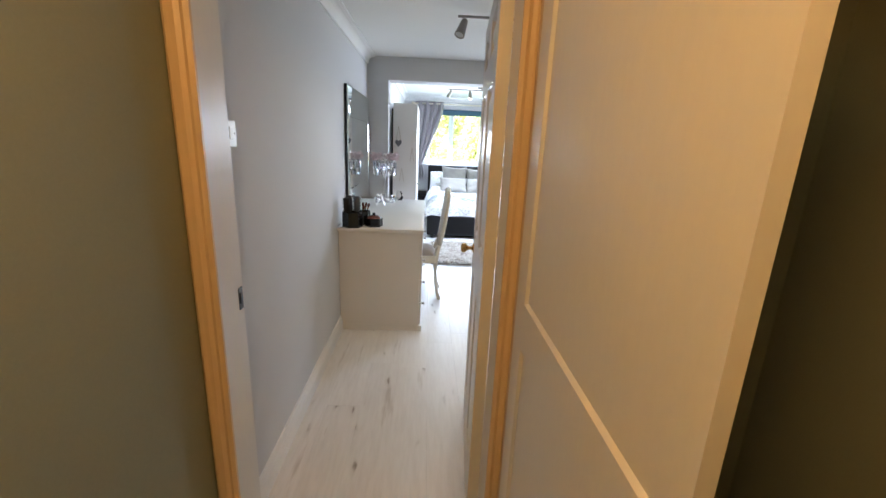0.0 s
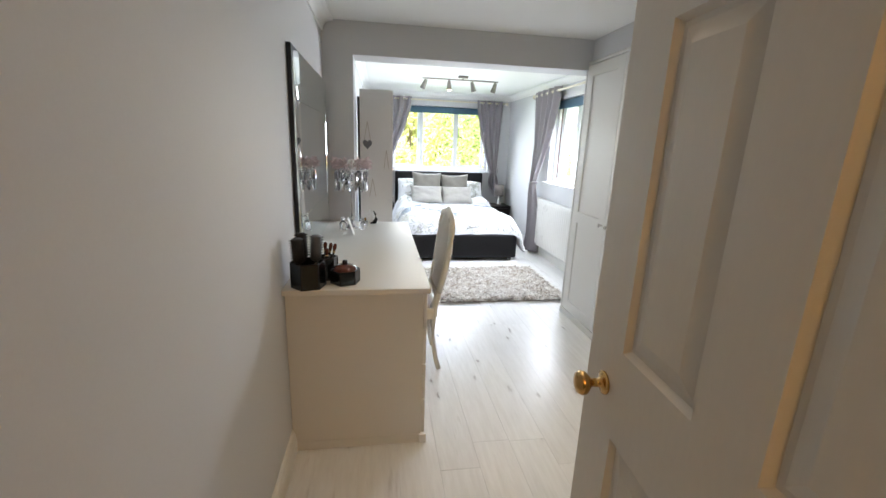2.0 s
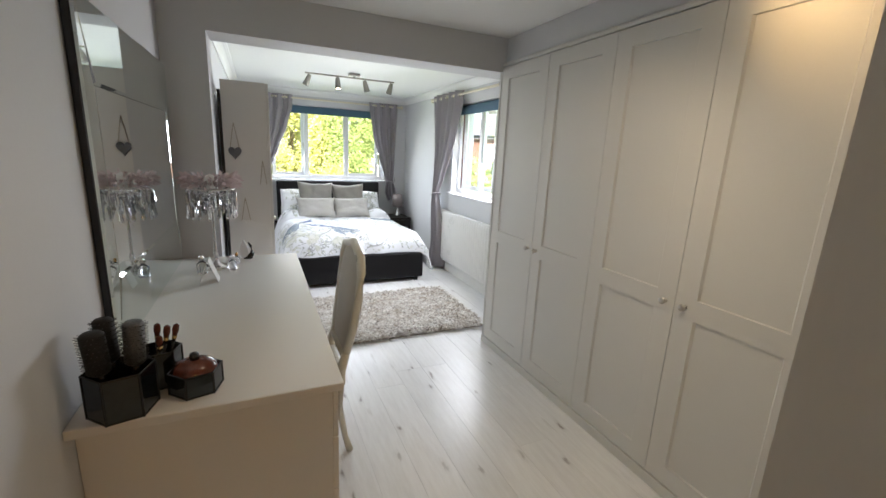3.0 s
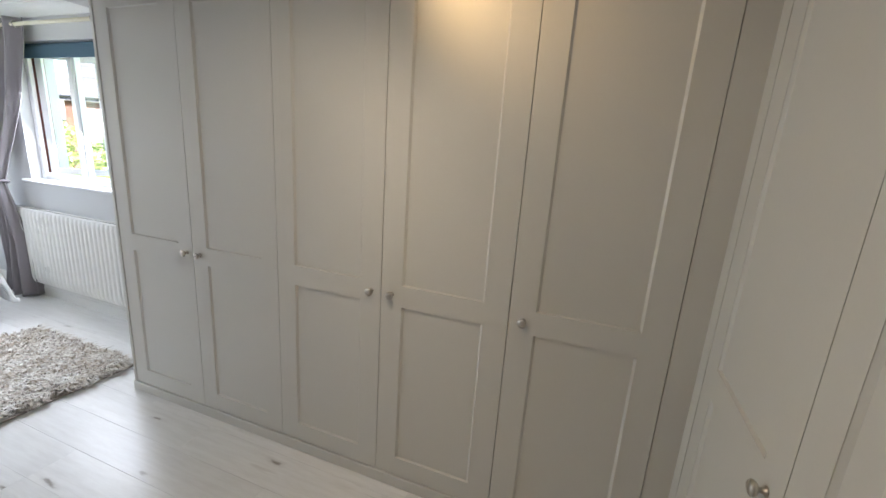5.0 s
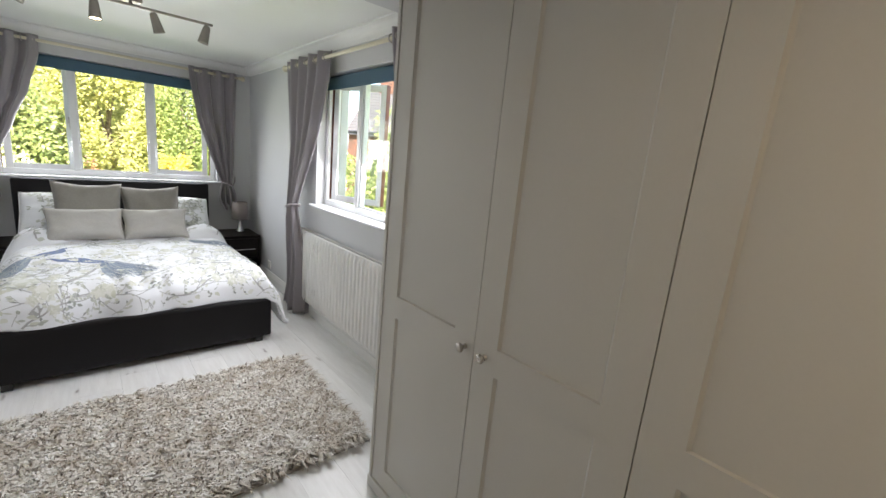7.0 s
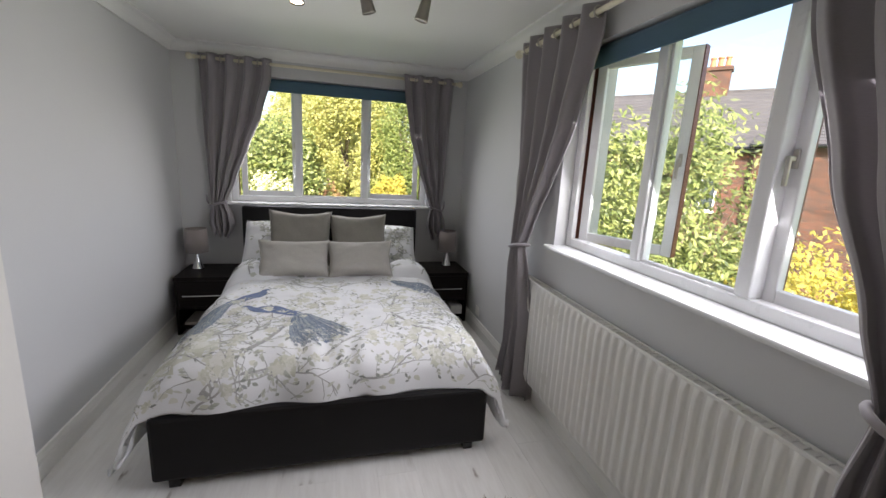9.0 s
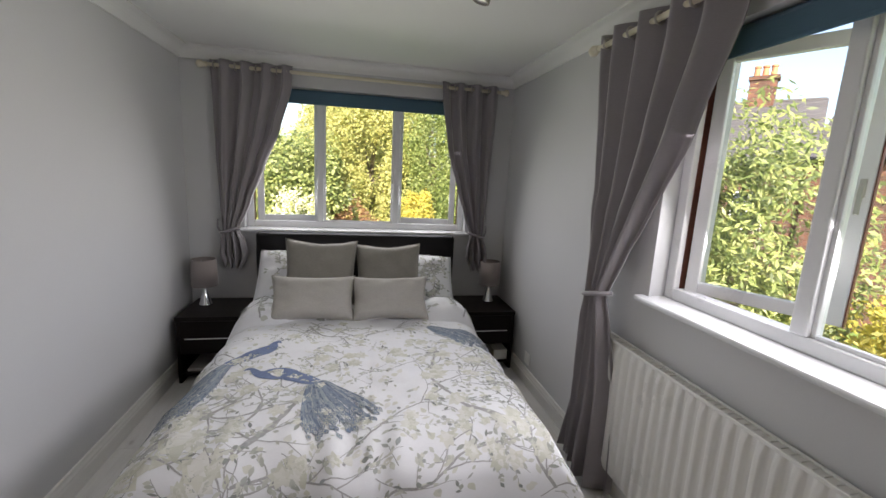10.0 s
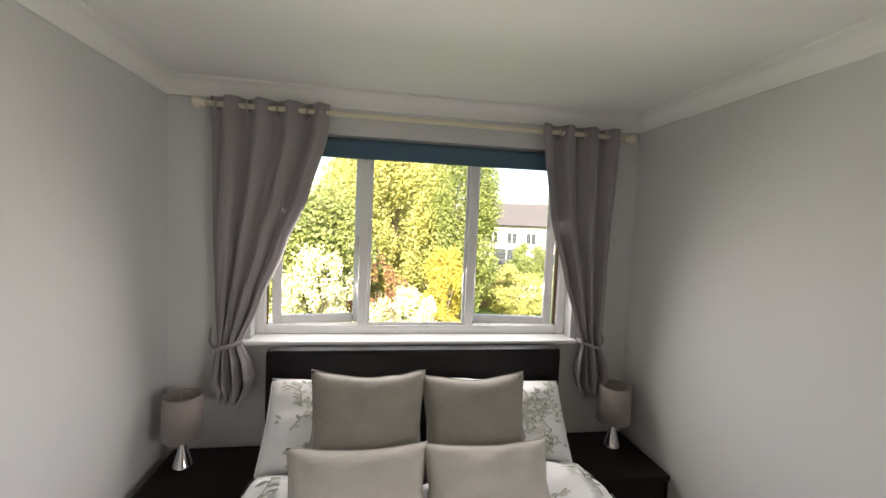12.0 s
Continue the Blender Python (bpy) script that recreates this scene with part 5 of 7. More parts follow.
def hanging(x, z, w, h, label, heart=True, material=None):
    root = thing("hanging_heart" if heart else "hanging_plaque", label, "ornament", (x, CY0 - 0.012, z), group="ornaments hung on the cabinet")
    if heart:
        out = []
        for i in range(28):
            a = 2 * math.pi * i / 28
            out.append((w / 34 * 16 * math.sin(a) ** 3, h / 30 * (13 * math.cos(a) - 5 * math.cos(2 * a) - 2 * math.cos(3 * a) - math.cos(4 * a))))
    else:
        out = [(-w / 2, -h / 2), (w / 2, -h / 2), (w / 2, h * 0.25), (0, h / 2), (-w / 2, h * 0.25)]
    mm = Matrix.Translation((x, CY0 - 0.002, z)) @ Matrix.Rotation(radians(90), 4, "X")
    part("body", prism(bmesh.new(), out, 0, 0.012, mm), material or M_HEART, root)
    b = bmesh.new()
    tube(b, [(x - w * 0.32, CY0 - 0.008, z + h * 0.33), (x - w * 0.12, CY0 - 0.006, z + h * 0.33 + 0.10), (x, CY0 - 0.004, z + h * 0.33 + 0.155)], 0.0022, 6)
    tube(b, [(x + w * 0.32, CY0 - 0.008, z + h * 0.33), (x + w * 0.12, CY0 - 0.006, z + h * 0.33 + 0.10), (x, CY0 - 0.004, z + h * 0.33 + 0.155)], 0.0022, 6)
    part("string", b, M_STRING, root, "thin jute string")


hanging(0.258, 1.465, 0.082, 0.085, "grey felt heart hung on a jute string")
hanging(0.418, 1.235, 0.062, 0.085, "pale wooden tag hung on a jute string", False, M_CAB)
hanging(0.300, 0.99, 0.085, 0.085, "pale wire heart hung low on a string", True, M_CAB)

# light switch by the door and a socket by the bed
sw = thing("light_switch", "white plastic light switch on grey wall by doorway", "light switch", (-0.06, 2.332, 1.50))
part("plate", boxes((-0.0595, -0.050, 2.289, 2.376, 1.457, 1.544, 0.003)), M_PLASTIC, sw)
part("rocker", boxes((-0.050, -0.045, 2.318, 2.344, 1.482, 1.522, 0.002)), M_PLASTIC, sw)
for y in (2.302, 2.363):
    part("screw", rod(bmesh.new(), (-0.0505, y, 1.5005), (-0.0492, y, 1.5005), 0.0042, seg=12), M_NICKEL, sw)
so = thing("wall_socket", "white plastic socket low on grey wall by bed", "socket", (2.65, 8.86, 0.19))
part("plate", boxes((2.641, 2.649, 8.815, 8.90, 0.155, 0.24, 0.003)), M_PLASTIC, so)
part("switch", boxes((2.637, 2.641, 8.83, 8.842, 0.205, 0.225, 0.001)), M_PLASTIC, so)


# ---- track lights ----
def track_light(x0, x1, y, label, aims, lit):
    root = thing("track_light", label, "ceiling light", ((x0 + x1) / 2, y, CEIL), group="ceiling track lights")
    xc = (x0 + x1) / 2 + 0.03
    part("ceiling_plate", boxes((xc - 0.06, xc + 0.06, y - 0.035, y + 0.035, CEIL - 0.028, CEIL - 0.0005, 0.005)), M_SPOT, root)
    part("rail", boxes((x0, x1, y - 0.008, y + 0.008, CEIL - 0.056, CEIL - 0.040, 0.003), (xc - 0.01, xc + 0.01, y - 0.006, y + 0.006, CEIL - 0.042, CEIL - 0.026)), M_SPOT, root)
    n = len(aims)
    for k, aim in enumerate(aims):
        x = x0 + 0.04 + (x1 - x0 - 0.08) * k / (n - 1)
        p = Vector((x, y, CEIL - 0.085))
        d = Vector(aim).normalized()
        mm = Matrix.Translation(p) @ d.to_track_quat("-Z", "Y").to_matrix().to_4x4()
        part("stalk", rod(bmesh.new(), (x, y, CEIL - 0.053), (x, y, CEIL - 0.10), 0.005, seg=10), M_SPOT, root)
        sp = part("spot_head", lathe(bmesh.new(), [(0.016, 0.025), (0.021, 0.018), (0.024, 0.0), (0.033, -0.085), (0.034, -0.095), (0.029, -0.096), (0.028, -0.088)], mm, 20), M_SPOT, root, "tapered satin nickel spot head", True)
        lpart("lens", lathe(bmesh.new(), [(0.0285, -0.089), (0.0285, -0.0885)], mm, 20), M_LIT if k == lit else M_LENS, sp).matrix_parent_inverse = Matrix()


M_LIT = emission_mat("lit_spot_lens", (1.0, 0.72, 0.4), 9.0)
M_LENS = surface("dull_spot_lens", (0.5, 0.5, 0.5), 0.2, var=0.05, relief=0)
track_light(0.895, 1.88, 7.735, "satin nickel four-spot track light on ceiling", [(-0.45, 0.1, -1), (0.02, -0.12, -1), (0.30, 0.12, -1), (-0.25, 0.1, -1)], 1)
track_light(0.77, 1.69, 3.87, "satin nickel four-spot track light over dressing area", [(-0.35, -0.45, -1), (0.2, -0.5, -1), (-0.2, 0.3, -1), (0.9, -0.6, -0.5)], 3)

# ---- bed ----
BX0, BX1, BYF, BYH = 0.625, 2.170, 7.345, 9.50
bed = thing("bed", "double bed with black faux-leather frame and headboard", "bed", (1.4, 8.4, 0))
part("footboard", boxes((BX0, BX1, BYF, BYF + 0.075, 0.045, 0.355, 0.018)), M_LEATHER, bed)
for x0, x1 in ((BX0, BX0 + 0.06), (BX1 - 0.06, BX1)):
    part("side_rail", boxes((x0, x1, BYF + 0.076, BYH - 0.076, 0.045, 0.35, 0.016)), M_LEATHER, bed)
part("headboard", boxes((BX0, BX1, BYH - 0.075, BYH, 0.045, 1.030, 0.022)), M_LEATHER, bed)
part("slat_base", boxes((BX0 + 0.061, BX1 - 0.061, BYF + 0.076, BYH - 0.076, 0.22, 0.27)), M_WENGE, bed)
for x in (BX0 + 0.06, BX1 - 0.11):
    for y in (BYF + 0.02, BYH - 0.07):
        part("foot", boxes((x, x + 0.05, y, y + 0.05, 0.0, 0.046, 0.004)), M_BLACK, bed)
mt = boxes((BX0 + 0.065, BX1 - 0.065, BYF + 0.08, BYH - 0.08, 0.271, 0.535, 0.05), )
tagged(part("mattress", mt, M_MATTRESS), "thick white mattress hidden under the duvet", "mattress")

# duvet: S(u, v) in cloth metres; u across from the middle, v from the head to the foot
XC, TOPZ = (BX0 + BX1) / 2, 0.585
HALF, VL = 0.62, 1.19
YHEAD = 8.74


def fall(s, r, slant):
    """Along a cloth that rolls over an edge with radius r and then hangs: (out, down)."""
    if s <= 0:
        return s, 0.0
    arc = r * math.pi / 2 * 0.92
    if s < arc:
        a = s / r
        return r * math.sin(a), r * (1 - math.cos(a))
    a = arc / r
    return r * math.sin(a) + (s - arc) * slant, r * (1 - math.cos(a)) + (s - arc)


def duvet(u, v):
    so_, sd = fall(abs(u) - HALF, 0.15, 0.34)
    fo, fd = fall(v - VL, 0.15, 0.05)
    x = XC + math.copysign(HALF + so_, u)
    y = YHEAD - VL - fo
    side = max(0.0, abs(u) - HALF)
    foot = max(0.0, v - VL)
    z = TOPZ - sd - fd * (1 - 0.35 * min(1, side / 0.25))
    puff = 0.020 * noise.noise((u * 2.1 + 3, v * 1.7, 0.3)) + 0.012 * noise.noise((u * 5.5, v * 4.2 + 9, 1.7)) + 0.006 * noise.noise((u * 13, v * 11, 4.2)) + 0.004 * abs(noise.noise((u * 9 + v * 5, v * 20, 6.6)))
    crease = 0.010 * abs(noise.noise((u * 3.2 + v * 2.0, v * 0.9 - u, 7.7)))
    edge = min(1.0, max(0.0, (v - VL + 0.28) / 0.3))
    gather = math.sin(u * 31 + 2.5 * math.sin(u * 7) + 3 * noise.noise((u * 3, v * 2, 5.1))) * edge
    y -= 0.030 * edge * (0.6 + noise.noise((u * 3.0, 1.3, 2.7)))
    z += 0.007 * gather + 0.018 * edge * noise.noise((u * 4.2, v * 3, 8.8))
    z += puff - crease - 0.012 * max(0, 1 - v / 0.35)
    z -= 0.007 * math.exp(-((u - 0.03 - 0.02 * math.sin(v * 3)) / 0.013) ** 2) * min(1, v)
    wave = 0.022 * math.sin(v * 11 + 2 * math.sin(v * 3)) * min(1, side / 0.2)
    x += math.copysign(wave, u) + 0.010 * noise.noise((u * 6, v * 6, 2.2))
    y += 0.014 * math.sin(u * 13 + 1.5 * math.sin(u * 4)) * min(1, foot / 0.15)
    if side > 0 and foot > 0:
        k = min(side, foot)
        x += math.copysign((0.10 if u > 0 else 0.14) * k, u)
        z += 0.02 * k if u > 0 else 0.15 * k
        y -= 0.12 * k
    return Vector((x, y, max(z, 0.16)))


U1, V0, V1 = HALF + 0.45, 0.0, VL + 0.33


def duvet_on(u, v, off):
    p = duvet(u, v)
    e = 0.004
    n = (duvet(u + e, v) - duvet(u - e, v)).cross(duvet(u, v - e) - duvet(u, v + e))
    return p + n.normalized() * off


dv = thing("duvet", "white floral duvet with slate-blue plumes spread on bed", "duvet", (XC, 8.0, TOPZ))
bm = sheet(bmesh.new(), lambda a, b_: duvet(-U1 + 2 * U1 * a, V0 + (V1 - V0) * b_), 120, 100)
bmesh.ops.recalc_face_normals(bm, faces=bm.faces)
o = part("cover", bm, M_DUVET, dv, smooth=True)
md = o.modifiers.new("thick", "SOLIDIFY")
md.thickness, md.offset = 0.035, -1 if sum(p.normal.z for p in o.data.polygons) > 0 else 1
# folded-back head end of the cover, from the front cushions up to the pillows
def head_fold(u, v):
    a = 2 * u - 1
    reach = 0.86 if a < 0 else 0.82
    x = XC + a * reach
    out = abs(a) * reach
    side = max(0.0, out - 0.70)
    roll = math.exp(-((out - 0.60) / 0.16) ** 2) * math.sin(math.pi * min(1.0, 0.15 + v * 1.05)) ** 0.7
    y = 8.66 + 0.64 * v + 0.02 * noise.noise((u * 6, 2.2, 1.1))
    z = TOPZ - 0.018 - 9.0 * side * side - 0.4 * side + 0.075 * roll * (1 + 0.5 * noise.noise((u * 9, v * 5, 2.0)))
    z += 0.024 * noise.noise((u * 7, v * 4, 9.1)) + 0.012 * noise.noise((u * 19, v * 9, 3.1)) + 0.030 * math.sin(math.pi * min(1, v * 1.3)) - 0.03 * v - 0.09 * (1 - min(1.0, v / 0.16)) ** 1.5
    return (x, y, z)


o = part("turned_back_edge", sheet(bmesh.new(), head_fold, 60, 24), M_DUVET, dv, smooth=True)
md = o.modifiers.new("thick", "SOLIDIFY")
md.thickness = 0.02

# printed pattern, laid on the cloth
rnd = random.Random(21)


class Print:
    def __init__(self, surf):
        self.v, self.f, self.surf = [], [], surf

    def blob(self, u, v, ang, L, W, off, n=7, belly=0.45):
        """A leaf or petal shape lying on the cloth."""
        ca, sa = math.cos(ang), math.sin(ang)
        i = len(self.v)
        up, dn = [], []
        for k in range(n):
            t = k / (n - 1)
            w = W * math.sin(math.pi * t ** (0.5 / belly * 0.9)) if 0 < t < 1 else 0
            up.append((t * L, w)), dn.append((t * L, -w))
        for p, q in zip(up, dn):
            for a, b_ in (p, q):
                self.v.append(tuple(self.surf(u + a * ca - b_ * sa, v + a * sa + b_ * ca, off)))
        for k in range(n - 1):
            j = i + 2 * k
            self.f.append((j, j + 1, j + 3, j + 2))

    def stroke(self, pts, widths, off):
        i = len(self.v)
        for k, ((u, v), w) in enumerate(zip(pts, widths)):
            a, b_ = pts[max(0, k - 1)], pts[min(len(pts) - 1, k + 1)]
            du, dv_ = b_[0] - a[0], b_[1] - a[1]
            l = math.hypot(du, dv_) or 1
            nu, nv = -dv_ / l, du / l
            self.v.append(tuple(self.surf(u + nu * w, v + nv * w, off)))
            self.v.append(tuple(self.surf(u - nu * w, v - nv * w, off)))
        for k in range(len(pts) - 1):
            j = i + 2 * k
            self.f.append((j, j + 1, j + 3, j + 2))

    def make(self, name, mat_, parent):
        ob_ = new(name, raw_mesh(name, self.v, self.f, mat_))
        ob_.parent, ob_.matrix_parent_inverse = parent, parent.matrix_basis.inverted()
        tagged(ob_, kind="stuff")
        return ob_


P_branch, P_leaf, P_flower, P_blue, P_body = (Print(duvet_on) for _ in range(5))


def inside(u, v):
    return -U1 + 0.03 < u < U1 - 0.03 and 0.02 < v < V1 - 0.03


def twig(u, v, ang, length, width, depth):
    pts, n = [], max(6, int(length / 0.02))
    for k in range(n):
        pts.append((u, v))
        ang += rnd.gauss(0, 0.16)
        u, v = u + math.cos(ang) * length / n, v + math.sin(ang) * length / n
        if not inside(u, v):
            break
        t = k / n
        if depth and rnd.random() < 0.16:
            twig(u, v, ang + rnd.choice((-1, 1)) * rnd.uniform(0.5, 1.1), length * rnd.uniform(0.25, 0.5), width * 0.5, depth - 1)
        if (depth == 0 and rnd.random() < 0.6) or rnd.random() < 0.15:
            a = ang + rnd.choice((-1, 1)) * rnd.uniform(0.4, 1.1)
            if inside(u + 0.05 * math.cos(a), v + 0.05 * math.sin(a)):
                P_leaf.blob(u, v, a, rnd.uniform(0.016, 0.038), rnd.uniform(0.0035, 0.008), 0.0012)
        if rnd.random() < 0.035 and inside(u - 0.06, v - 0.06) and inside(u + 0.06, v + 0.06):
            flower(u, v, rnd.uniform(0.022, 0.05))
    if len(pts) > 2:
        P_branch.stroke(pts, [max(0.0010, 0.62 * width * (1 - 0.75 * k / n)) for k in range(len(pts))], 0.0009)


def flower(u, v, r):
    for ring, n in ((1.0, 7), (0.6, 5)):
        for k in range(n):
            a = 2 * math.pi * k / n + rnd.uniform(-0.3, 0.3)
            P_flower.blob(u, v, a, r * ring * rnd.uniform(0.85, 1.1), r * ring * 0.38, 0.0015 if ring == 1 else 0.0019, belly=0.8)


def smooth_line(pts, n_):
    """A rounded line through the given places."""
    t_ = np.linspace(0, 1, len(pts))
    q = np.stack([np.interp(np.linspace(0, 1, n_), t_, [p[c] for p in pts]) for c in (0, 1)], 1)
    for _ in range(max(2, n_ // 8)):
        q[1:-1] = 0.25 * q[:-2] + 0.5 * q[1:-1] + 0.25 * q[2:]
    return [tuple(map(float, p)) for p in q]


def peacock(body, tail, w_tail, n_feathers, head=True):
    """A slate-blue peacock: crested head, curved neck, full breast, scalloped wing and a train with eyes."""
    n_ = 30
    line = smooth_line(body, n_)
    prof = ((0.0, 0.001), (0.05, 0.004), (0.09, 0.011), (0.15, 0.011), (0.24, 0.010), (0.42, 0.020), (0.60, 0.042), (0.8, 0.046), (1.0, 0.028))
    widths = [float(np.interp(k / (n_ - 1), [p[0] for p in prof], [p[1] for p in prof])) for k in range(n_)]
    (u1, v1), (u2, v2) = line[-1], tail
    du, dv_ = u2 - u1, v2 - v1
    L, a0 = math.hypot(du, dv_), math.atan2(dv_, du)
    if head:
        P_body.stroke(line, widths, 0.0022)
        hu, hv = line[3]
        for k in range(4):
            P_body.stroke([(hu, hv), (hu + 0.010 * (k - 1.5), hv - 0.030 - 0.004 * (k % 2))], [0.0008, 0.0016], 0.0021)
        # wing feathers lie over the back in rows
        for k in range(46):
            t = rnd.uniform(0.74, 1.0)
            pu, pv = line[int(t * (n_ - 1))]
            side = rnd.uniform(-0.012, 0.034)
            uu, vv = pu + side * math.sin(a0), pv - side * math.cos(a0)
            (P_leaf if rnd.random() < 0.6 else P_flower).blob(uu, vv, a0 + rnd.gauss(0, 0.25), rnd.uniform(0.014, 0.026), rnd.uniform(0.004, 0.007), 0.0026 + 0.0006 * rnd.random())
    for k in range(n_feathers):
        q = rnd.uniform(-1, 1)
        reach = rnd.uniform(0.45, 1.0) * (1 - 0.18 * q * q)
        pts = []
        for m_ in range(9):
            t = m_ / 8 * reach
            sp_ = q * w_tail * (0.20 + 0.80 * math.sin(min(1.0, t * 1.15) * math.pi / 2)) + 0.03 * math.sin(2.6 * t) * (1 if w_tail > 0.12 else -1)
            pts.append((u1 + du * t - sp_ * math.sin(a0), v1 + dv_ * t + sp_ * math.cos(a0)))
        if not all(inside(*p) for p in pts):
            continue
        P_blue.stroke(pts, [0.0016 + 0.0028 * math.sin(math.pi * m_ / 8) for m_ in range(9)], 0.0014 + 0.0006 * rnd.random())
        (ua, va), (ub, vb) = pts[-2], pts[-1]
        a = math.atan2(vb - va, ub - ua)
        # barbs along the shaft, and the eye at its end
        for m_ in range(3, 9):
            for sg_ in (-1, 1):
                P_blue.blob(*pts[m_], a + sg_ * rnd.uniform(0.25, 0.6), rnd.uniform(0.016, 0.030), rnd.uniform(0.0012, 0.0026), 0.0015 + 0.0005 * rnd.random())
        if reach > 0.6:
            P_blue.blob(ub, vb, a, 0.034, 0.010, 0.0024)
            P_leaf.blob(ub + 0.007 * math.cos(a), vb + 0.007 * math.sin(a), a, 0.020, 0.006, 0.0028)
            P_body.blob(ub + 0.012 * math.cos(a), vb + 0.012 * math.sin(a), a, 0.010, 0.0034, 0.0032)


def limb(pts, w0, w1):
    """A heavy printed branch through the given places on the cloth."""
    n_ = 26
    t_ = np.linspace(0, 1, len(pts))
    out = []
    for k in range(n_):
        t = k / (n_ - 1)
        out.append((float(np.interp(t, t_, [p[0] for p in pts])) + 0.008 * math.sin(9 * t + w0 * 900), float(np.interp(t, t_, [p[1] for p in pts])) + 0.008 * math.cos(11 * t)))
    P_branch.stroke(out, [w0 + (w1 - w0) * k / (n_ - 1) + 0.002 * math.sin(k * 1.9) for k in range(n_)], 0.0008)
    for k in range(2, n_, 3):
        a = rnd.uniform(0, 6.28)
        twig(*out[k], a, rnd.uniform(0.12, 0.3), 0.006, 1)


for u, v, a, L, w in ((-1.0, 1.25, -0.5, 1.0, 0.016), (-0.75, 1.0, -0.25, 0.7, 0.012), (-0.05, 1.3, -1.2, 0.7, 0.008), (0.9, 1.0, 3.6, 0.7, 0.012), (0.45, 0.25, 1.2, 0.7, 0.012), (0.95, 0.55, 2.9, 0.6, 0.010), (-0.95, 0.35, 0.1, 0.7, 0.012), (-0.3, 0.05, 0.7, 0.7, 0.009), (0.1, 1.45, -0.6, 0.7, 0.010), (-0.6, 1.5, -0.9, 0.5, 0.009), (0.7, 1.45, -2.1, 0.6, 0.009), (0.0, 0.7, 0.4, 0.5, 0.007), (-1.0, 0.8, 0.2, 0.5, 0.010), (0.98, 1.3, 3.4, 0.5, 0.008), (0.3, 0.9, 0.2, 0.5, 0.007), (-0.4, 1.35, 0.1, 0.6, 0.008)):
    twig(u, v, a, L, w, 2)
for _ in range(170):
    u, v = rnd.uniform(-U1, U1), rnd.uniform(0.05, V1)
    if inside(u, v):
        twig(u, v, rnd.uniform(0, 6.28), rnd.uniform(0.06, 0.18), 0.003, 0)
for u, v, r in ((-0.60, 1.20, 0.10), (-0.50, 1.30, 0.08), (-0.72, 1.28, 0.08), (-0.62, 1.08, 0.07), (-0.45, 1.12, 0.05), (-0.78, 1.14, 0.06), (0.38, 0.78, 0.055), (-0.2, 1.32, 0.06), (0.55, 1.2, 0.05), (0.2, 0.5, 0.05), (-0.35, 0.3, 0.05), (0.75, 0.9, 0.05)):
    flower(u, v, r)
peacock([(-0.405, 0.415), (-0.425, 0.395), (-0.44, 0.41), (-0.44, 0.455), (-0.475, 0.505), (-0.54, 0.555), (-0.61, 0.63)], (-0.82, 1.06), 0.105, 76)
peacock([(-0.515, 0.715), (-0.495, 0.695), (-0.475, 0.705), (-0.45, 0.745), (-0.41, 0.755), (-0.35, 0.725), (-0.27, 0.755), (-0.19, 0.815)], (0.0, 1.15), 0.15, 96)
peacock([(0.30, 0.03), (0.34, 0.05), (0.38, 0.09), (0.43, 0.14)], (0.71, 0.50), 0.11, 70, False)
limb([(-0.56, 1.42), (-0.40, 1.25), (-0.30, 1.06), (-0.19, 0.90)], 0.017, 0.007)
limb([(-0.80, 1.30), (-0.62, 1.08), (-0.52, 0.98), (-0.44, 0.93)], 0.013, 0.005)
limb([(0.62, 1.22), (0.42, 1.09), (0.34, 0.85), (0.41, 0.49)], 0.012, 0.005)
limb([(0.98, 1.10), (0.75, 0.95), (0.55, 0.90)], 0.008, 0.004)
limb([(-0.30, 0.12), (-0.22, 0.25), (-0.05, 0.30)], 0.009, 0.004)
for _ in range(260):
    u, v, a = rnd.uniform(-U1, U1), VL + rnd.uniform(-0.30, 0.32), rnd.uniform(0, 6.28)
    if inside(u + 0.06 * math.cos(a), v + 0.06 * math.sin(a)) and inside(u, v):
        P_leaf.blob(u, v, a, rnd.uniform(0.02, 0.042), rnd.uniform(0.005, 0.010), 0.0013 + 0.0004 * rnd.random())
# pale washed blossom between the branches
for _ in range(420):
    u, v, a = rnd.uniform(-U1, U1), rnd.uniform(0.05, V1), rnd.uniform(0, 6.28)
    if inside(u + 0.06 * math.cos(a), v + 0.06 * math.sin(a)) and inside(u, v):
        P_flower.blob(u, v, a, rnd.uniform(0.02, 0.05), rnd.uniform(0.008, 0.016), 0.0006 + 0.0002 * rnd.random(), belly=0.7)
P_branch.make("branch_print", M_PRINT_BRANCH, dv)
P_leaf.make("leaf_print", M_PRINT_LEAF, dv)
P_flower.make("flower_print", M_PRINT_FLOWER, dv)
P_blue.make("plume_print", M_PRINT_BLUE, dv)
P_body.make("bird_print", M_PRINT_BODY, dv)


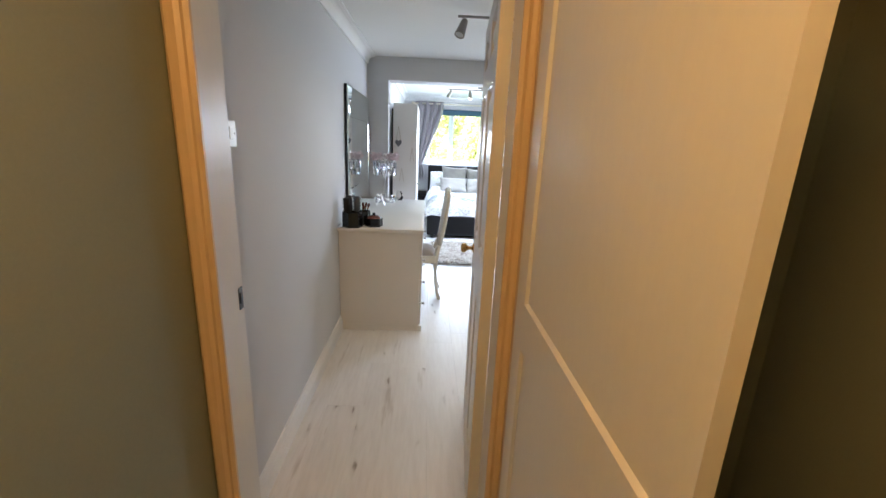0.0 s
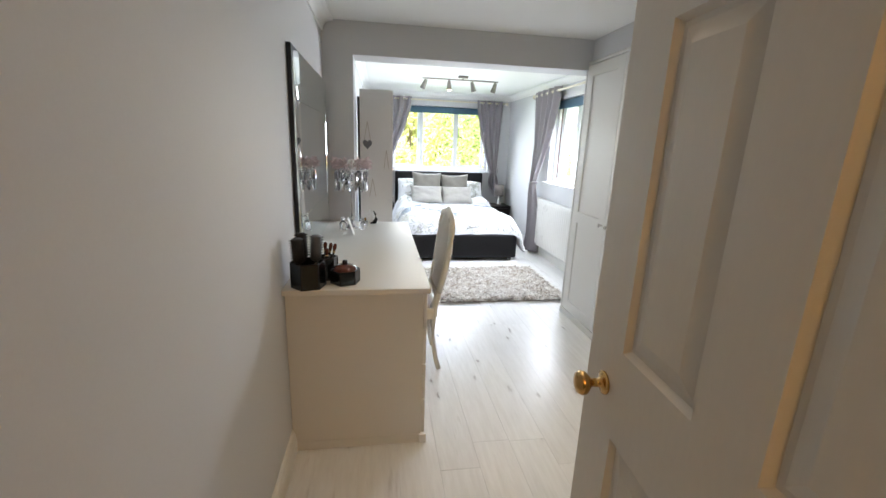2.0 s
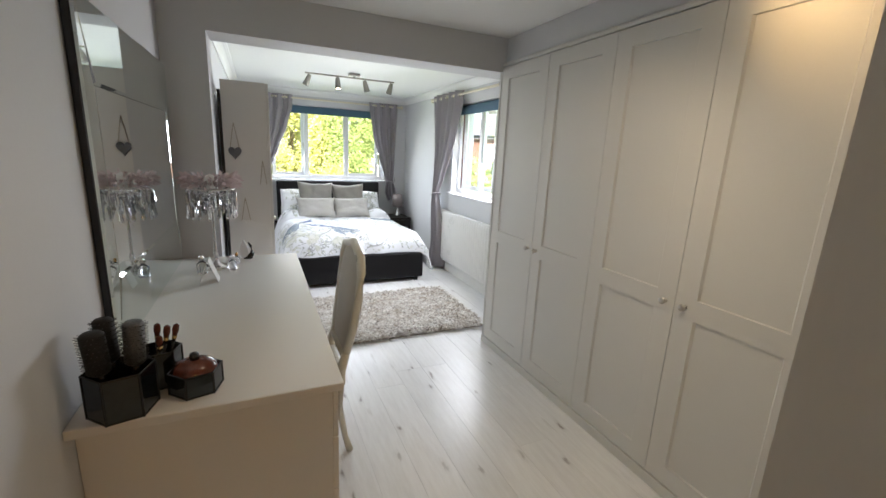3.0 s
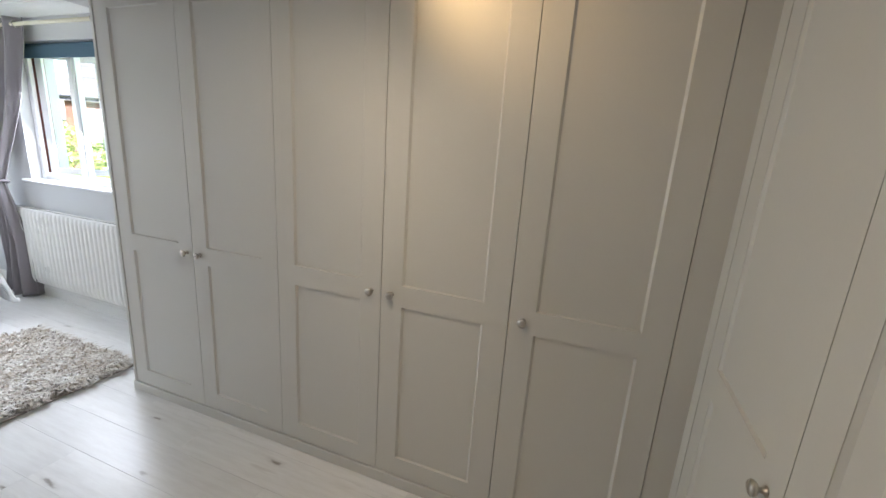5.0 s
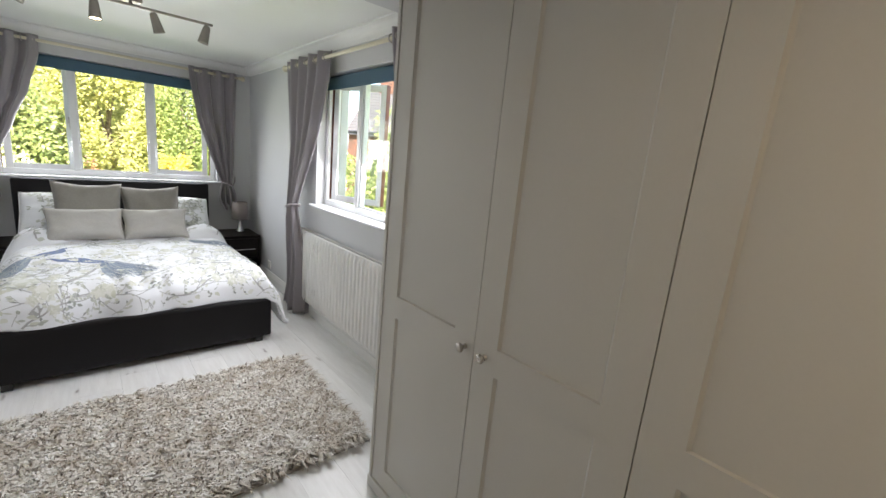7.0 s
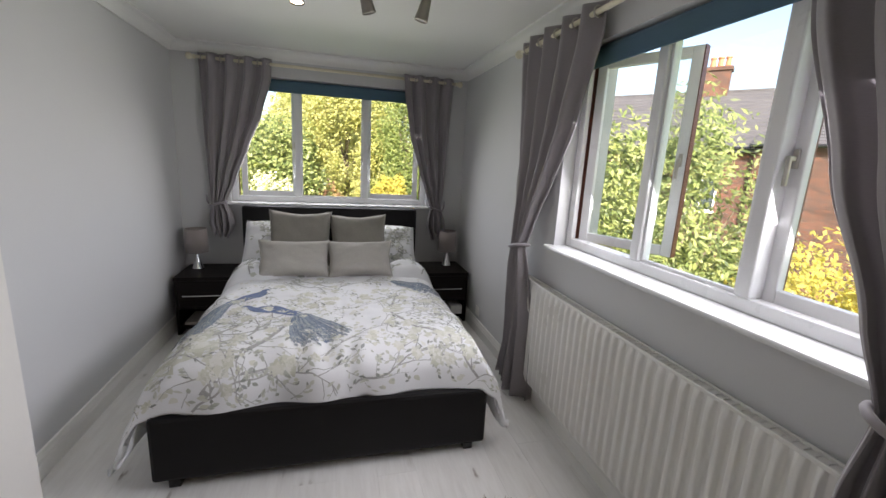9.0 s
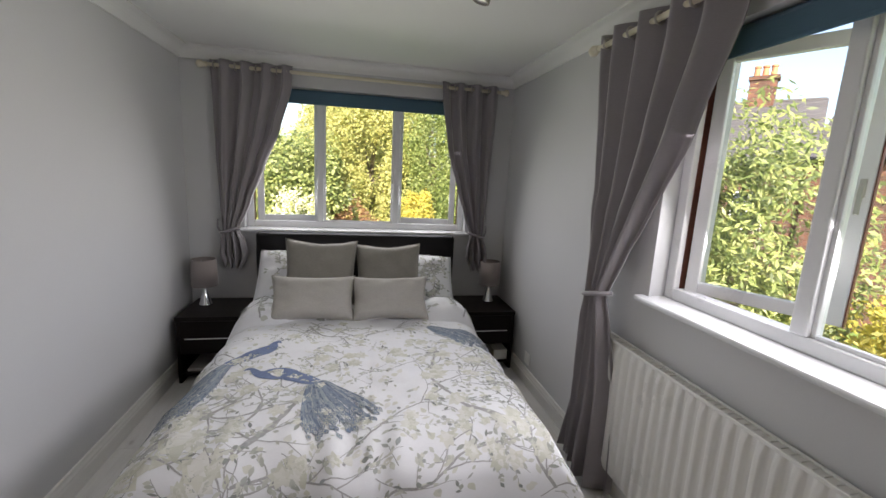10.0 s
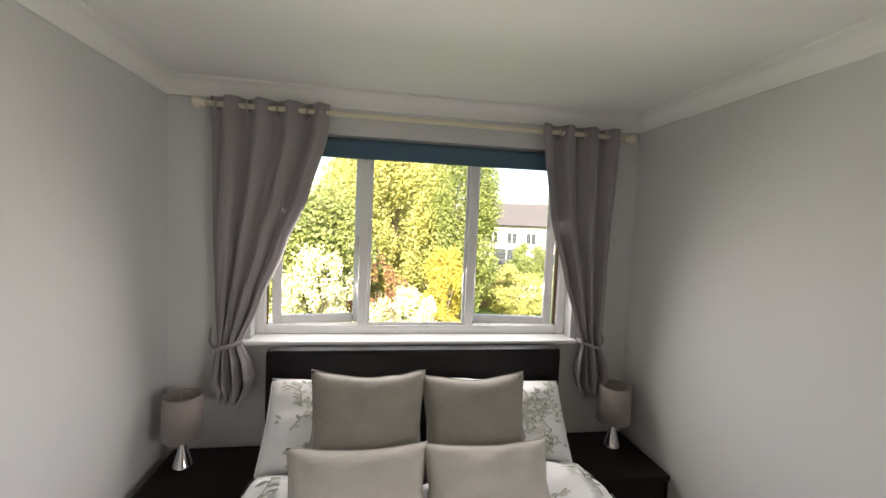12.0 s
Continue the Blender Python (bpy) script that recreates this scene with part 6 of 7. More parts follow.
# the same print on the turned-back edge
pl, pb = (Print(lambda u, v, off: Vector(head_fold(min(1, max(0, u)), min(1, max(0, v)))) + Vector((0, 0, off + 0.011))) for _ in range(2))
for _ in range(46):
    u, v, a = rnd.uniform(0.04, 0.96), rnd.uniform(0.05, 0.9), rnd.uniform(0, 6.28)
    pts = [(u, v)]
    for k in range(9):
        a += rnd.gauss(0, 0.3)
        u, v = u + 0.012 * math.cos(a), v + 0.03 * math.sin(a)
        pts.append((u, v))
        if rnd.random() < 0.6 and 0.03 < u < 0.97 and 0.05 < v < 0.95:
            pl.blob(u, v, a + rnd.choice((-1, 1)), rnd.uniform(0.02, 0.035), rnd.uniform(0.008, 0.016), 0.002)
    if all(0.01 < q[0] < 0.99 and 0.02 < q[1] < 0.98 for q in pts):
        pb.stroke(pts, [0.003] * len(pts), 0.0015)
pl.make("leaf_print", M_PRINT_LEAF, dv)
pb.make("branch_print", M_PRINT_BRANCH, dv)


# pillows and cushions
def pillow_point(w, h, t, seed, sharp=2.6, ear=1.0):
    def f(u, v, side):
        a, b_ = 2 * u - 1, 2 * v - 1
        edge = max(abs(a), abs(b_))
        thick = t * (max(0.0, 1 - abs(a) ** sharp) * max(0.0, 1 - abs(b_) ** sharp)) ** 0.48
        pinch = 1 - 0.10 * ear * (1 - abs(b_) ** 1.5) * (abs(a) ** 4)
        pinch2 = 1 - 0.15 * ear * (1 - abs(a) ** 1.6) * (abs(b_) ** 4) + 0.02 * noise.noise((a * 3 + seed, 0.5, seed)) * abs(b_) ** 3
        wr = 0.014 * noise.noise((a * 2.3 + seed, b_ * 2.3, seed)) + 0.006 * noise.noise((a * 6, b_ * 5 + seed, 3.3)) * edge
        return Vector((a * w / 2 * pinch, side * (thick / 2 + wr * (1 - edge ** 8)), b_ * h / 2 * pinch2))
    return f


def pillow(name, label, category, w, h, t, m, mat_, seed, group, printed=False):
    f = pillow_point(w, h, t, seed, ear=0.25 if printed else 1.0)
    root = thing(name, label, category, group=group)
    root.matrix_basis = m
    bm_ = bmesh.new()
    for side in (-1, 1):
        sheet(bm_, lambda a, b_: f(a, b_, side), 28, 28)
    bmesh.ops.remove_doubles(bm_, verts=bm_.verts, dist=0.0008)
    bmesh.ops.recalc_face_normals(bm_, faces=bm_.faces)
    lpart("cover", bm_, mat_, root, smooth=True)
    b = bmesh.new()
    ring = [f(k / 20, 0, -1) for k in range(20)] + [f(1, k / 20, -1) for k in range(20)] + [f(1 - k / 20, 1, -1) for k in range(20)] + [f(0, 1 - k / 20, -1) for k in range(21)]
    tube(b, [(p.x, 0, p.z) for p in ring], 0.004, 6)
    lpart("seam", b, mat_, root, smooth=True)
    if printed:
        r2 = random.Random(seed)
        pl, pb = (Print(lambda u, v, off: f(min(1, max(0, u)), min(1, max(0, v)), -1) - Vector((0, off, 0))) for _ in range(2))
        for _ in range(34):
            u, v, a = r2.uniform(0.1, 0.9), r2.uniform(0.1, 0.9), r2.uniform(0, 6.28)
            pts = [(u, v)]
            for k in range(12):
                a += r2.gauss(0, 0.25)
                u, v = u + 0.022 * math.cos(a), v + 0.03 * math.sin(a)
                pts.append((u, v))
                if r2.random() < 0.8 and 0.08 < u < 0.92 and 0.08 < v < 0.92:
                    pl.blob(u, v, a + r2.choice((-1, 1)) * 0.9, r2.uniform(0.04, 0.08), r2.uniform(0.010, 0.018), 0.003)
            if all(0.05 < p[0] < 0.95 and 0.05 < p[1] < 0.95 for p in pts):
                pb.stroke(pts, [0.006] * len(pts), 0.0022)
        for pr, nm, mt_ in ((pl, "leaf_print", M_PRINT_LEAF), (pb, "branch_print", M_PRINT_BRANCH)):
            if pr.f:
                o_ = new(nm, raw_mesh(nm, pr.v, pr.f, mt_))
                o_.parent = root
                tagged(o_, kind="stuff")
    return root


G1, G2, G3 = "pillows on the bed", "taupe cushions on the bed", "pale cushions on the bed"
pillow("pillow", "white floral-print pillow propped against headboard", "pillow", 0.69, 0.42, 0.25, pose(1.015, 9.255, 0.728, -38, 1.5, 0), M_DUVET, 1.5, G1, True)
pillow("pillow", "white floral-print pillow propped against headboard", "pillow", 0.69, 0.42, 0.25, pose(1.780, 9.255, 0.715, -40, 3, 0), M_DUVET, 4.5, G1, True)
pillow("cushion", "square taupe linen cushion leaning on pillow", "cushion", 0.49, 0.455, 0.19, pose(1.135, 9.045, 0.820, -20, 2, 3), M_CUSH_DARK, 7.1, G2)
pillow("cushion", "square taupe linen cushion leaning on pillow", "cushion", 0.47, 0.44, 0.19, pose(1.602, 9.050, 0.805, -20, -2, -3), M_CUSH_DARK, 9.7, G2)
pillow("cushion", "oblong pale linen cushion in front of others", "cushion", 0.525, 0.30, 0.17, pose(1.108, 8.80, 0.705, -32, 1, 2), M_CUSH_PALE, 12.3, G3)
pillow("cushion", "oblong pale linen cushion in front of others", "cushion", 0.505, 0.30, 0.17, pose(1.600, 8.80, 0.700, -32, -1, -2), M_CUSH_PALE, 15.9, G3)


# bedside tables and lamps
def nightstand(x0, x1, label, things):
    y0, y1, h = 9.10, 9.545, 0.485
    root = thing("bedside_table", label, "bedside table", ((x0 + x1) / 2, 9.3, 0), group="pair of bedside tables")
    t = 0.022
    part("top", boxes((x0, x1, y0 - 0.004, y1, h - 0.03, h, 0.003)), M_WENGE, root)
    for a, b_ in ((x0 + 0.004, x0 + 0.004 + t), (x1 - 0.004 - t, x1 - 0.004)):
        part("side", boxes((a, b_, y0 + 0.004, y1, 0.0, h - 0.031, 0.0015)), M_WENGE, root)
    part("back", boxes((x0 + t + 0.005, x1 - t - 0.005, y1 - 0.012, y1, 0.03, h - 0.031)), M_WENGE, root)
    part("shelf", boxes((x0 + t + 0.005, x1 - t - 0.005, y0 + 0.01, y1 - 0.013, 0.05, 0.072)), M_WENGE, root)
    part("divider", boxes((x0 + t + 0.005, x1 - t - 0.005, y0 + 0.01, y1 - 0.013, 0.215, 0.235)), M_WENGE, root)
    d = part("drawer", boxes((x0 + t + 0.007, x1 - t - 0.007, y0 + 0.002, y0 + 0.02, 0.238, h - 0.034, 0.002)), M_WENGE, root)
    b = boxes((x0 + 0.06, x1 - 0.06, y0 - 0.008, y0 + 0.001, 0.325, 0.334, 0.002))
    lpart("handle", b, M_CHROME, d, "slim bright metal bar handle").matrix_parent_inverse = Matrix()
    return root


nightstand(0.168, 0.605, "dark wenge bedside table with drawer and open niche", 0)
nightstand(2.19, 2.622, "dark wenge bedside table with drawer and open niche", 1)
tagged(part("folded_paper", boxes((2.47, 2.585, 9.115, 9.40, 0.0725, 0.155, 0.004)), M_PLASTIC), "stack of white papers in bedside niche", "papers")
tagged(part("magazine", boxes((0.22, 0.46, 9.13, 9.40, 0.0725, 0.095, 0.003)), M_CUSH_PALE), "pale magazine lying in bedside niche", "magazine")


def table_lamp(x, y, turn):
    root = thing("bedside_lamp", "silver cone bedside lamp with dusky drum shade", "table lamp", (x, y, 0.485), group="pair of bedside lamps")
    mm = Matrix.Translation((x, y, 0.4855))
    part("base", lathe(bmesh.new(), [(0.047, 0.0), (0.047, 0.006), (0.042, 0.016), (0.025, 0.07), (0.012, 0.12), (0.009, 0.14)], mm, 28), M_CHROME, root, "polished silver cone", True)
    part("stem", lathe(bmesh.new(), [(0.008, 0.145), (0.008, 0.20), (0.015, 0.205), (0.015, 0.25)], mm, 14), M_CHROME, root, smooth=True)
    b = bmesh.new()
    seg = 40
    r0, r1, z0, z1, t = 0.090, 0.083, 0.150, 0.345, 0.002
    rings = [[b.verts.new((x + r * math.cos(2 * math.pi * k / seg), y + r * math.sin(2 * math.pi * k / seg), 0.4855 + z)) for k in range(seg)] for r, z in ((r0, z0), (r1, z1), (r1 - t, z1), (r0 - t, z0))]
    for i in range(4):
        for k in range(seg):
            b.faces.new((rings[i][k], rings[i][(k + 1) % seg], rings[(i + 1) % 4][(k + 1) % seg], rings[(i + 1) % 4][k]))
    part("shade", b, M_SHADE, root, "dusky fabric drum shade", True)
    for rr, zz in ((r0, z0), (r1, z1)):
        part("shade_ring", torus(bmesh.new(), mm @ Matrix.Translation((0, 0, zz)), rr - 0.001, 0.0025, 32, 6), M_SHADE, root, smooth=True)
    b = bmesh.new()
    for k in range(3):
        a = 2 * math.pi * k / 3
        rod(b, (x, y, 0.4855 + 0.24), (x + r1 * math.cos(a), y + r1 * math.sin(a), 0.4855 + 0.325), 0.0018, seg=6)
    part("shade_carrier", b, M_CHROME, root)


table_lamp(0.275, 9.385, 0)
table_lamp(2.478, 9.385, 0)

# shag rug
RGX0, RGX1, RGY0, RGY1 = 0.69, 2.205, 5.885, 6.945
rug = thing("rug", "shaggy mottled beige and grey rug on pale boards", "rug", ((RGX0 + RGX1) / 2, 6.4, 0))
part("backing", boxes((RGX0, RGX1, RGY0, RGY1, 0.0005, 0.012, 0.004)), M_RUGBASE, rug)
rng = np.random.default_rng(4)
N = 56000
T = 6400
tuft = rng.integers(0, T, N)
tx, ty = rng.uniform(RGX0 + 0.008, RGX1 - 0.008, T), rng.uniform(RGY0 + 0.008, RGY1 - 0.008, T)
px, py = np.clip(tx[tuft] + rng.normal(0, 0.006, N), RGX0, RGX1), np.clip(ty[tuft] + rng.normal(0, 0.006, N), RGY0, RGY1)
lie = 0.5 + 1.1 * np.sin(tx * 4.1 + 1.3 * np.sin(ty * 5.0)) + 0.8 * np.sin(ty * 7.3 + tx * 2.0) + np.where(rng.uniform(0, 1, T) < 0.35, np.pi, 0.0) + rng.normal(0, 0.8, T)
ang = lie[tuft] + rng.normal(0, 0.22, N)
ln, hh, wd = rng.uniform(0.04, 0.095, N), rng.uniform(0.012, 0.048, N), rng.uniform(0.0028, 0.0058, N)
dxy = np.stack([np.cos(ang), np.sin(ang)], 1)
nxy = np.stack([-np.sin(ang), np.cos(ang)], 1)
P0 = np.stack([px, py, np.full(N, 0.010)], 1)
mid = P0 + np.concatenate([dxy * (ln * 0.35)[:, None], (hh * 0.85)[:, None]], 1)
end = P0 + np.concatenate([dxy * ln[:, None], (hh * 0.65)[:, None]], 1)
side = np.concatenate([nxy * wd[:, None], np.zeros((N, 1))], 1)
V = np.stack([P0 - side, P0 + side, mid + side, mid - side, end], 1).reshape(-1, 3)
i = np.arange(N) * 5
quads = np.stack([i, i + 1, i + 2, i + 3], 1).tolist()
tris = np.stack([i + 3, i + 2, i + 4], 1).tolist()
ob = new("shag_layer", raw_mesh("shag_layer", V.tolist(), quads + tris, M_PILE))
ob.parent, ob.matrix_parent_inverse = rug, rug.matrix_basis.inverted()
tagged(ob, "long mottled beige pile", kind="stuff")

# ---- outdoors ----
GZ = -2.8
tagged(part("ground", boxes((-600, 600, -600, 600, GZ - 0.5, GZ)), M_GRASS), "mown green garden lawn below the windows", "lawn", kind="structure")


def tree(name, label, category, at, height, radius, kind_, leaves, leaf=0.12, seed=0, bottom=0.25, trunk=True, clumps=70, flat=1.0, slim=0.28):
    """A tapered trunk with limbs and a crown of many small leaves in uneven clumps."""
    rg = np.random.default_rng(seed)
    root = thing(name, label, category, at)
    x, y, z = at
    b = bmesh.new()
    if trunk:
        top = z + height * 0.62
        lean = rg.normal(0, 0.15, 2)
        tube(b, [(x, y, z), (x + lean[0] * 0.4, y + lean[1] * 0.4, z + height * 0.3), (x + lean[0], y + lean[1], top)], [0.020 * height, 0.015 * height, 0.006 * height], 8)
    else:
        for k in range(5):
            a = rg.uniform(0, 6.28)
            tube(b, [(x, y, z), (x + 0.3 * radius * math.cos(a), y + 0.3 * radius * math.sin(a), z + height * 0.6)], [0.03, 0.012], 6)
    c0 = np.array([x, y, z + height * (bottom + 1) / 2])
    ext = np.array([radius, radius * flat, height * (1 - bottom) / 2])
    cent = rg.normal(0, 1, (clumps, 3))
    cent /= np.linalg.norm(cent, axis=1)[:, None]
    cent *= (rg.uniform(0.35, 1.0, clumps) ** 0.5)[:, None]
    for k in range(0, clumps, max(1, clumps // 9)):
        e = c0 + cent[k] * ext * 0.8
        s = (x, y, z + height * rg.uniform(0.25, 0.55))
        tube(b, [s, tuple((np.array(s) + e) / 2 + rg.normal(0, 0.1, 3)), tuple(e)], [0.006 * height, 0.0035 * height, 0.0012 * height], 5)
    part("trunk", b, M_BARK, root)
    which = rg.integers(0, clumps, leaves)
    size = rg.uniform(0.16, 0.34, clumps)
    off = rg.normal(0, 1, (leaves, 3))
    off /= np.linalg.norm(off, axis=1)[:, None]
    off *= (rg.uniform(0.2, 1, leaves) ** 0.4 * size[which])[:, None]
    p = c0 + (cent[which] + off) * ext
    p[:, 2] = np.maximum(p[:, 2], z + 0.05)
    # blades turn their faces towards the light and their tips down
    face = rg.normal(0, 0.62, (leaves, 3)) + np.array(sun_from) * 1.2 + np.array((0, 0, 0.25))
    face /= np.linalg.norm(face, axis=1)[:, None]
    d = rg.normal(0, 1, (leaves, 3)) + np.array((0, 0, -0.5))
    d -= face * (d * face).sum(1)[:, None]
    d /= np.linalg.norm(d, axis=1)[:, None]
    w = np.cross(d, face)
    L = (leaf * rg.uniform(0.6, 1.3, leaves))[:, None]
    Vv = np.stack([p, p + d * L * 0.5 + w * L * slim, p + d * L, p + d * L * 0.5 - w * L * slim], 1).reshape(-1, 3)
    n = np.arange(leaves) * 4
    cr = new("crown", raw_mesh("crown", Vv.tolist(), np.stack([n, n + 1, n + 2, n + 3], 1).tolist(), LEAF[kind_]))
    cr.parent, cr.matrix_parent_inverse = root, root.matrix_basis.inverted()
    tagged(cr, kind="stuff")
    return root


# garden behind the bed window
tree("tree", "broad yellow-green garden tree with uneven crown", "tree", (1.9, 24.5, GZ), 8.6, 2.3, "yellow", 42000, 0.13, 1, 0.12, clumps=160)
tree("tree", "dense mid-green garden tree beside the lawn", "tree", (4.4, 23.0, GZ), 8.0, 1.45, "green", 30000, 0.11, 2, 0.12, clumps=130)
tree("tree", "pale green drooping garden tree", "tree", (-0.9, 22.0, GZ), 5.5, 2.0, "pale", 26000, 0.14, 3, 0.10, clumps=120)
tree("tree", "tall dark green tree at garden end", "tree", (-4.6, 30.0, GZ), 7.0, 2.6, "green", 20000, 0.20, 4, 0.06, clumps=120)
tree("tree", "tall yellow-green tree at garden end", "tree", (0.8, 33.0, GZ), 10.2, 3.4, "yellow", 26000, 0.20, 5, 0.06, clumps=140)
tree("tree", "tall dark green tree at garden end", "tree", (-8.5, 36.0, GZ), 11.0, 3.8, "dark", 12000, 0.26, 6, 0.08)
tree("tree", "tall mid-green tree behind the garden", "tree", (3.6, 37.0, GZ), 10.5, 2.6, "green", 20000, 0.22, 7, 0.06, clumps=120)
tree("shrub", "loose garden shrub covered in white flowers", "shrub", (-0.55, 19.8, GZ), 3.4, 1.1, "white", 13000, 0.08, 8, 0.05, False, 50)
tree("shrub", "loose garden shrub covered in white flowers", "shrub", (1.9, 18.9, GZ), 2.5, 1.15, "white", 12000, 0.075, 9, 0.05, False, 50)
tree("shrub", "russet and green leafy garden shrub", "shrub", (1.2, 21.4, GZ), 3.5, 1.0, "rust", 9000, 0.10, 10, 0.05, False, 60)
tree("shrub", "golden yellow leafy garden shrub", "shrub", (3.5, 21.2, GZ), 3.7, 0.75, "golden", 9000, 0.10, 11, 0.05, False, 50)
tree("shrub", "rounded yellow-green garden bush", "shrub", (8.3, 27.0, GZ), 2.4, 2.0, "yellow", 8000, 0.13, 12, 0.0, False, 60)
tree("shrub", "pale green garden bush by the shed", "shrub", (-3.4, 29.6, GZ), 4.4, 1.5, "pale", 6500, 0.12, 13, 0.05, False, 50)
tree("tree", "slim mid-green tree by the far house", "tree", (12.2, 36.0, GZ), 3.2, 1.6, "green", 7000, 0.15, 14, 0.1)
# beside the house, close to the side window
tree("tree", "loose light green tree close outside the side window", "tree", (6.3, 10.6, GZ), 5.2, 1.4, "pale", 26000, 0.115, 15, 0.16, clumps=130, slim=0.16)
tree("shrub", "bright yellow shrub close outside the side window", "shrub", (6.7, 8.6, GZ), 3.5, 1.1, "golden", 17000, 0.085, 16, 0.1, False, 130, slim=0.22)
tree("shrub", "russet shrub under the side window", "shrub", (5.9, 8.3, GZ), 3.05, 0.7, "rust", 12000, 0.06, 17, 0.05, False, 70)
tree("shrub", "dark green shrub beside the brick house", "shrub", (5.9, 11.4, GZ), 3.6, 1.6, "green", 26000, 0.075, 18, 0.05, False, 140, slim=0.2)
tree("tree", "mid-green tree between the gardens", "tree", (9.5, 18.5, GZ), 4.4, 1.9, "green", 9000, 0.17, 19, 0.12)

# far woods
rg = np.random.default_rng(77)
verts, faces = [], []
NB = 26000
a = rg.uniform(-0.3, 2.9, NB)
R = rg.uniform(52, 75, NB)
cx, cy = 1 + R * np.sin(a - 0.75), 8 + R * np.cos(a - 0.75)
hmax = 4.8 + 1.0 * np.sin(a * 9) + 0.7 * np.sin(a * 23 + 1)
cz = GZ + hmax * rg.uniform(0, 1, NB) ** 0.7
p = np.stack([cx, cy, cz], 1)
d = rg.normal(0, 1, (NB, 3)); d /= np.linalg.norm(d, axis=1)[:, None]
w = np.cross(d, rg.normal(0, 1, (NB, 3))); w /= np.linalg.norm(w, axis=1)[:, None]
Vv = np.stack([p, p + d * 0.45 + w * 0.3, p + d * 0.9, p + d * 0.45 - w * 0.3], 1).reshape(-1, 3)
n = np.arange(NB) * 4
tagged(new("far_woods", raw_mesh("far_woods", Vv.tolist(), np.stack([n, n + 1, n + 2, n + 3], 1).tolist(), LEAF["green"])), "belt of green woods beyond the gardens", "woods", kind="stuff")


def house(name, label, at, turn, w, d, eave, ridge, wall_mat, wins, chimneys=(), door=None):
    """A gabled house; local x along the front, which looks towards -y."""
    root = thing(name, label, "house", at)
    root.matrix_basis = Matrix.Translation(at) @ Matrix.Rotation(radians(turn), 4, "Z")
    b = boxes((0, w, 0, d, 0, eave))
    for x in (0.0, w - 0.02):
        prism(b, [(0, eave), (d, eave), (d / 2, ridge - 0.05)], x, x + 0.02, Matrix(((0, 0, 1, 0), (1, 0, 0, 0), (0, 1, 0, 0), (0, 0, 0, 1))))
    lpart("wall", b, wall_mat, root)
    rows = 16
    rf = lpart("roof", boxes((-0.1, w + 0.1, d / 2 - 0.08, d / 2 + 0.08, ridge - 0.03, ridge + 0.06, 0.02)), M_SLATE, root, "grey slate pitched roof")
    course = bmesh.new()
    for s in (0, 1):
        for k in range(rows):
            t0, t1 = k / rows, (k + 1) / rows + 0.02
            y0, y1 = -0.25 + (d / 2 + 0.25) * t0, -0.25 + (d / 2 + 0.25) * min(1, t1)
            sl = (ridge - eave) / (d / 2)
            z0, z1 = eave + (y0) * sl + 0.05, eave + (y1) * sl + 0.02
            if s:
                y0, y1 = d - y0, d - y1
            vs = [course.verts.new(c) for c in ((-0.15, y0, z0), (w + 0.15, y0, z0), (w + 0.15, y1, z1), (-0.15, y1, z1), (-0.15, y0, z0 - 0.03), (w + 0.15, y0, z0 - 0.03))]
            course.faces.new(vs[:4]), course.faces.new((vs[4], vs[5], vs[1], vs[0]))
    tagged(lpart("slate_courses", course, M_SLATE, rf), kind="stuff")
    lpart("gutter", rod(bmesh.new(), (-0.15, -0.28, eave - 0.05), (w + 0.15, -0.28, eave - 0.05), 0.055, seg=10), M_BLACK, root)
    for x, z, ww, hh_ in wins:
        wn_ = lpart("window", boxes((x, x + ww, -0.02, 0.03, z, z + hh_)), M_DARKGLASS, root)
        f = 0.06
        lpart("frame", boxes((x - f, x, -0.05, 0.0, z - f, z + hh_ + f), (x + ww, x + ww + f, -0.05, 0.0, z - f, z + hh_ + f), (x, x + ww, -0.05, 0.0, z - f, z), (x, x + ww, -0.05, 0.0, z + hh_, z + hh_ + f), (x + ww / 2 - 0.03, x + ww / 2 + 0.03, -0.045, 0.0, z, z + hh_)), M_UPVC, wn_)
        lpart("sill", boxes((x - 0.1, x + ww + 0.1, -0.1, 0.0, z - 0.13, z - f)), M_RENDER, wn_)
    for x in chimneys:
        ch = lpart("chimney", boxes((x, x + 0.9, d / 2 - 0.3, d / 2 + 0.3, ridge - 0.5, ridge + 0.85), (x - 0.06, x + 0.96, d / 2 - 0.36, d / 2 + 0.36, ridge + 0.85, ridge + 1.0)), M_BRICK, root)
        for k in range(3):
            lpart("chimney_pot", lathe(bmesh.new(), [(0.12, 0), (0.10, 0.35), (0.13, 0.38), (0.12, 0.45)], Matrix.Translation((x + 0.17 + 0.28 * k, d / 2, ridge + 0.99)), 12), M_CLAY, ch, "terracotta chimney pot")
    return root


house("house", "white rendered house with grey slate roof beyond garden", (12.0, 50.0, GZ), -14, 12, 7, 4.6, 7.0, M_RENDER, [(0.8, 2.7, 1.0, 1.1), (2.8, 2.7, 1.0, 1.1), (4.8, 2.7, 1.0, 1.1), (6.8, 2.7, 1.0, 1.1), (9.0, 2.7, 1.2, 1.1), (1.2, 0.5, 3.2, 1.6), (6.5, 0.5, 1.6, 1.3)])
house("house", "red brick terraced house with slate roof and chimneys", (16.2, 17.6, GZ), -62, 12, 7, 5.5, 7.3, M_BRICK, [(7.2, 3.3, 0.9, 1.2), (5.2, 0.6, 1.0, 1.4)], (1.2, 7.6))
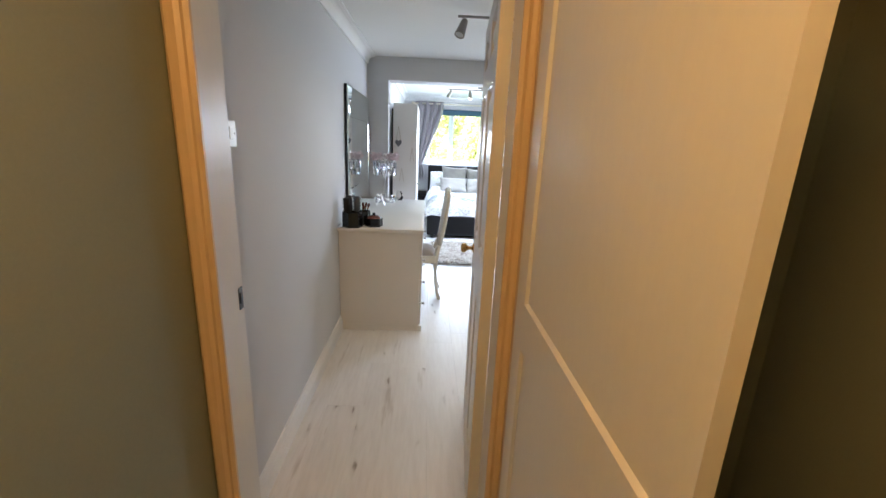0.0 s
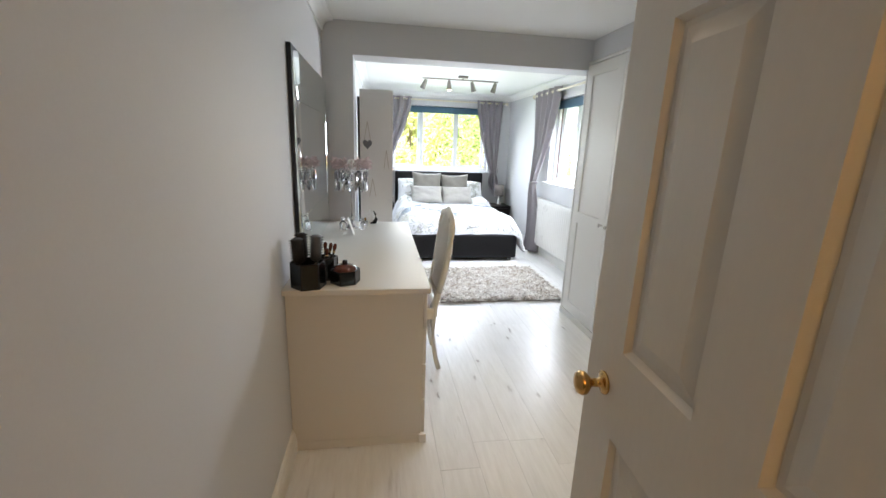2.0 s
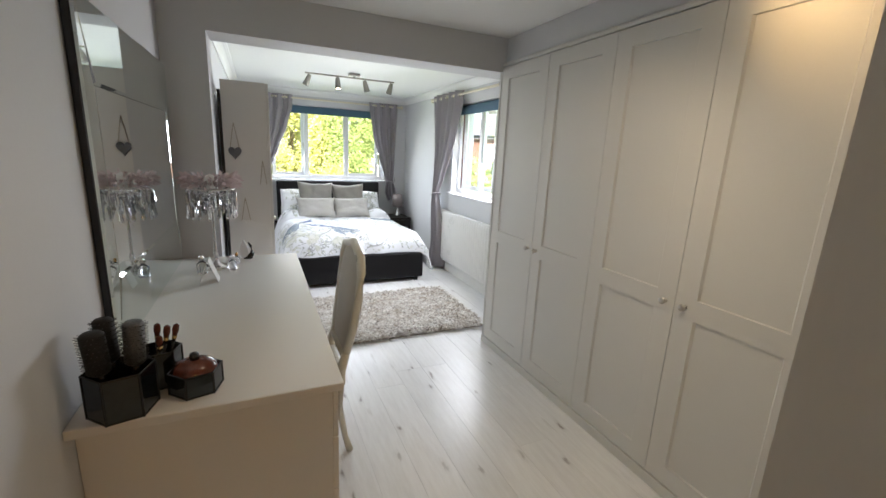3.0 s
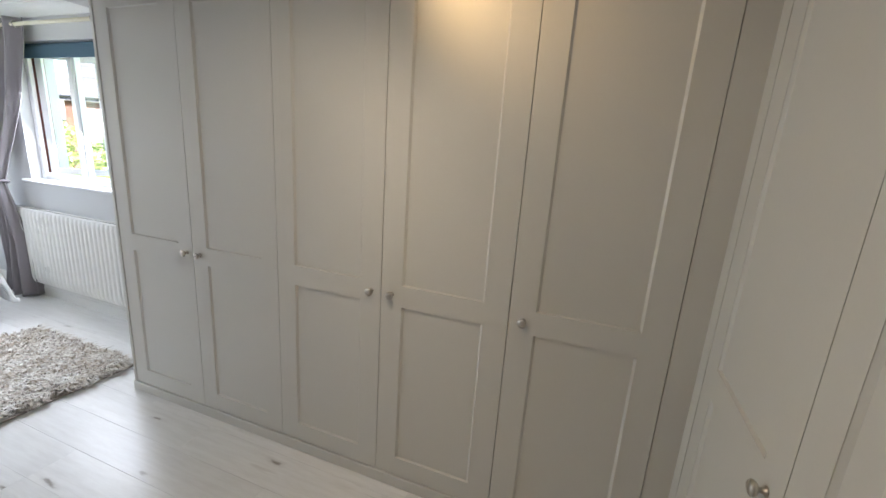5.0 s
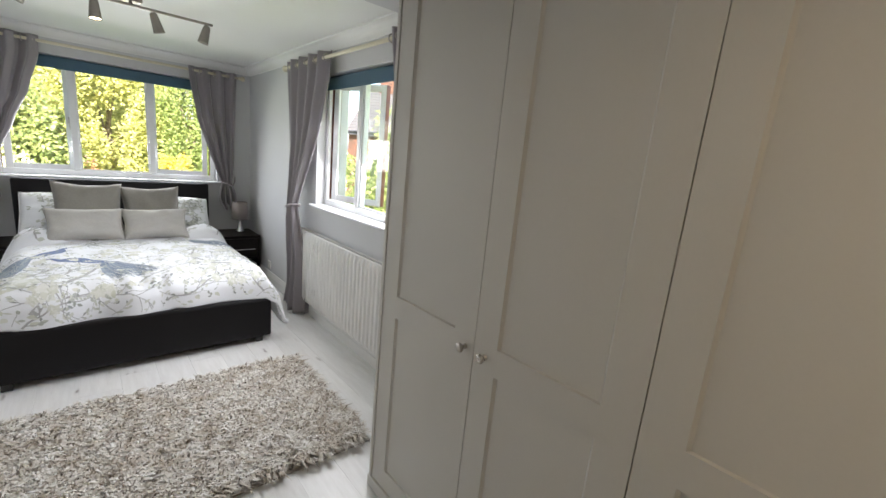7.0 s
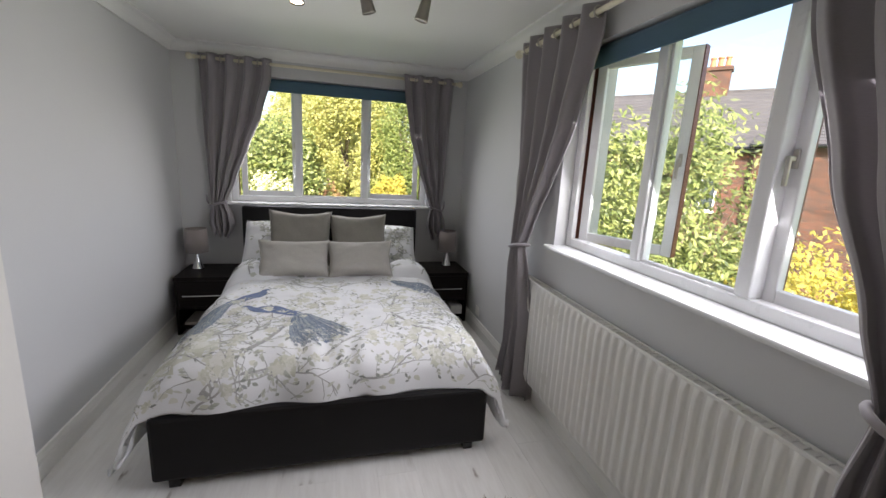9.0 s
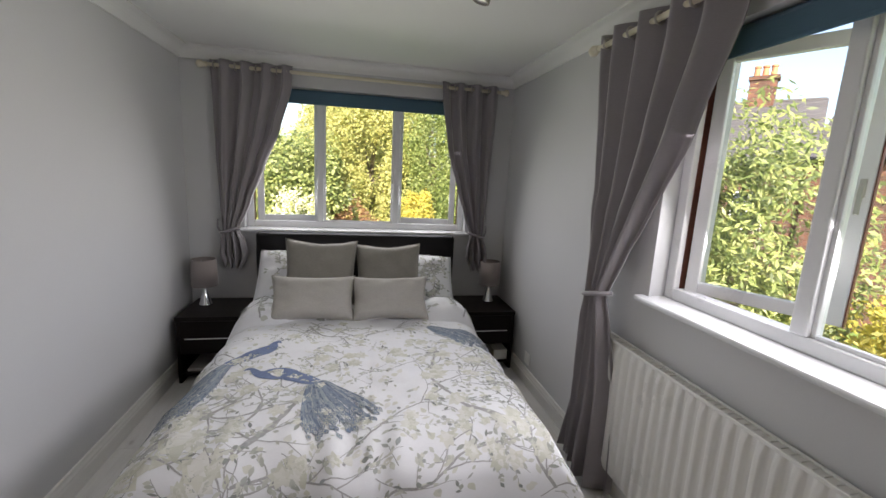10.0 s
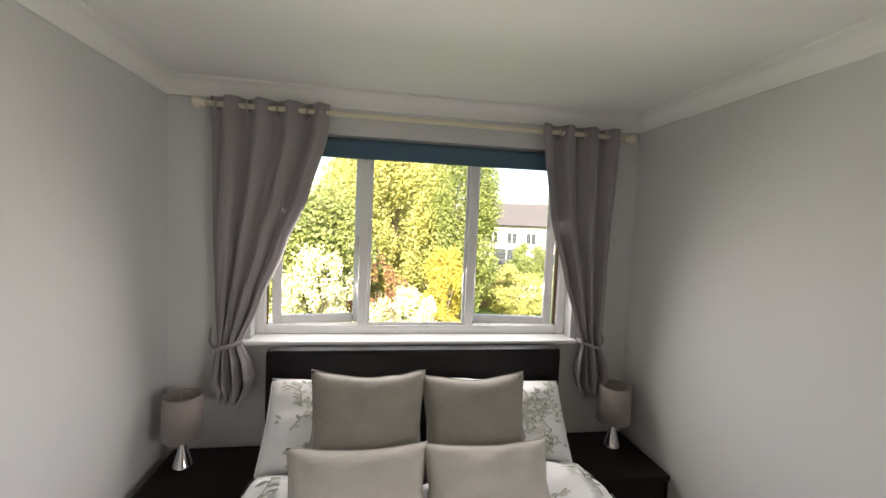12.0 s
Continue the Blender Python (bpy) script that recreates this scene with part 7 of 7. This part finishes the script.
house("house", "red brick house with slate roof seen behind trees", (11.5, 24.0, GZ), -52, 8, 6, 5.4, 7.9, M_BRICK, [(1.0, 3.0, 0.9, 1.2), (3.6, 3.0, 0.9, 1.2), (6.0, 3.0, 0.9, 1.2), (1.4, 0.6, 1.0, 1.4)], (0.5, 5.6))
sh = thing("garden_shed", "cream garden shed with ridged grey roof", "shed", (-4.6, 25.5, GZ))
part("wall", boxes((-5.4, -2.0, 25.0, 28.0, GZ, GZ + 2.2)), M_RENDER, sh)
b = bmesh.new()
for k in range(36):
    y = 24.8 + 3.4 * k / 36
    rod(b, (-5.6, y, GZ + 2.25 + 0.25 * k / 36), (-1.8, y, GZ + 2.25 + 0.25 * k / 36), 0.05, seg=6)
part("roof", b, M_SLATE, sh, "ridged grey roof sheets")
part("door", boxes((-3.6, -2.8, 24.95, 25.0, GZ, GZ + 1.9, 0.01)), M_UPVC, sh)
gf = thing("garden_fence", "brown weathered board fence at garden end", "fence", (5, 29, GZ))
for k in range(40):
    x = 2.0 + k * 0.16
    part("board", boxes((x, x + 0.145, 29.0 + 0.01 * (k % 2), 29.03 + 0.01 * (k % 2), GZ, GZ + 1.5 + 0.03 * ((k * 7) % 3))), M_FENCE, gf)
wf = thing("picket_fence", "low white picket fence across the lawn", "fence", (9, 31, GZ))
for k in range(26):
    x = 7.2 + k * 0.16
    part("picket", boxes((x, x + 0.09, 31.0, 31.03, GZ + 0.05, GZ + 1.0)), M_UPVC, wf)
for z in (0.3, 0.8):
    part("rail", boxes((7.1, 11.4, 31.03, 31.07, GZ + z, GZ + z + 0.08)), M_UPVC, wf)
# parked car by the white house
car = thing("parked_car", "dark parked car in front of white house", "car", (13.0, 43.5, GZ))
b = boxes((11.3, 15.3, 42.7, 44.3, GZ + 0.3, GZ + 0.85, 0.18), (12.1, 14.5, 42.8, 44.2, GZ + 0.8, GZ + 1.4, 0.25))
part("body", b, M_CARPAINT, car, smooth=True)
part("windscreen", boxes((12.3, 14.3, 42.78, 42.80, GZ + 0.9, GZ + 1.28)), M_DARKGLASS, car)
for x in (12.1, 14.5):
    for y in (42.75, 44.25):
        part("wheel", rod(bmesh.new(), (x, y - 0.1, GZ + 0.31), (x, y + 0.1, GZ + 0.31), 0.31, seg=20), M_RUBBER, car)

# ---- floorboards, last ----
fl = thing("floor", "whitewashed knotty wooden floorboards with soft sheen", "floor", kind="structure")
PW, rnd = 0.192, random.Random(12)
cache = {}
x = -0.13
while x < 2.648:
    w = min(PW, 2.648 - x)
    y = -0.9 - rnd.uniform(0, 1.2)
    while y < 9.58:
        L = rnd.choice((1.25, 1.6, 1.9))
        a, b_ = max(y, -0.9), min(y + L, 9.579)
        if b_ - a > 0.02:
            key = (round(w, 4), round(b_ - a, 4))
            if key not in cache:
                bm = bmesh.new()
                g, bv = 0.0002, 0.0007
                X, Y = w / 2 - g, (b_ - a) / 2 - g
                lo = [bm.verts.new((sx * X, sy * Y, -0.012)) for sx, sy in ((-1, -1), (1, -1), (1, 1), (-1, 1))]
                me_ = [bm.verts.new((sx * X, sy * Y, -bv)) for sx, sy in ((-1, -1), (1, -1), (1, 1), (-1, 1))]
                hi = [bm.verts.new((sx * (X - bv), sy * (Y - bv), 0)) for sx, sy in ((-1, -1), (1, -1), (1, 1), (-1, 1))]
                for k in range(4):
                    bm.faces.new((lo[k], lo[(k + 1) % 4], me_[(k + 1) % 4], me_[k]))
                    bm.faces.new((me_[k], me_[(k + 1) % 4], hi[(k + 1) % 4], hi[k]))
                bm.faces.new(hi)
                cache[key] = link_mesh("floorboard", bm, M_FLOOR)
            o = new("floorboard", cache[key])
            o.parent = fl
            o.matrix_basis = Matrix.Translation((x + w / 2, (a + b_) / 2, 0))
        y += L
    x += w
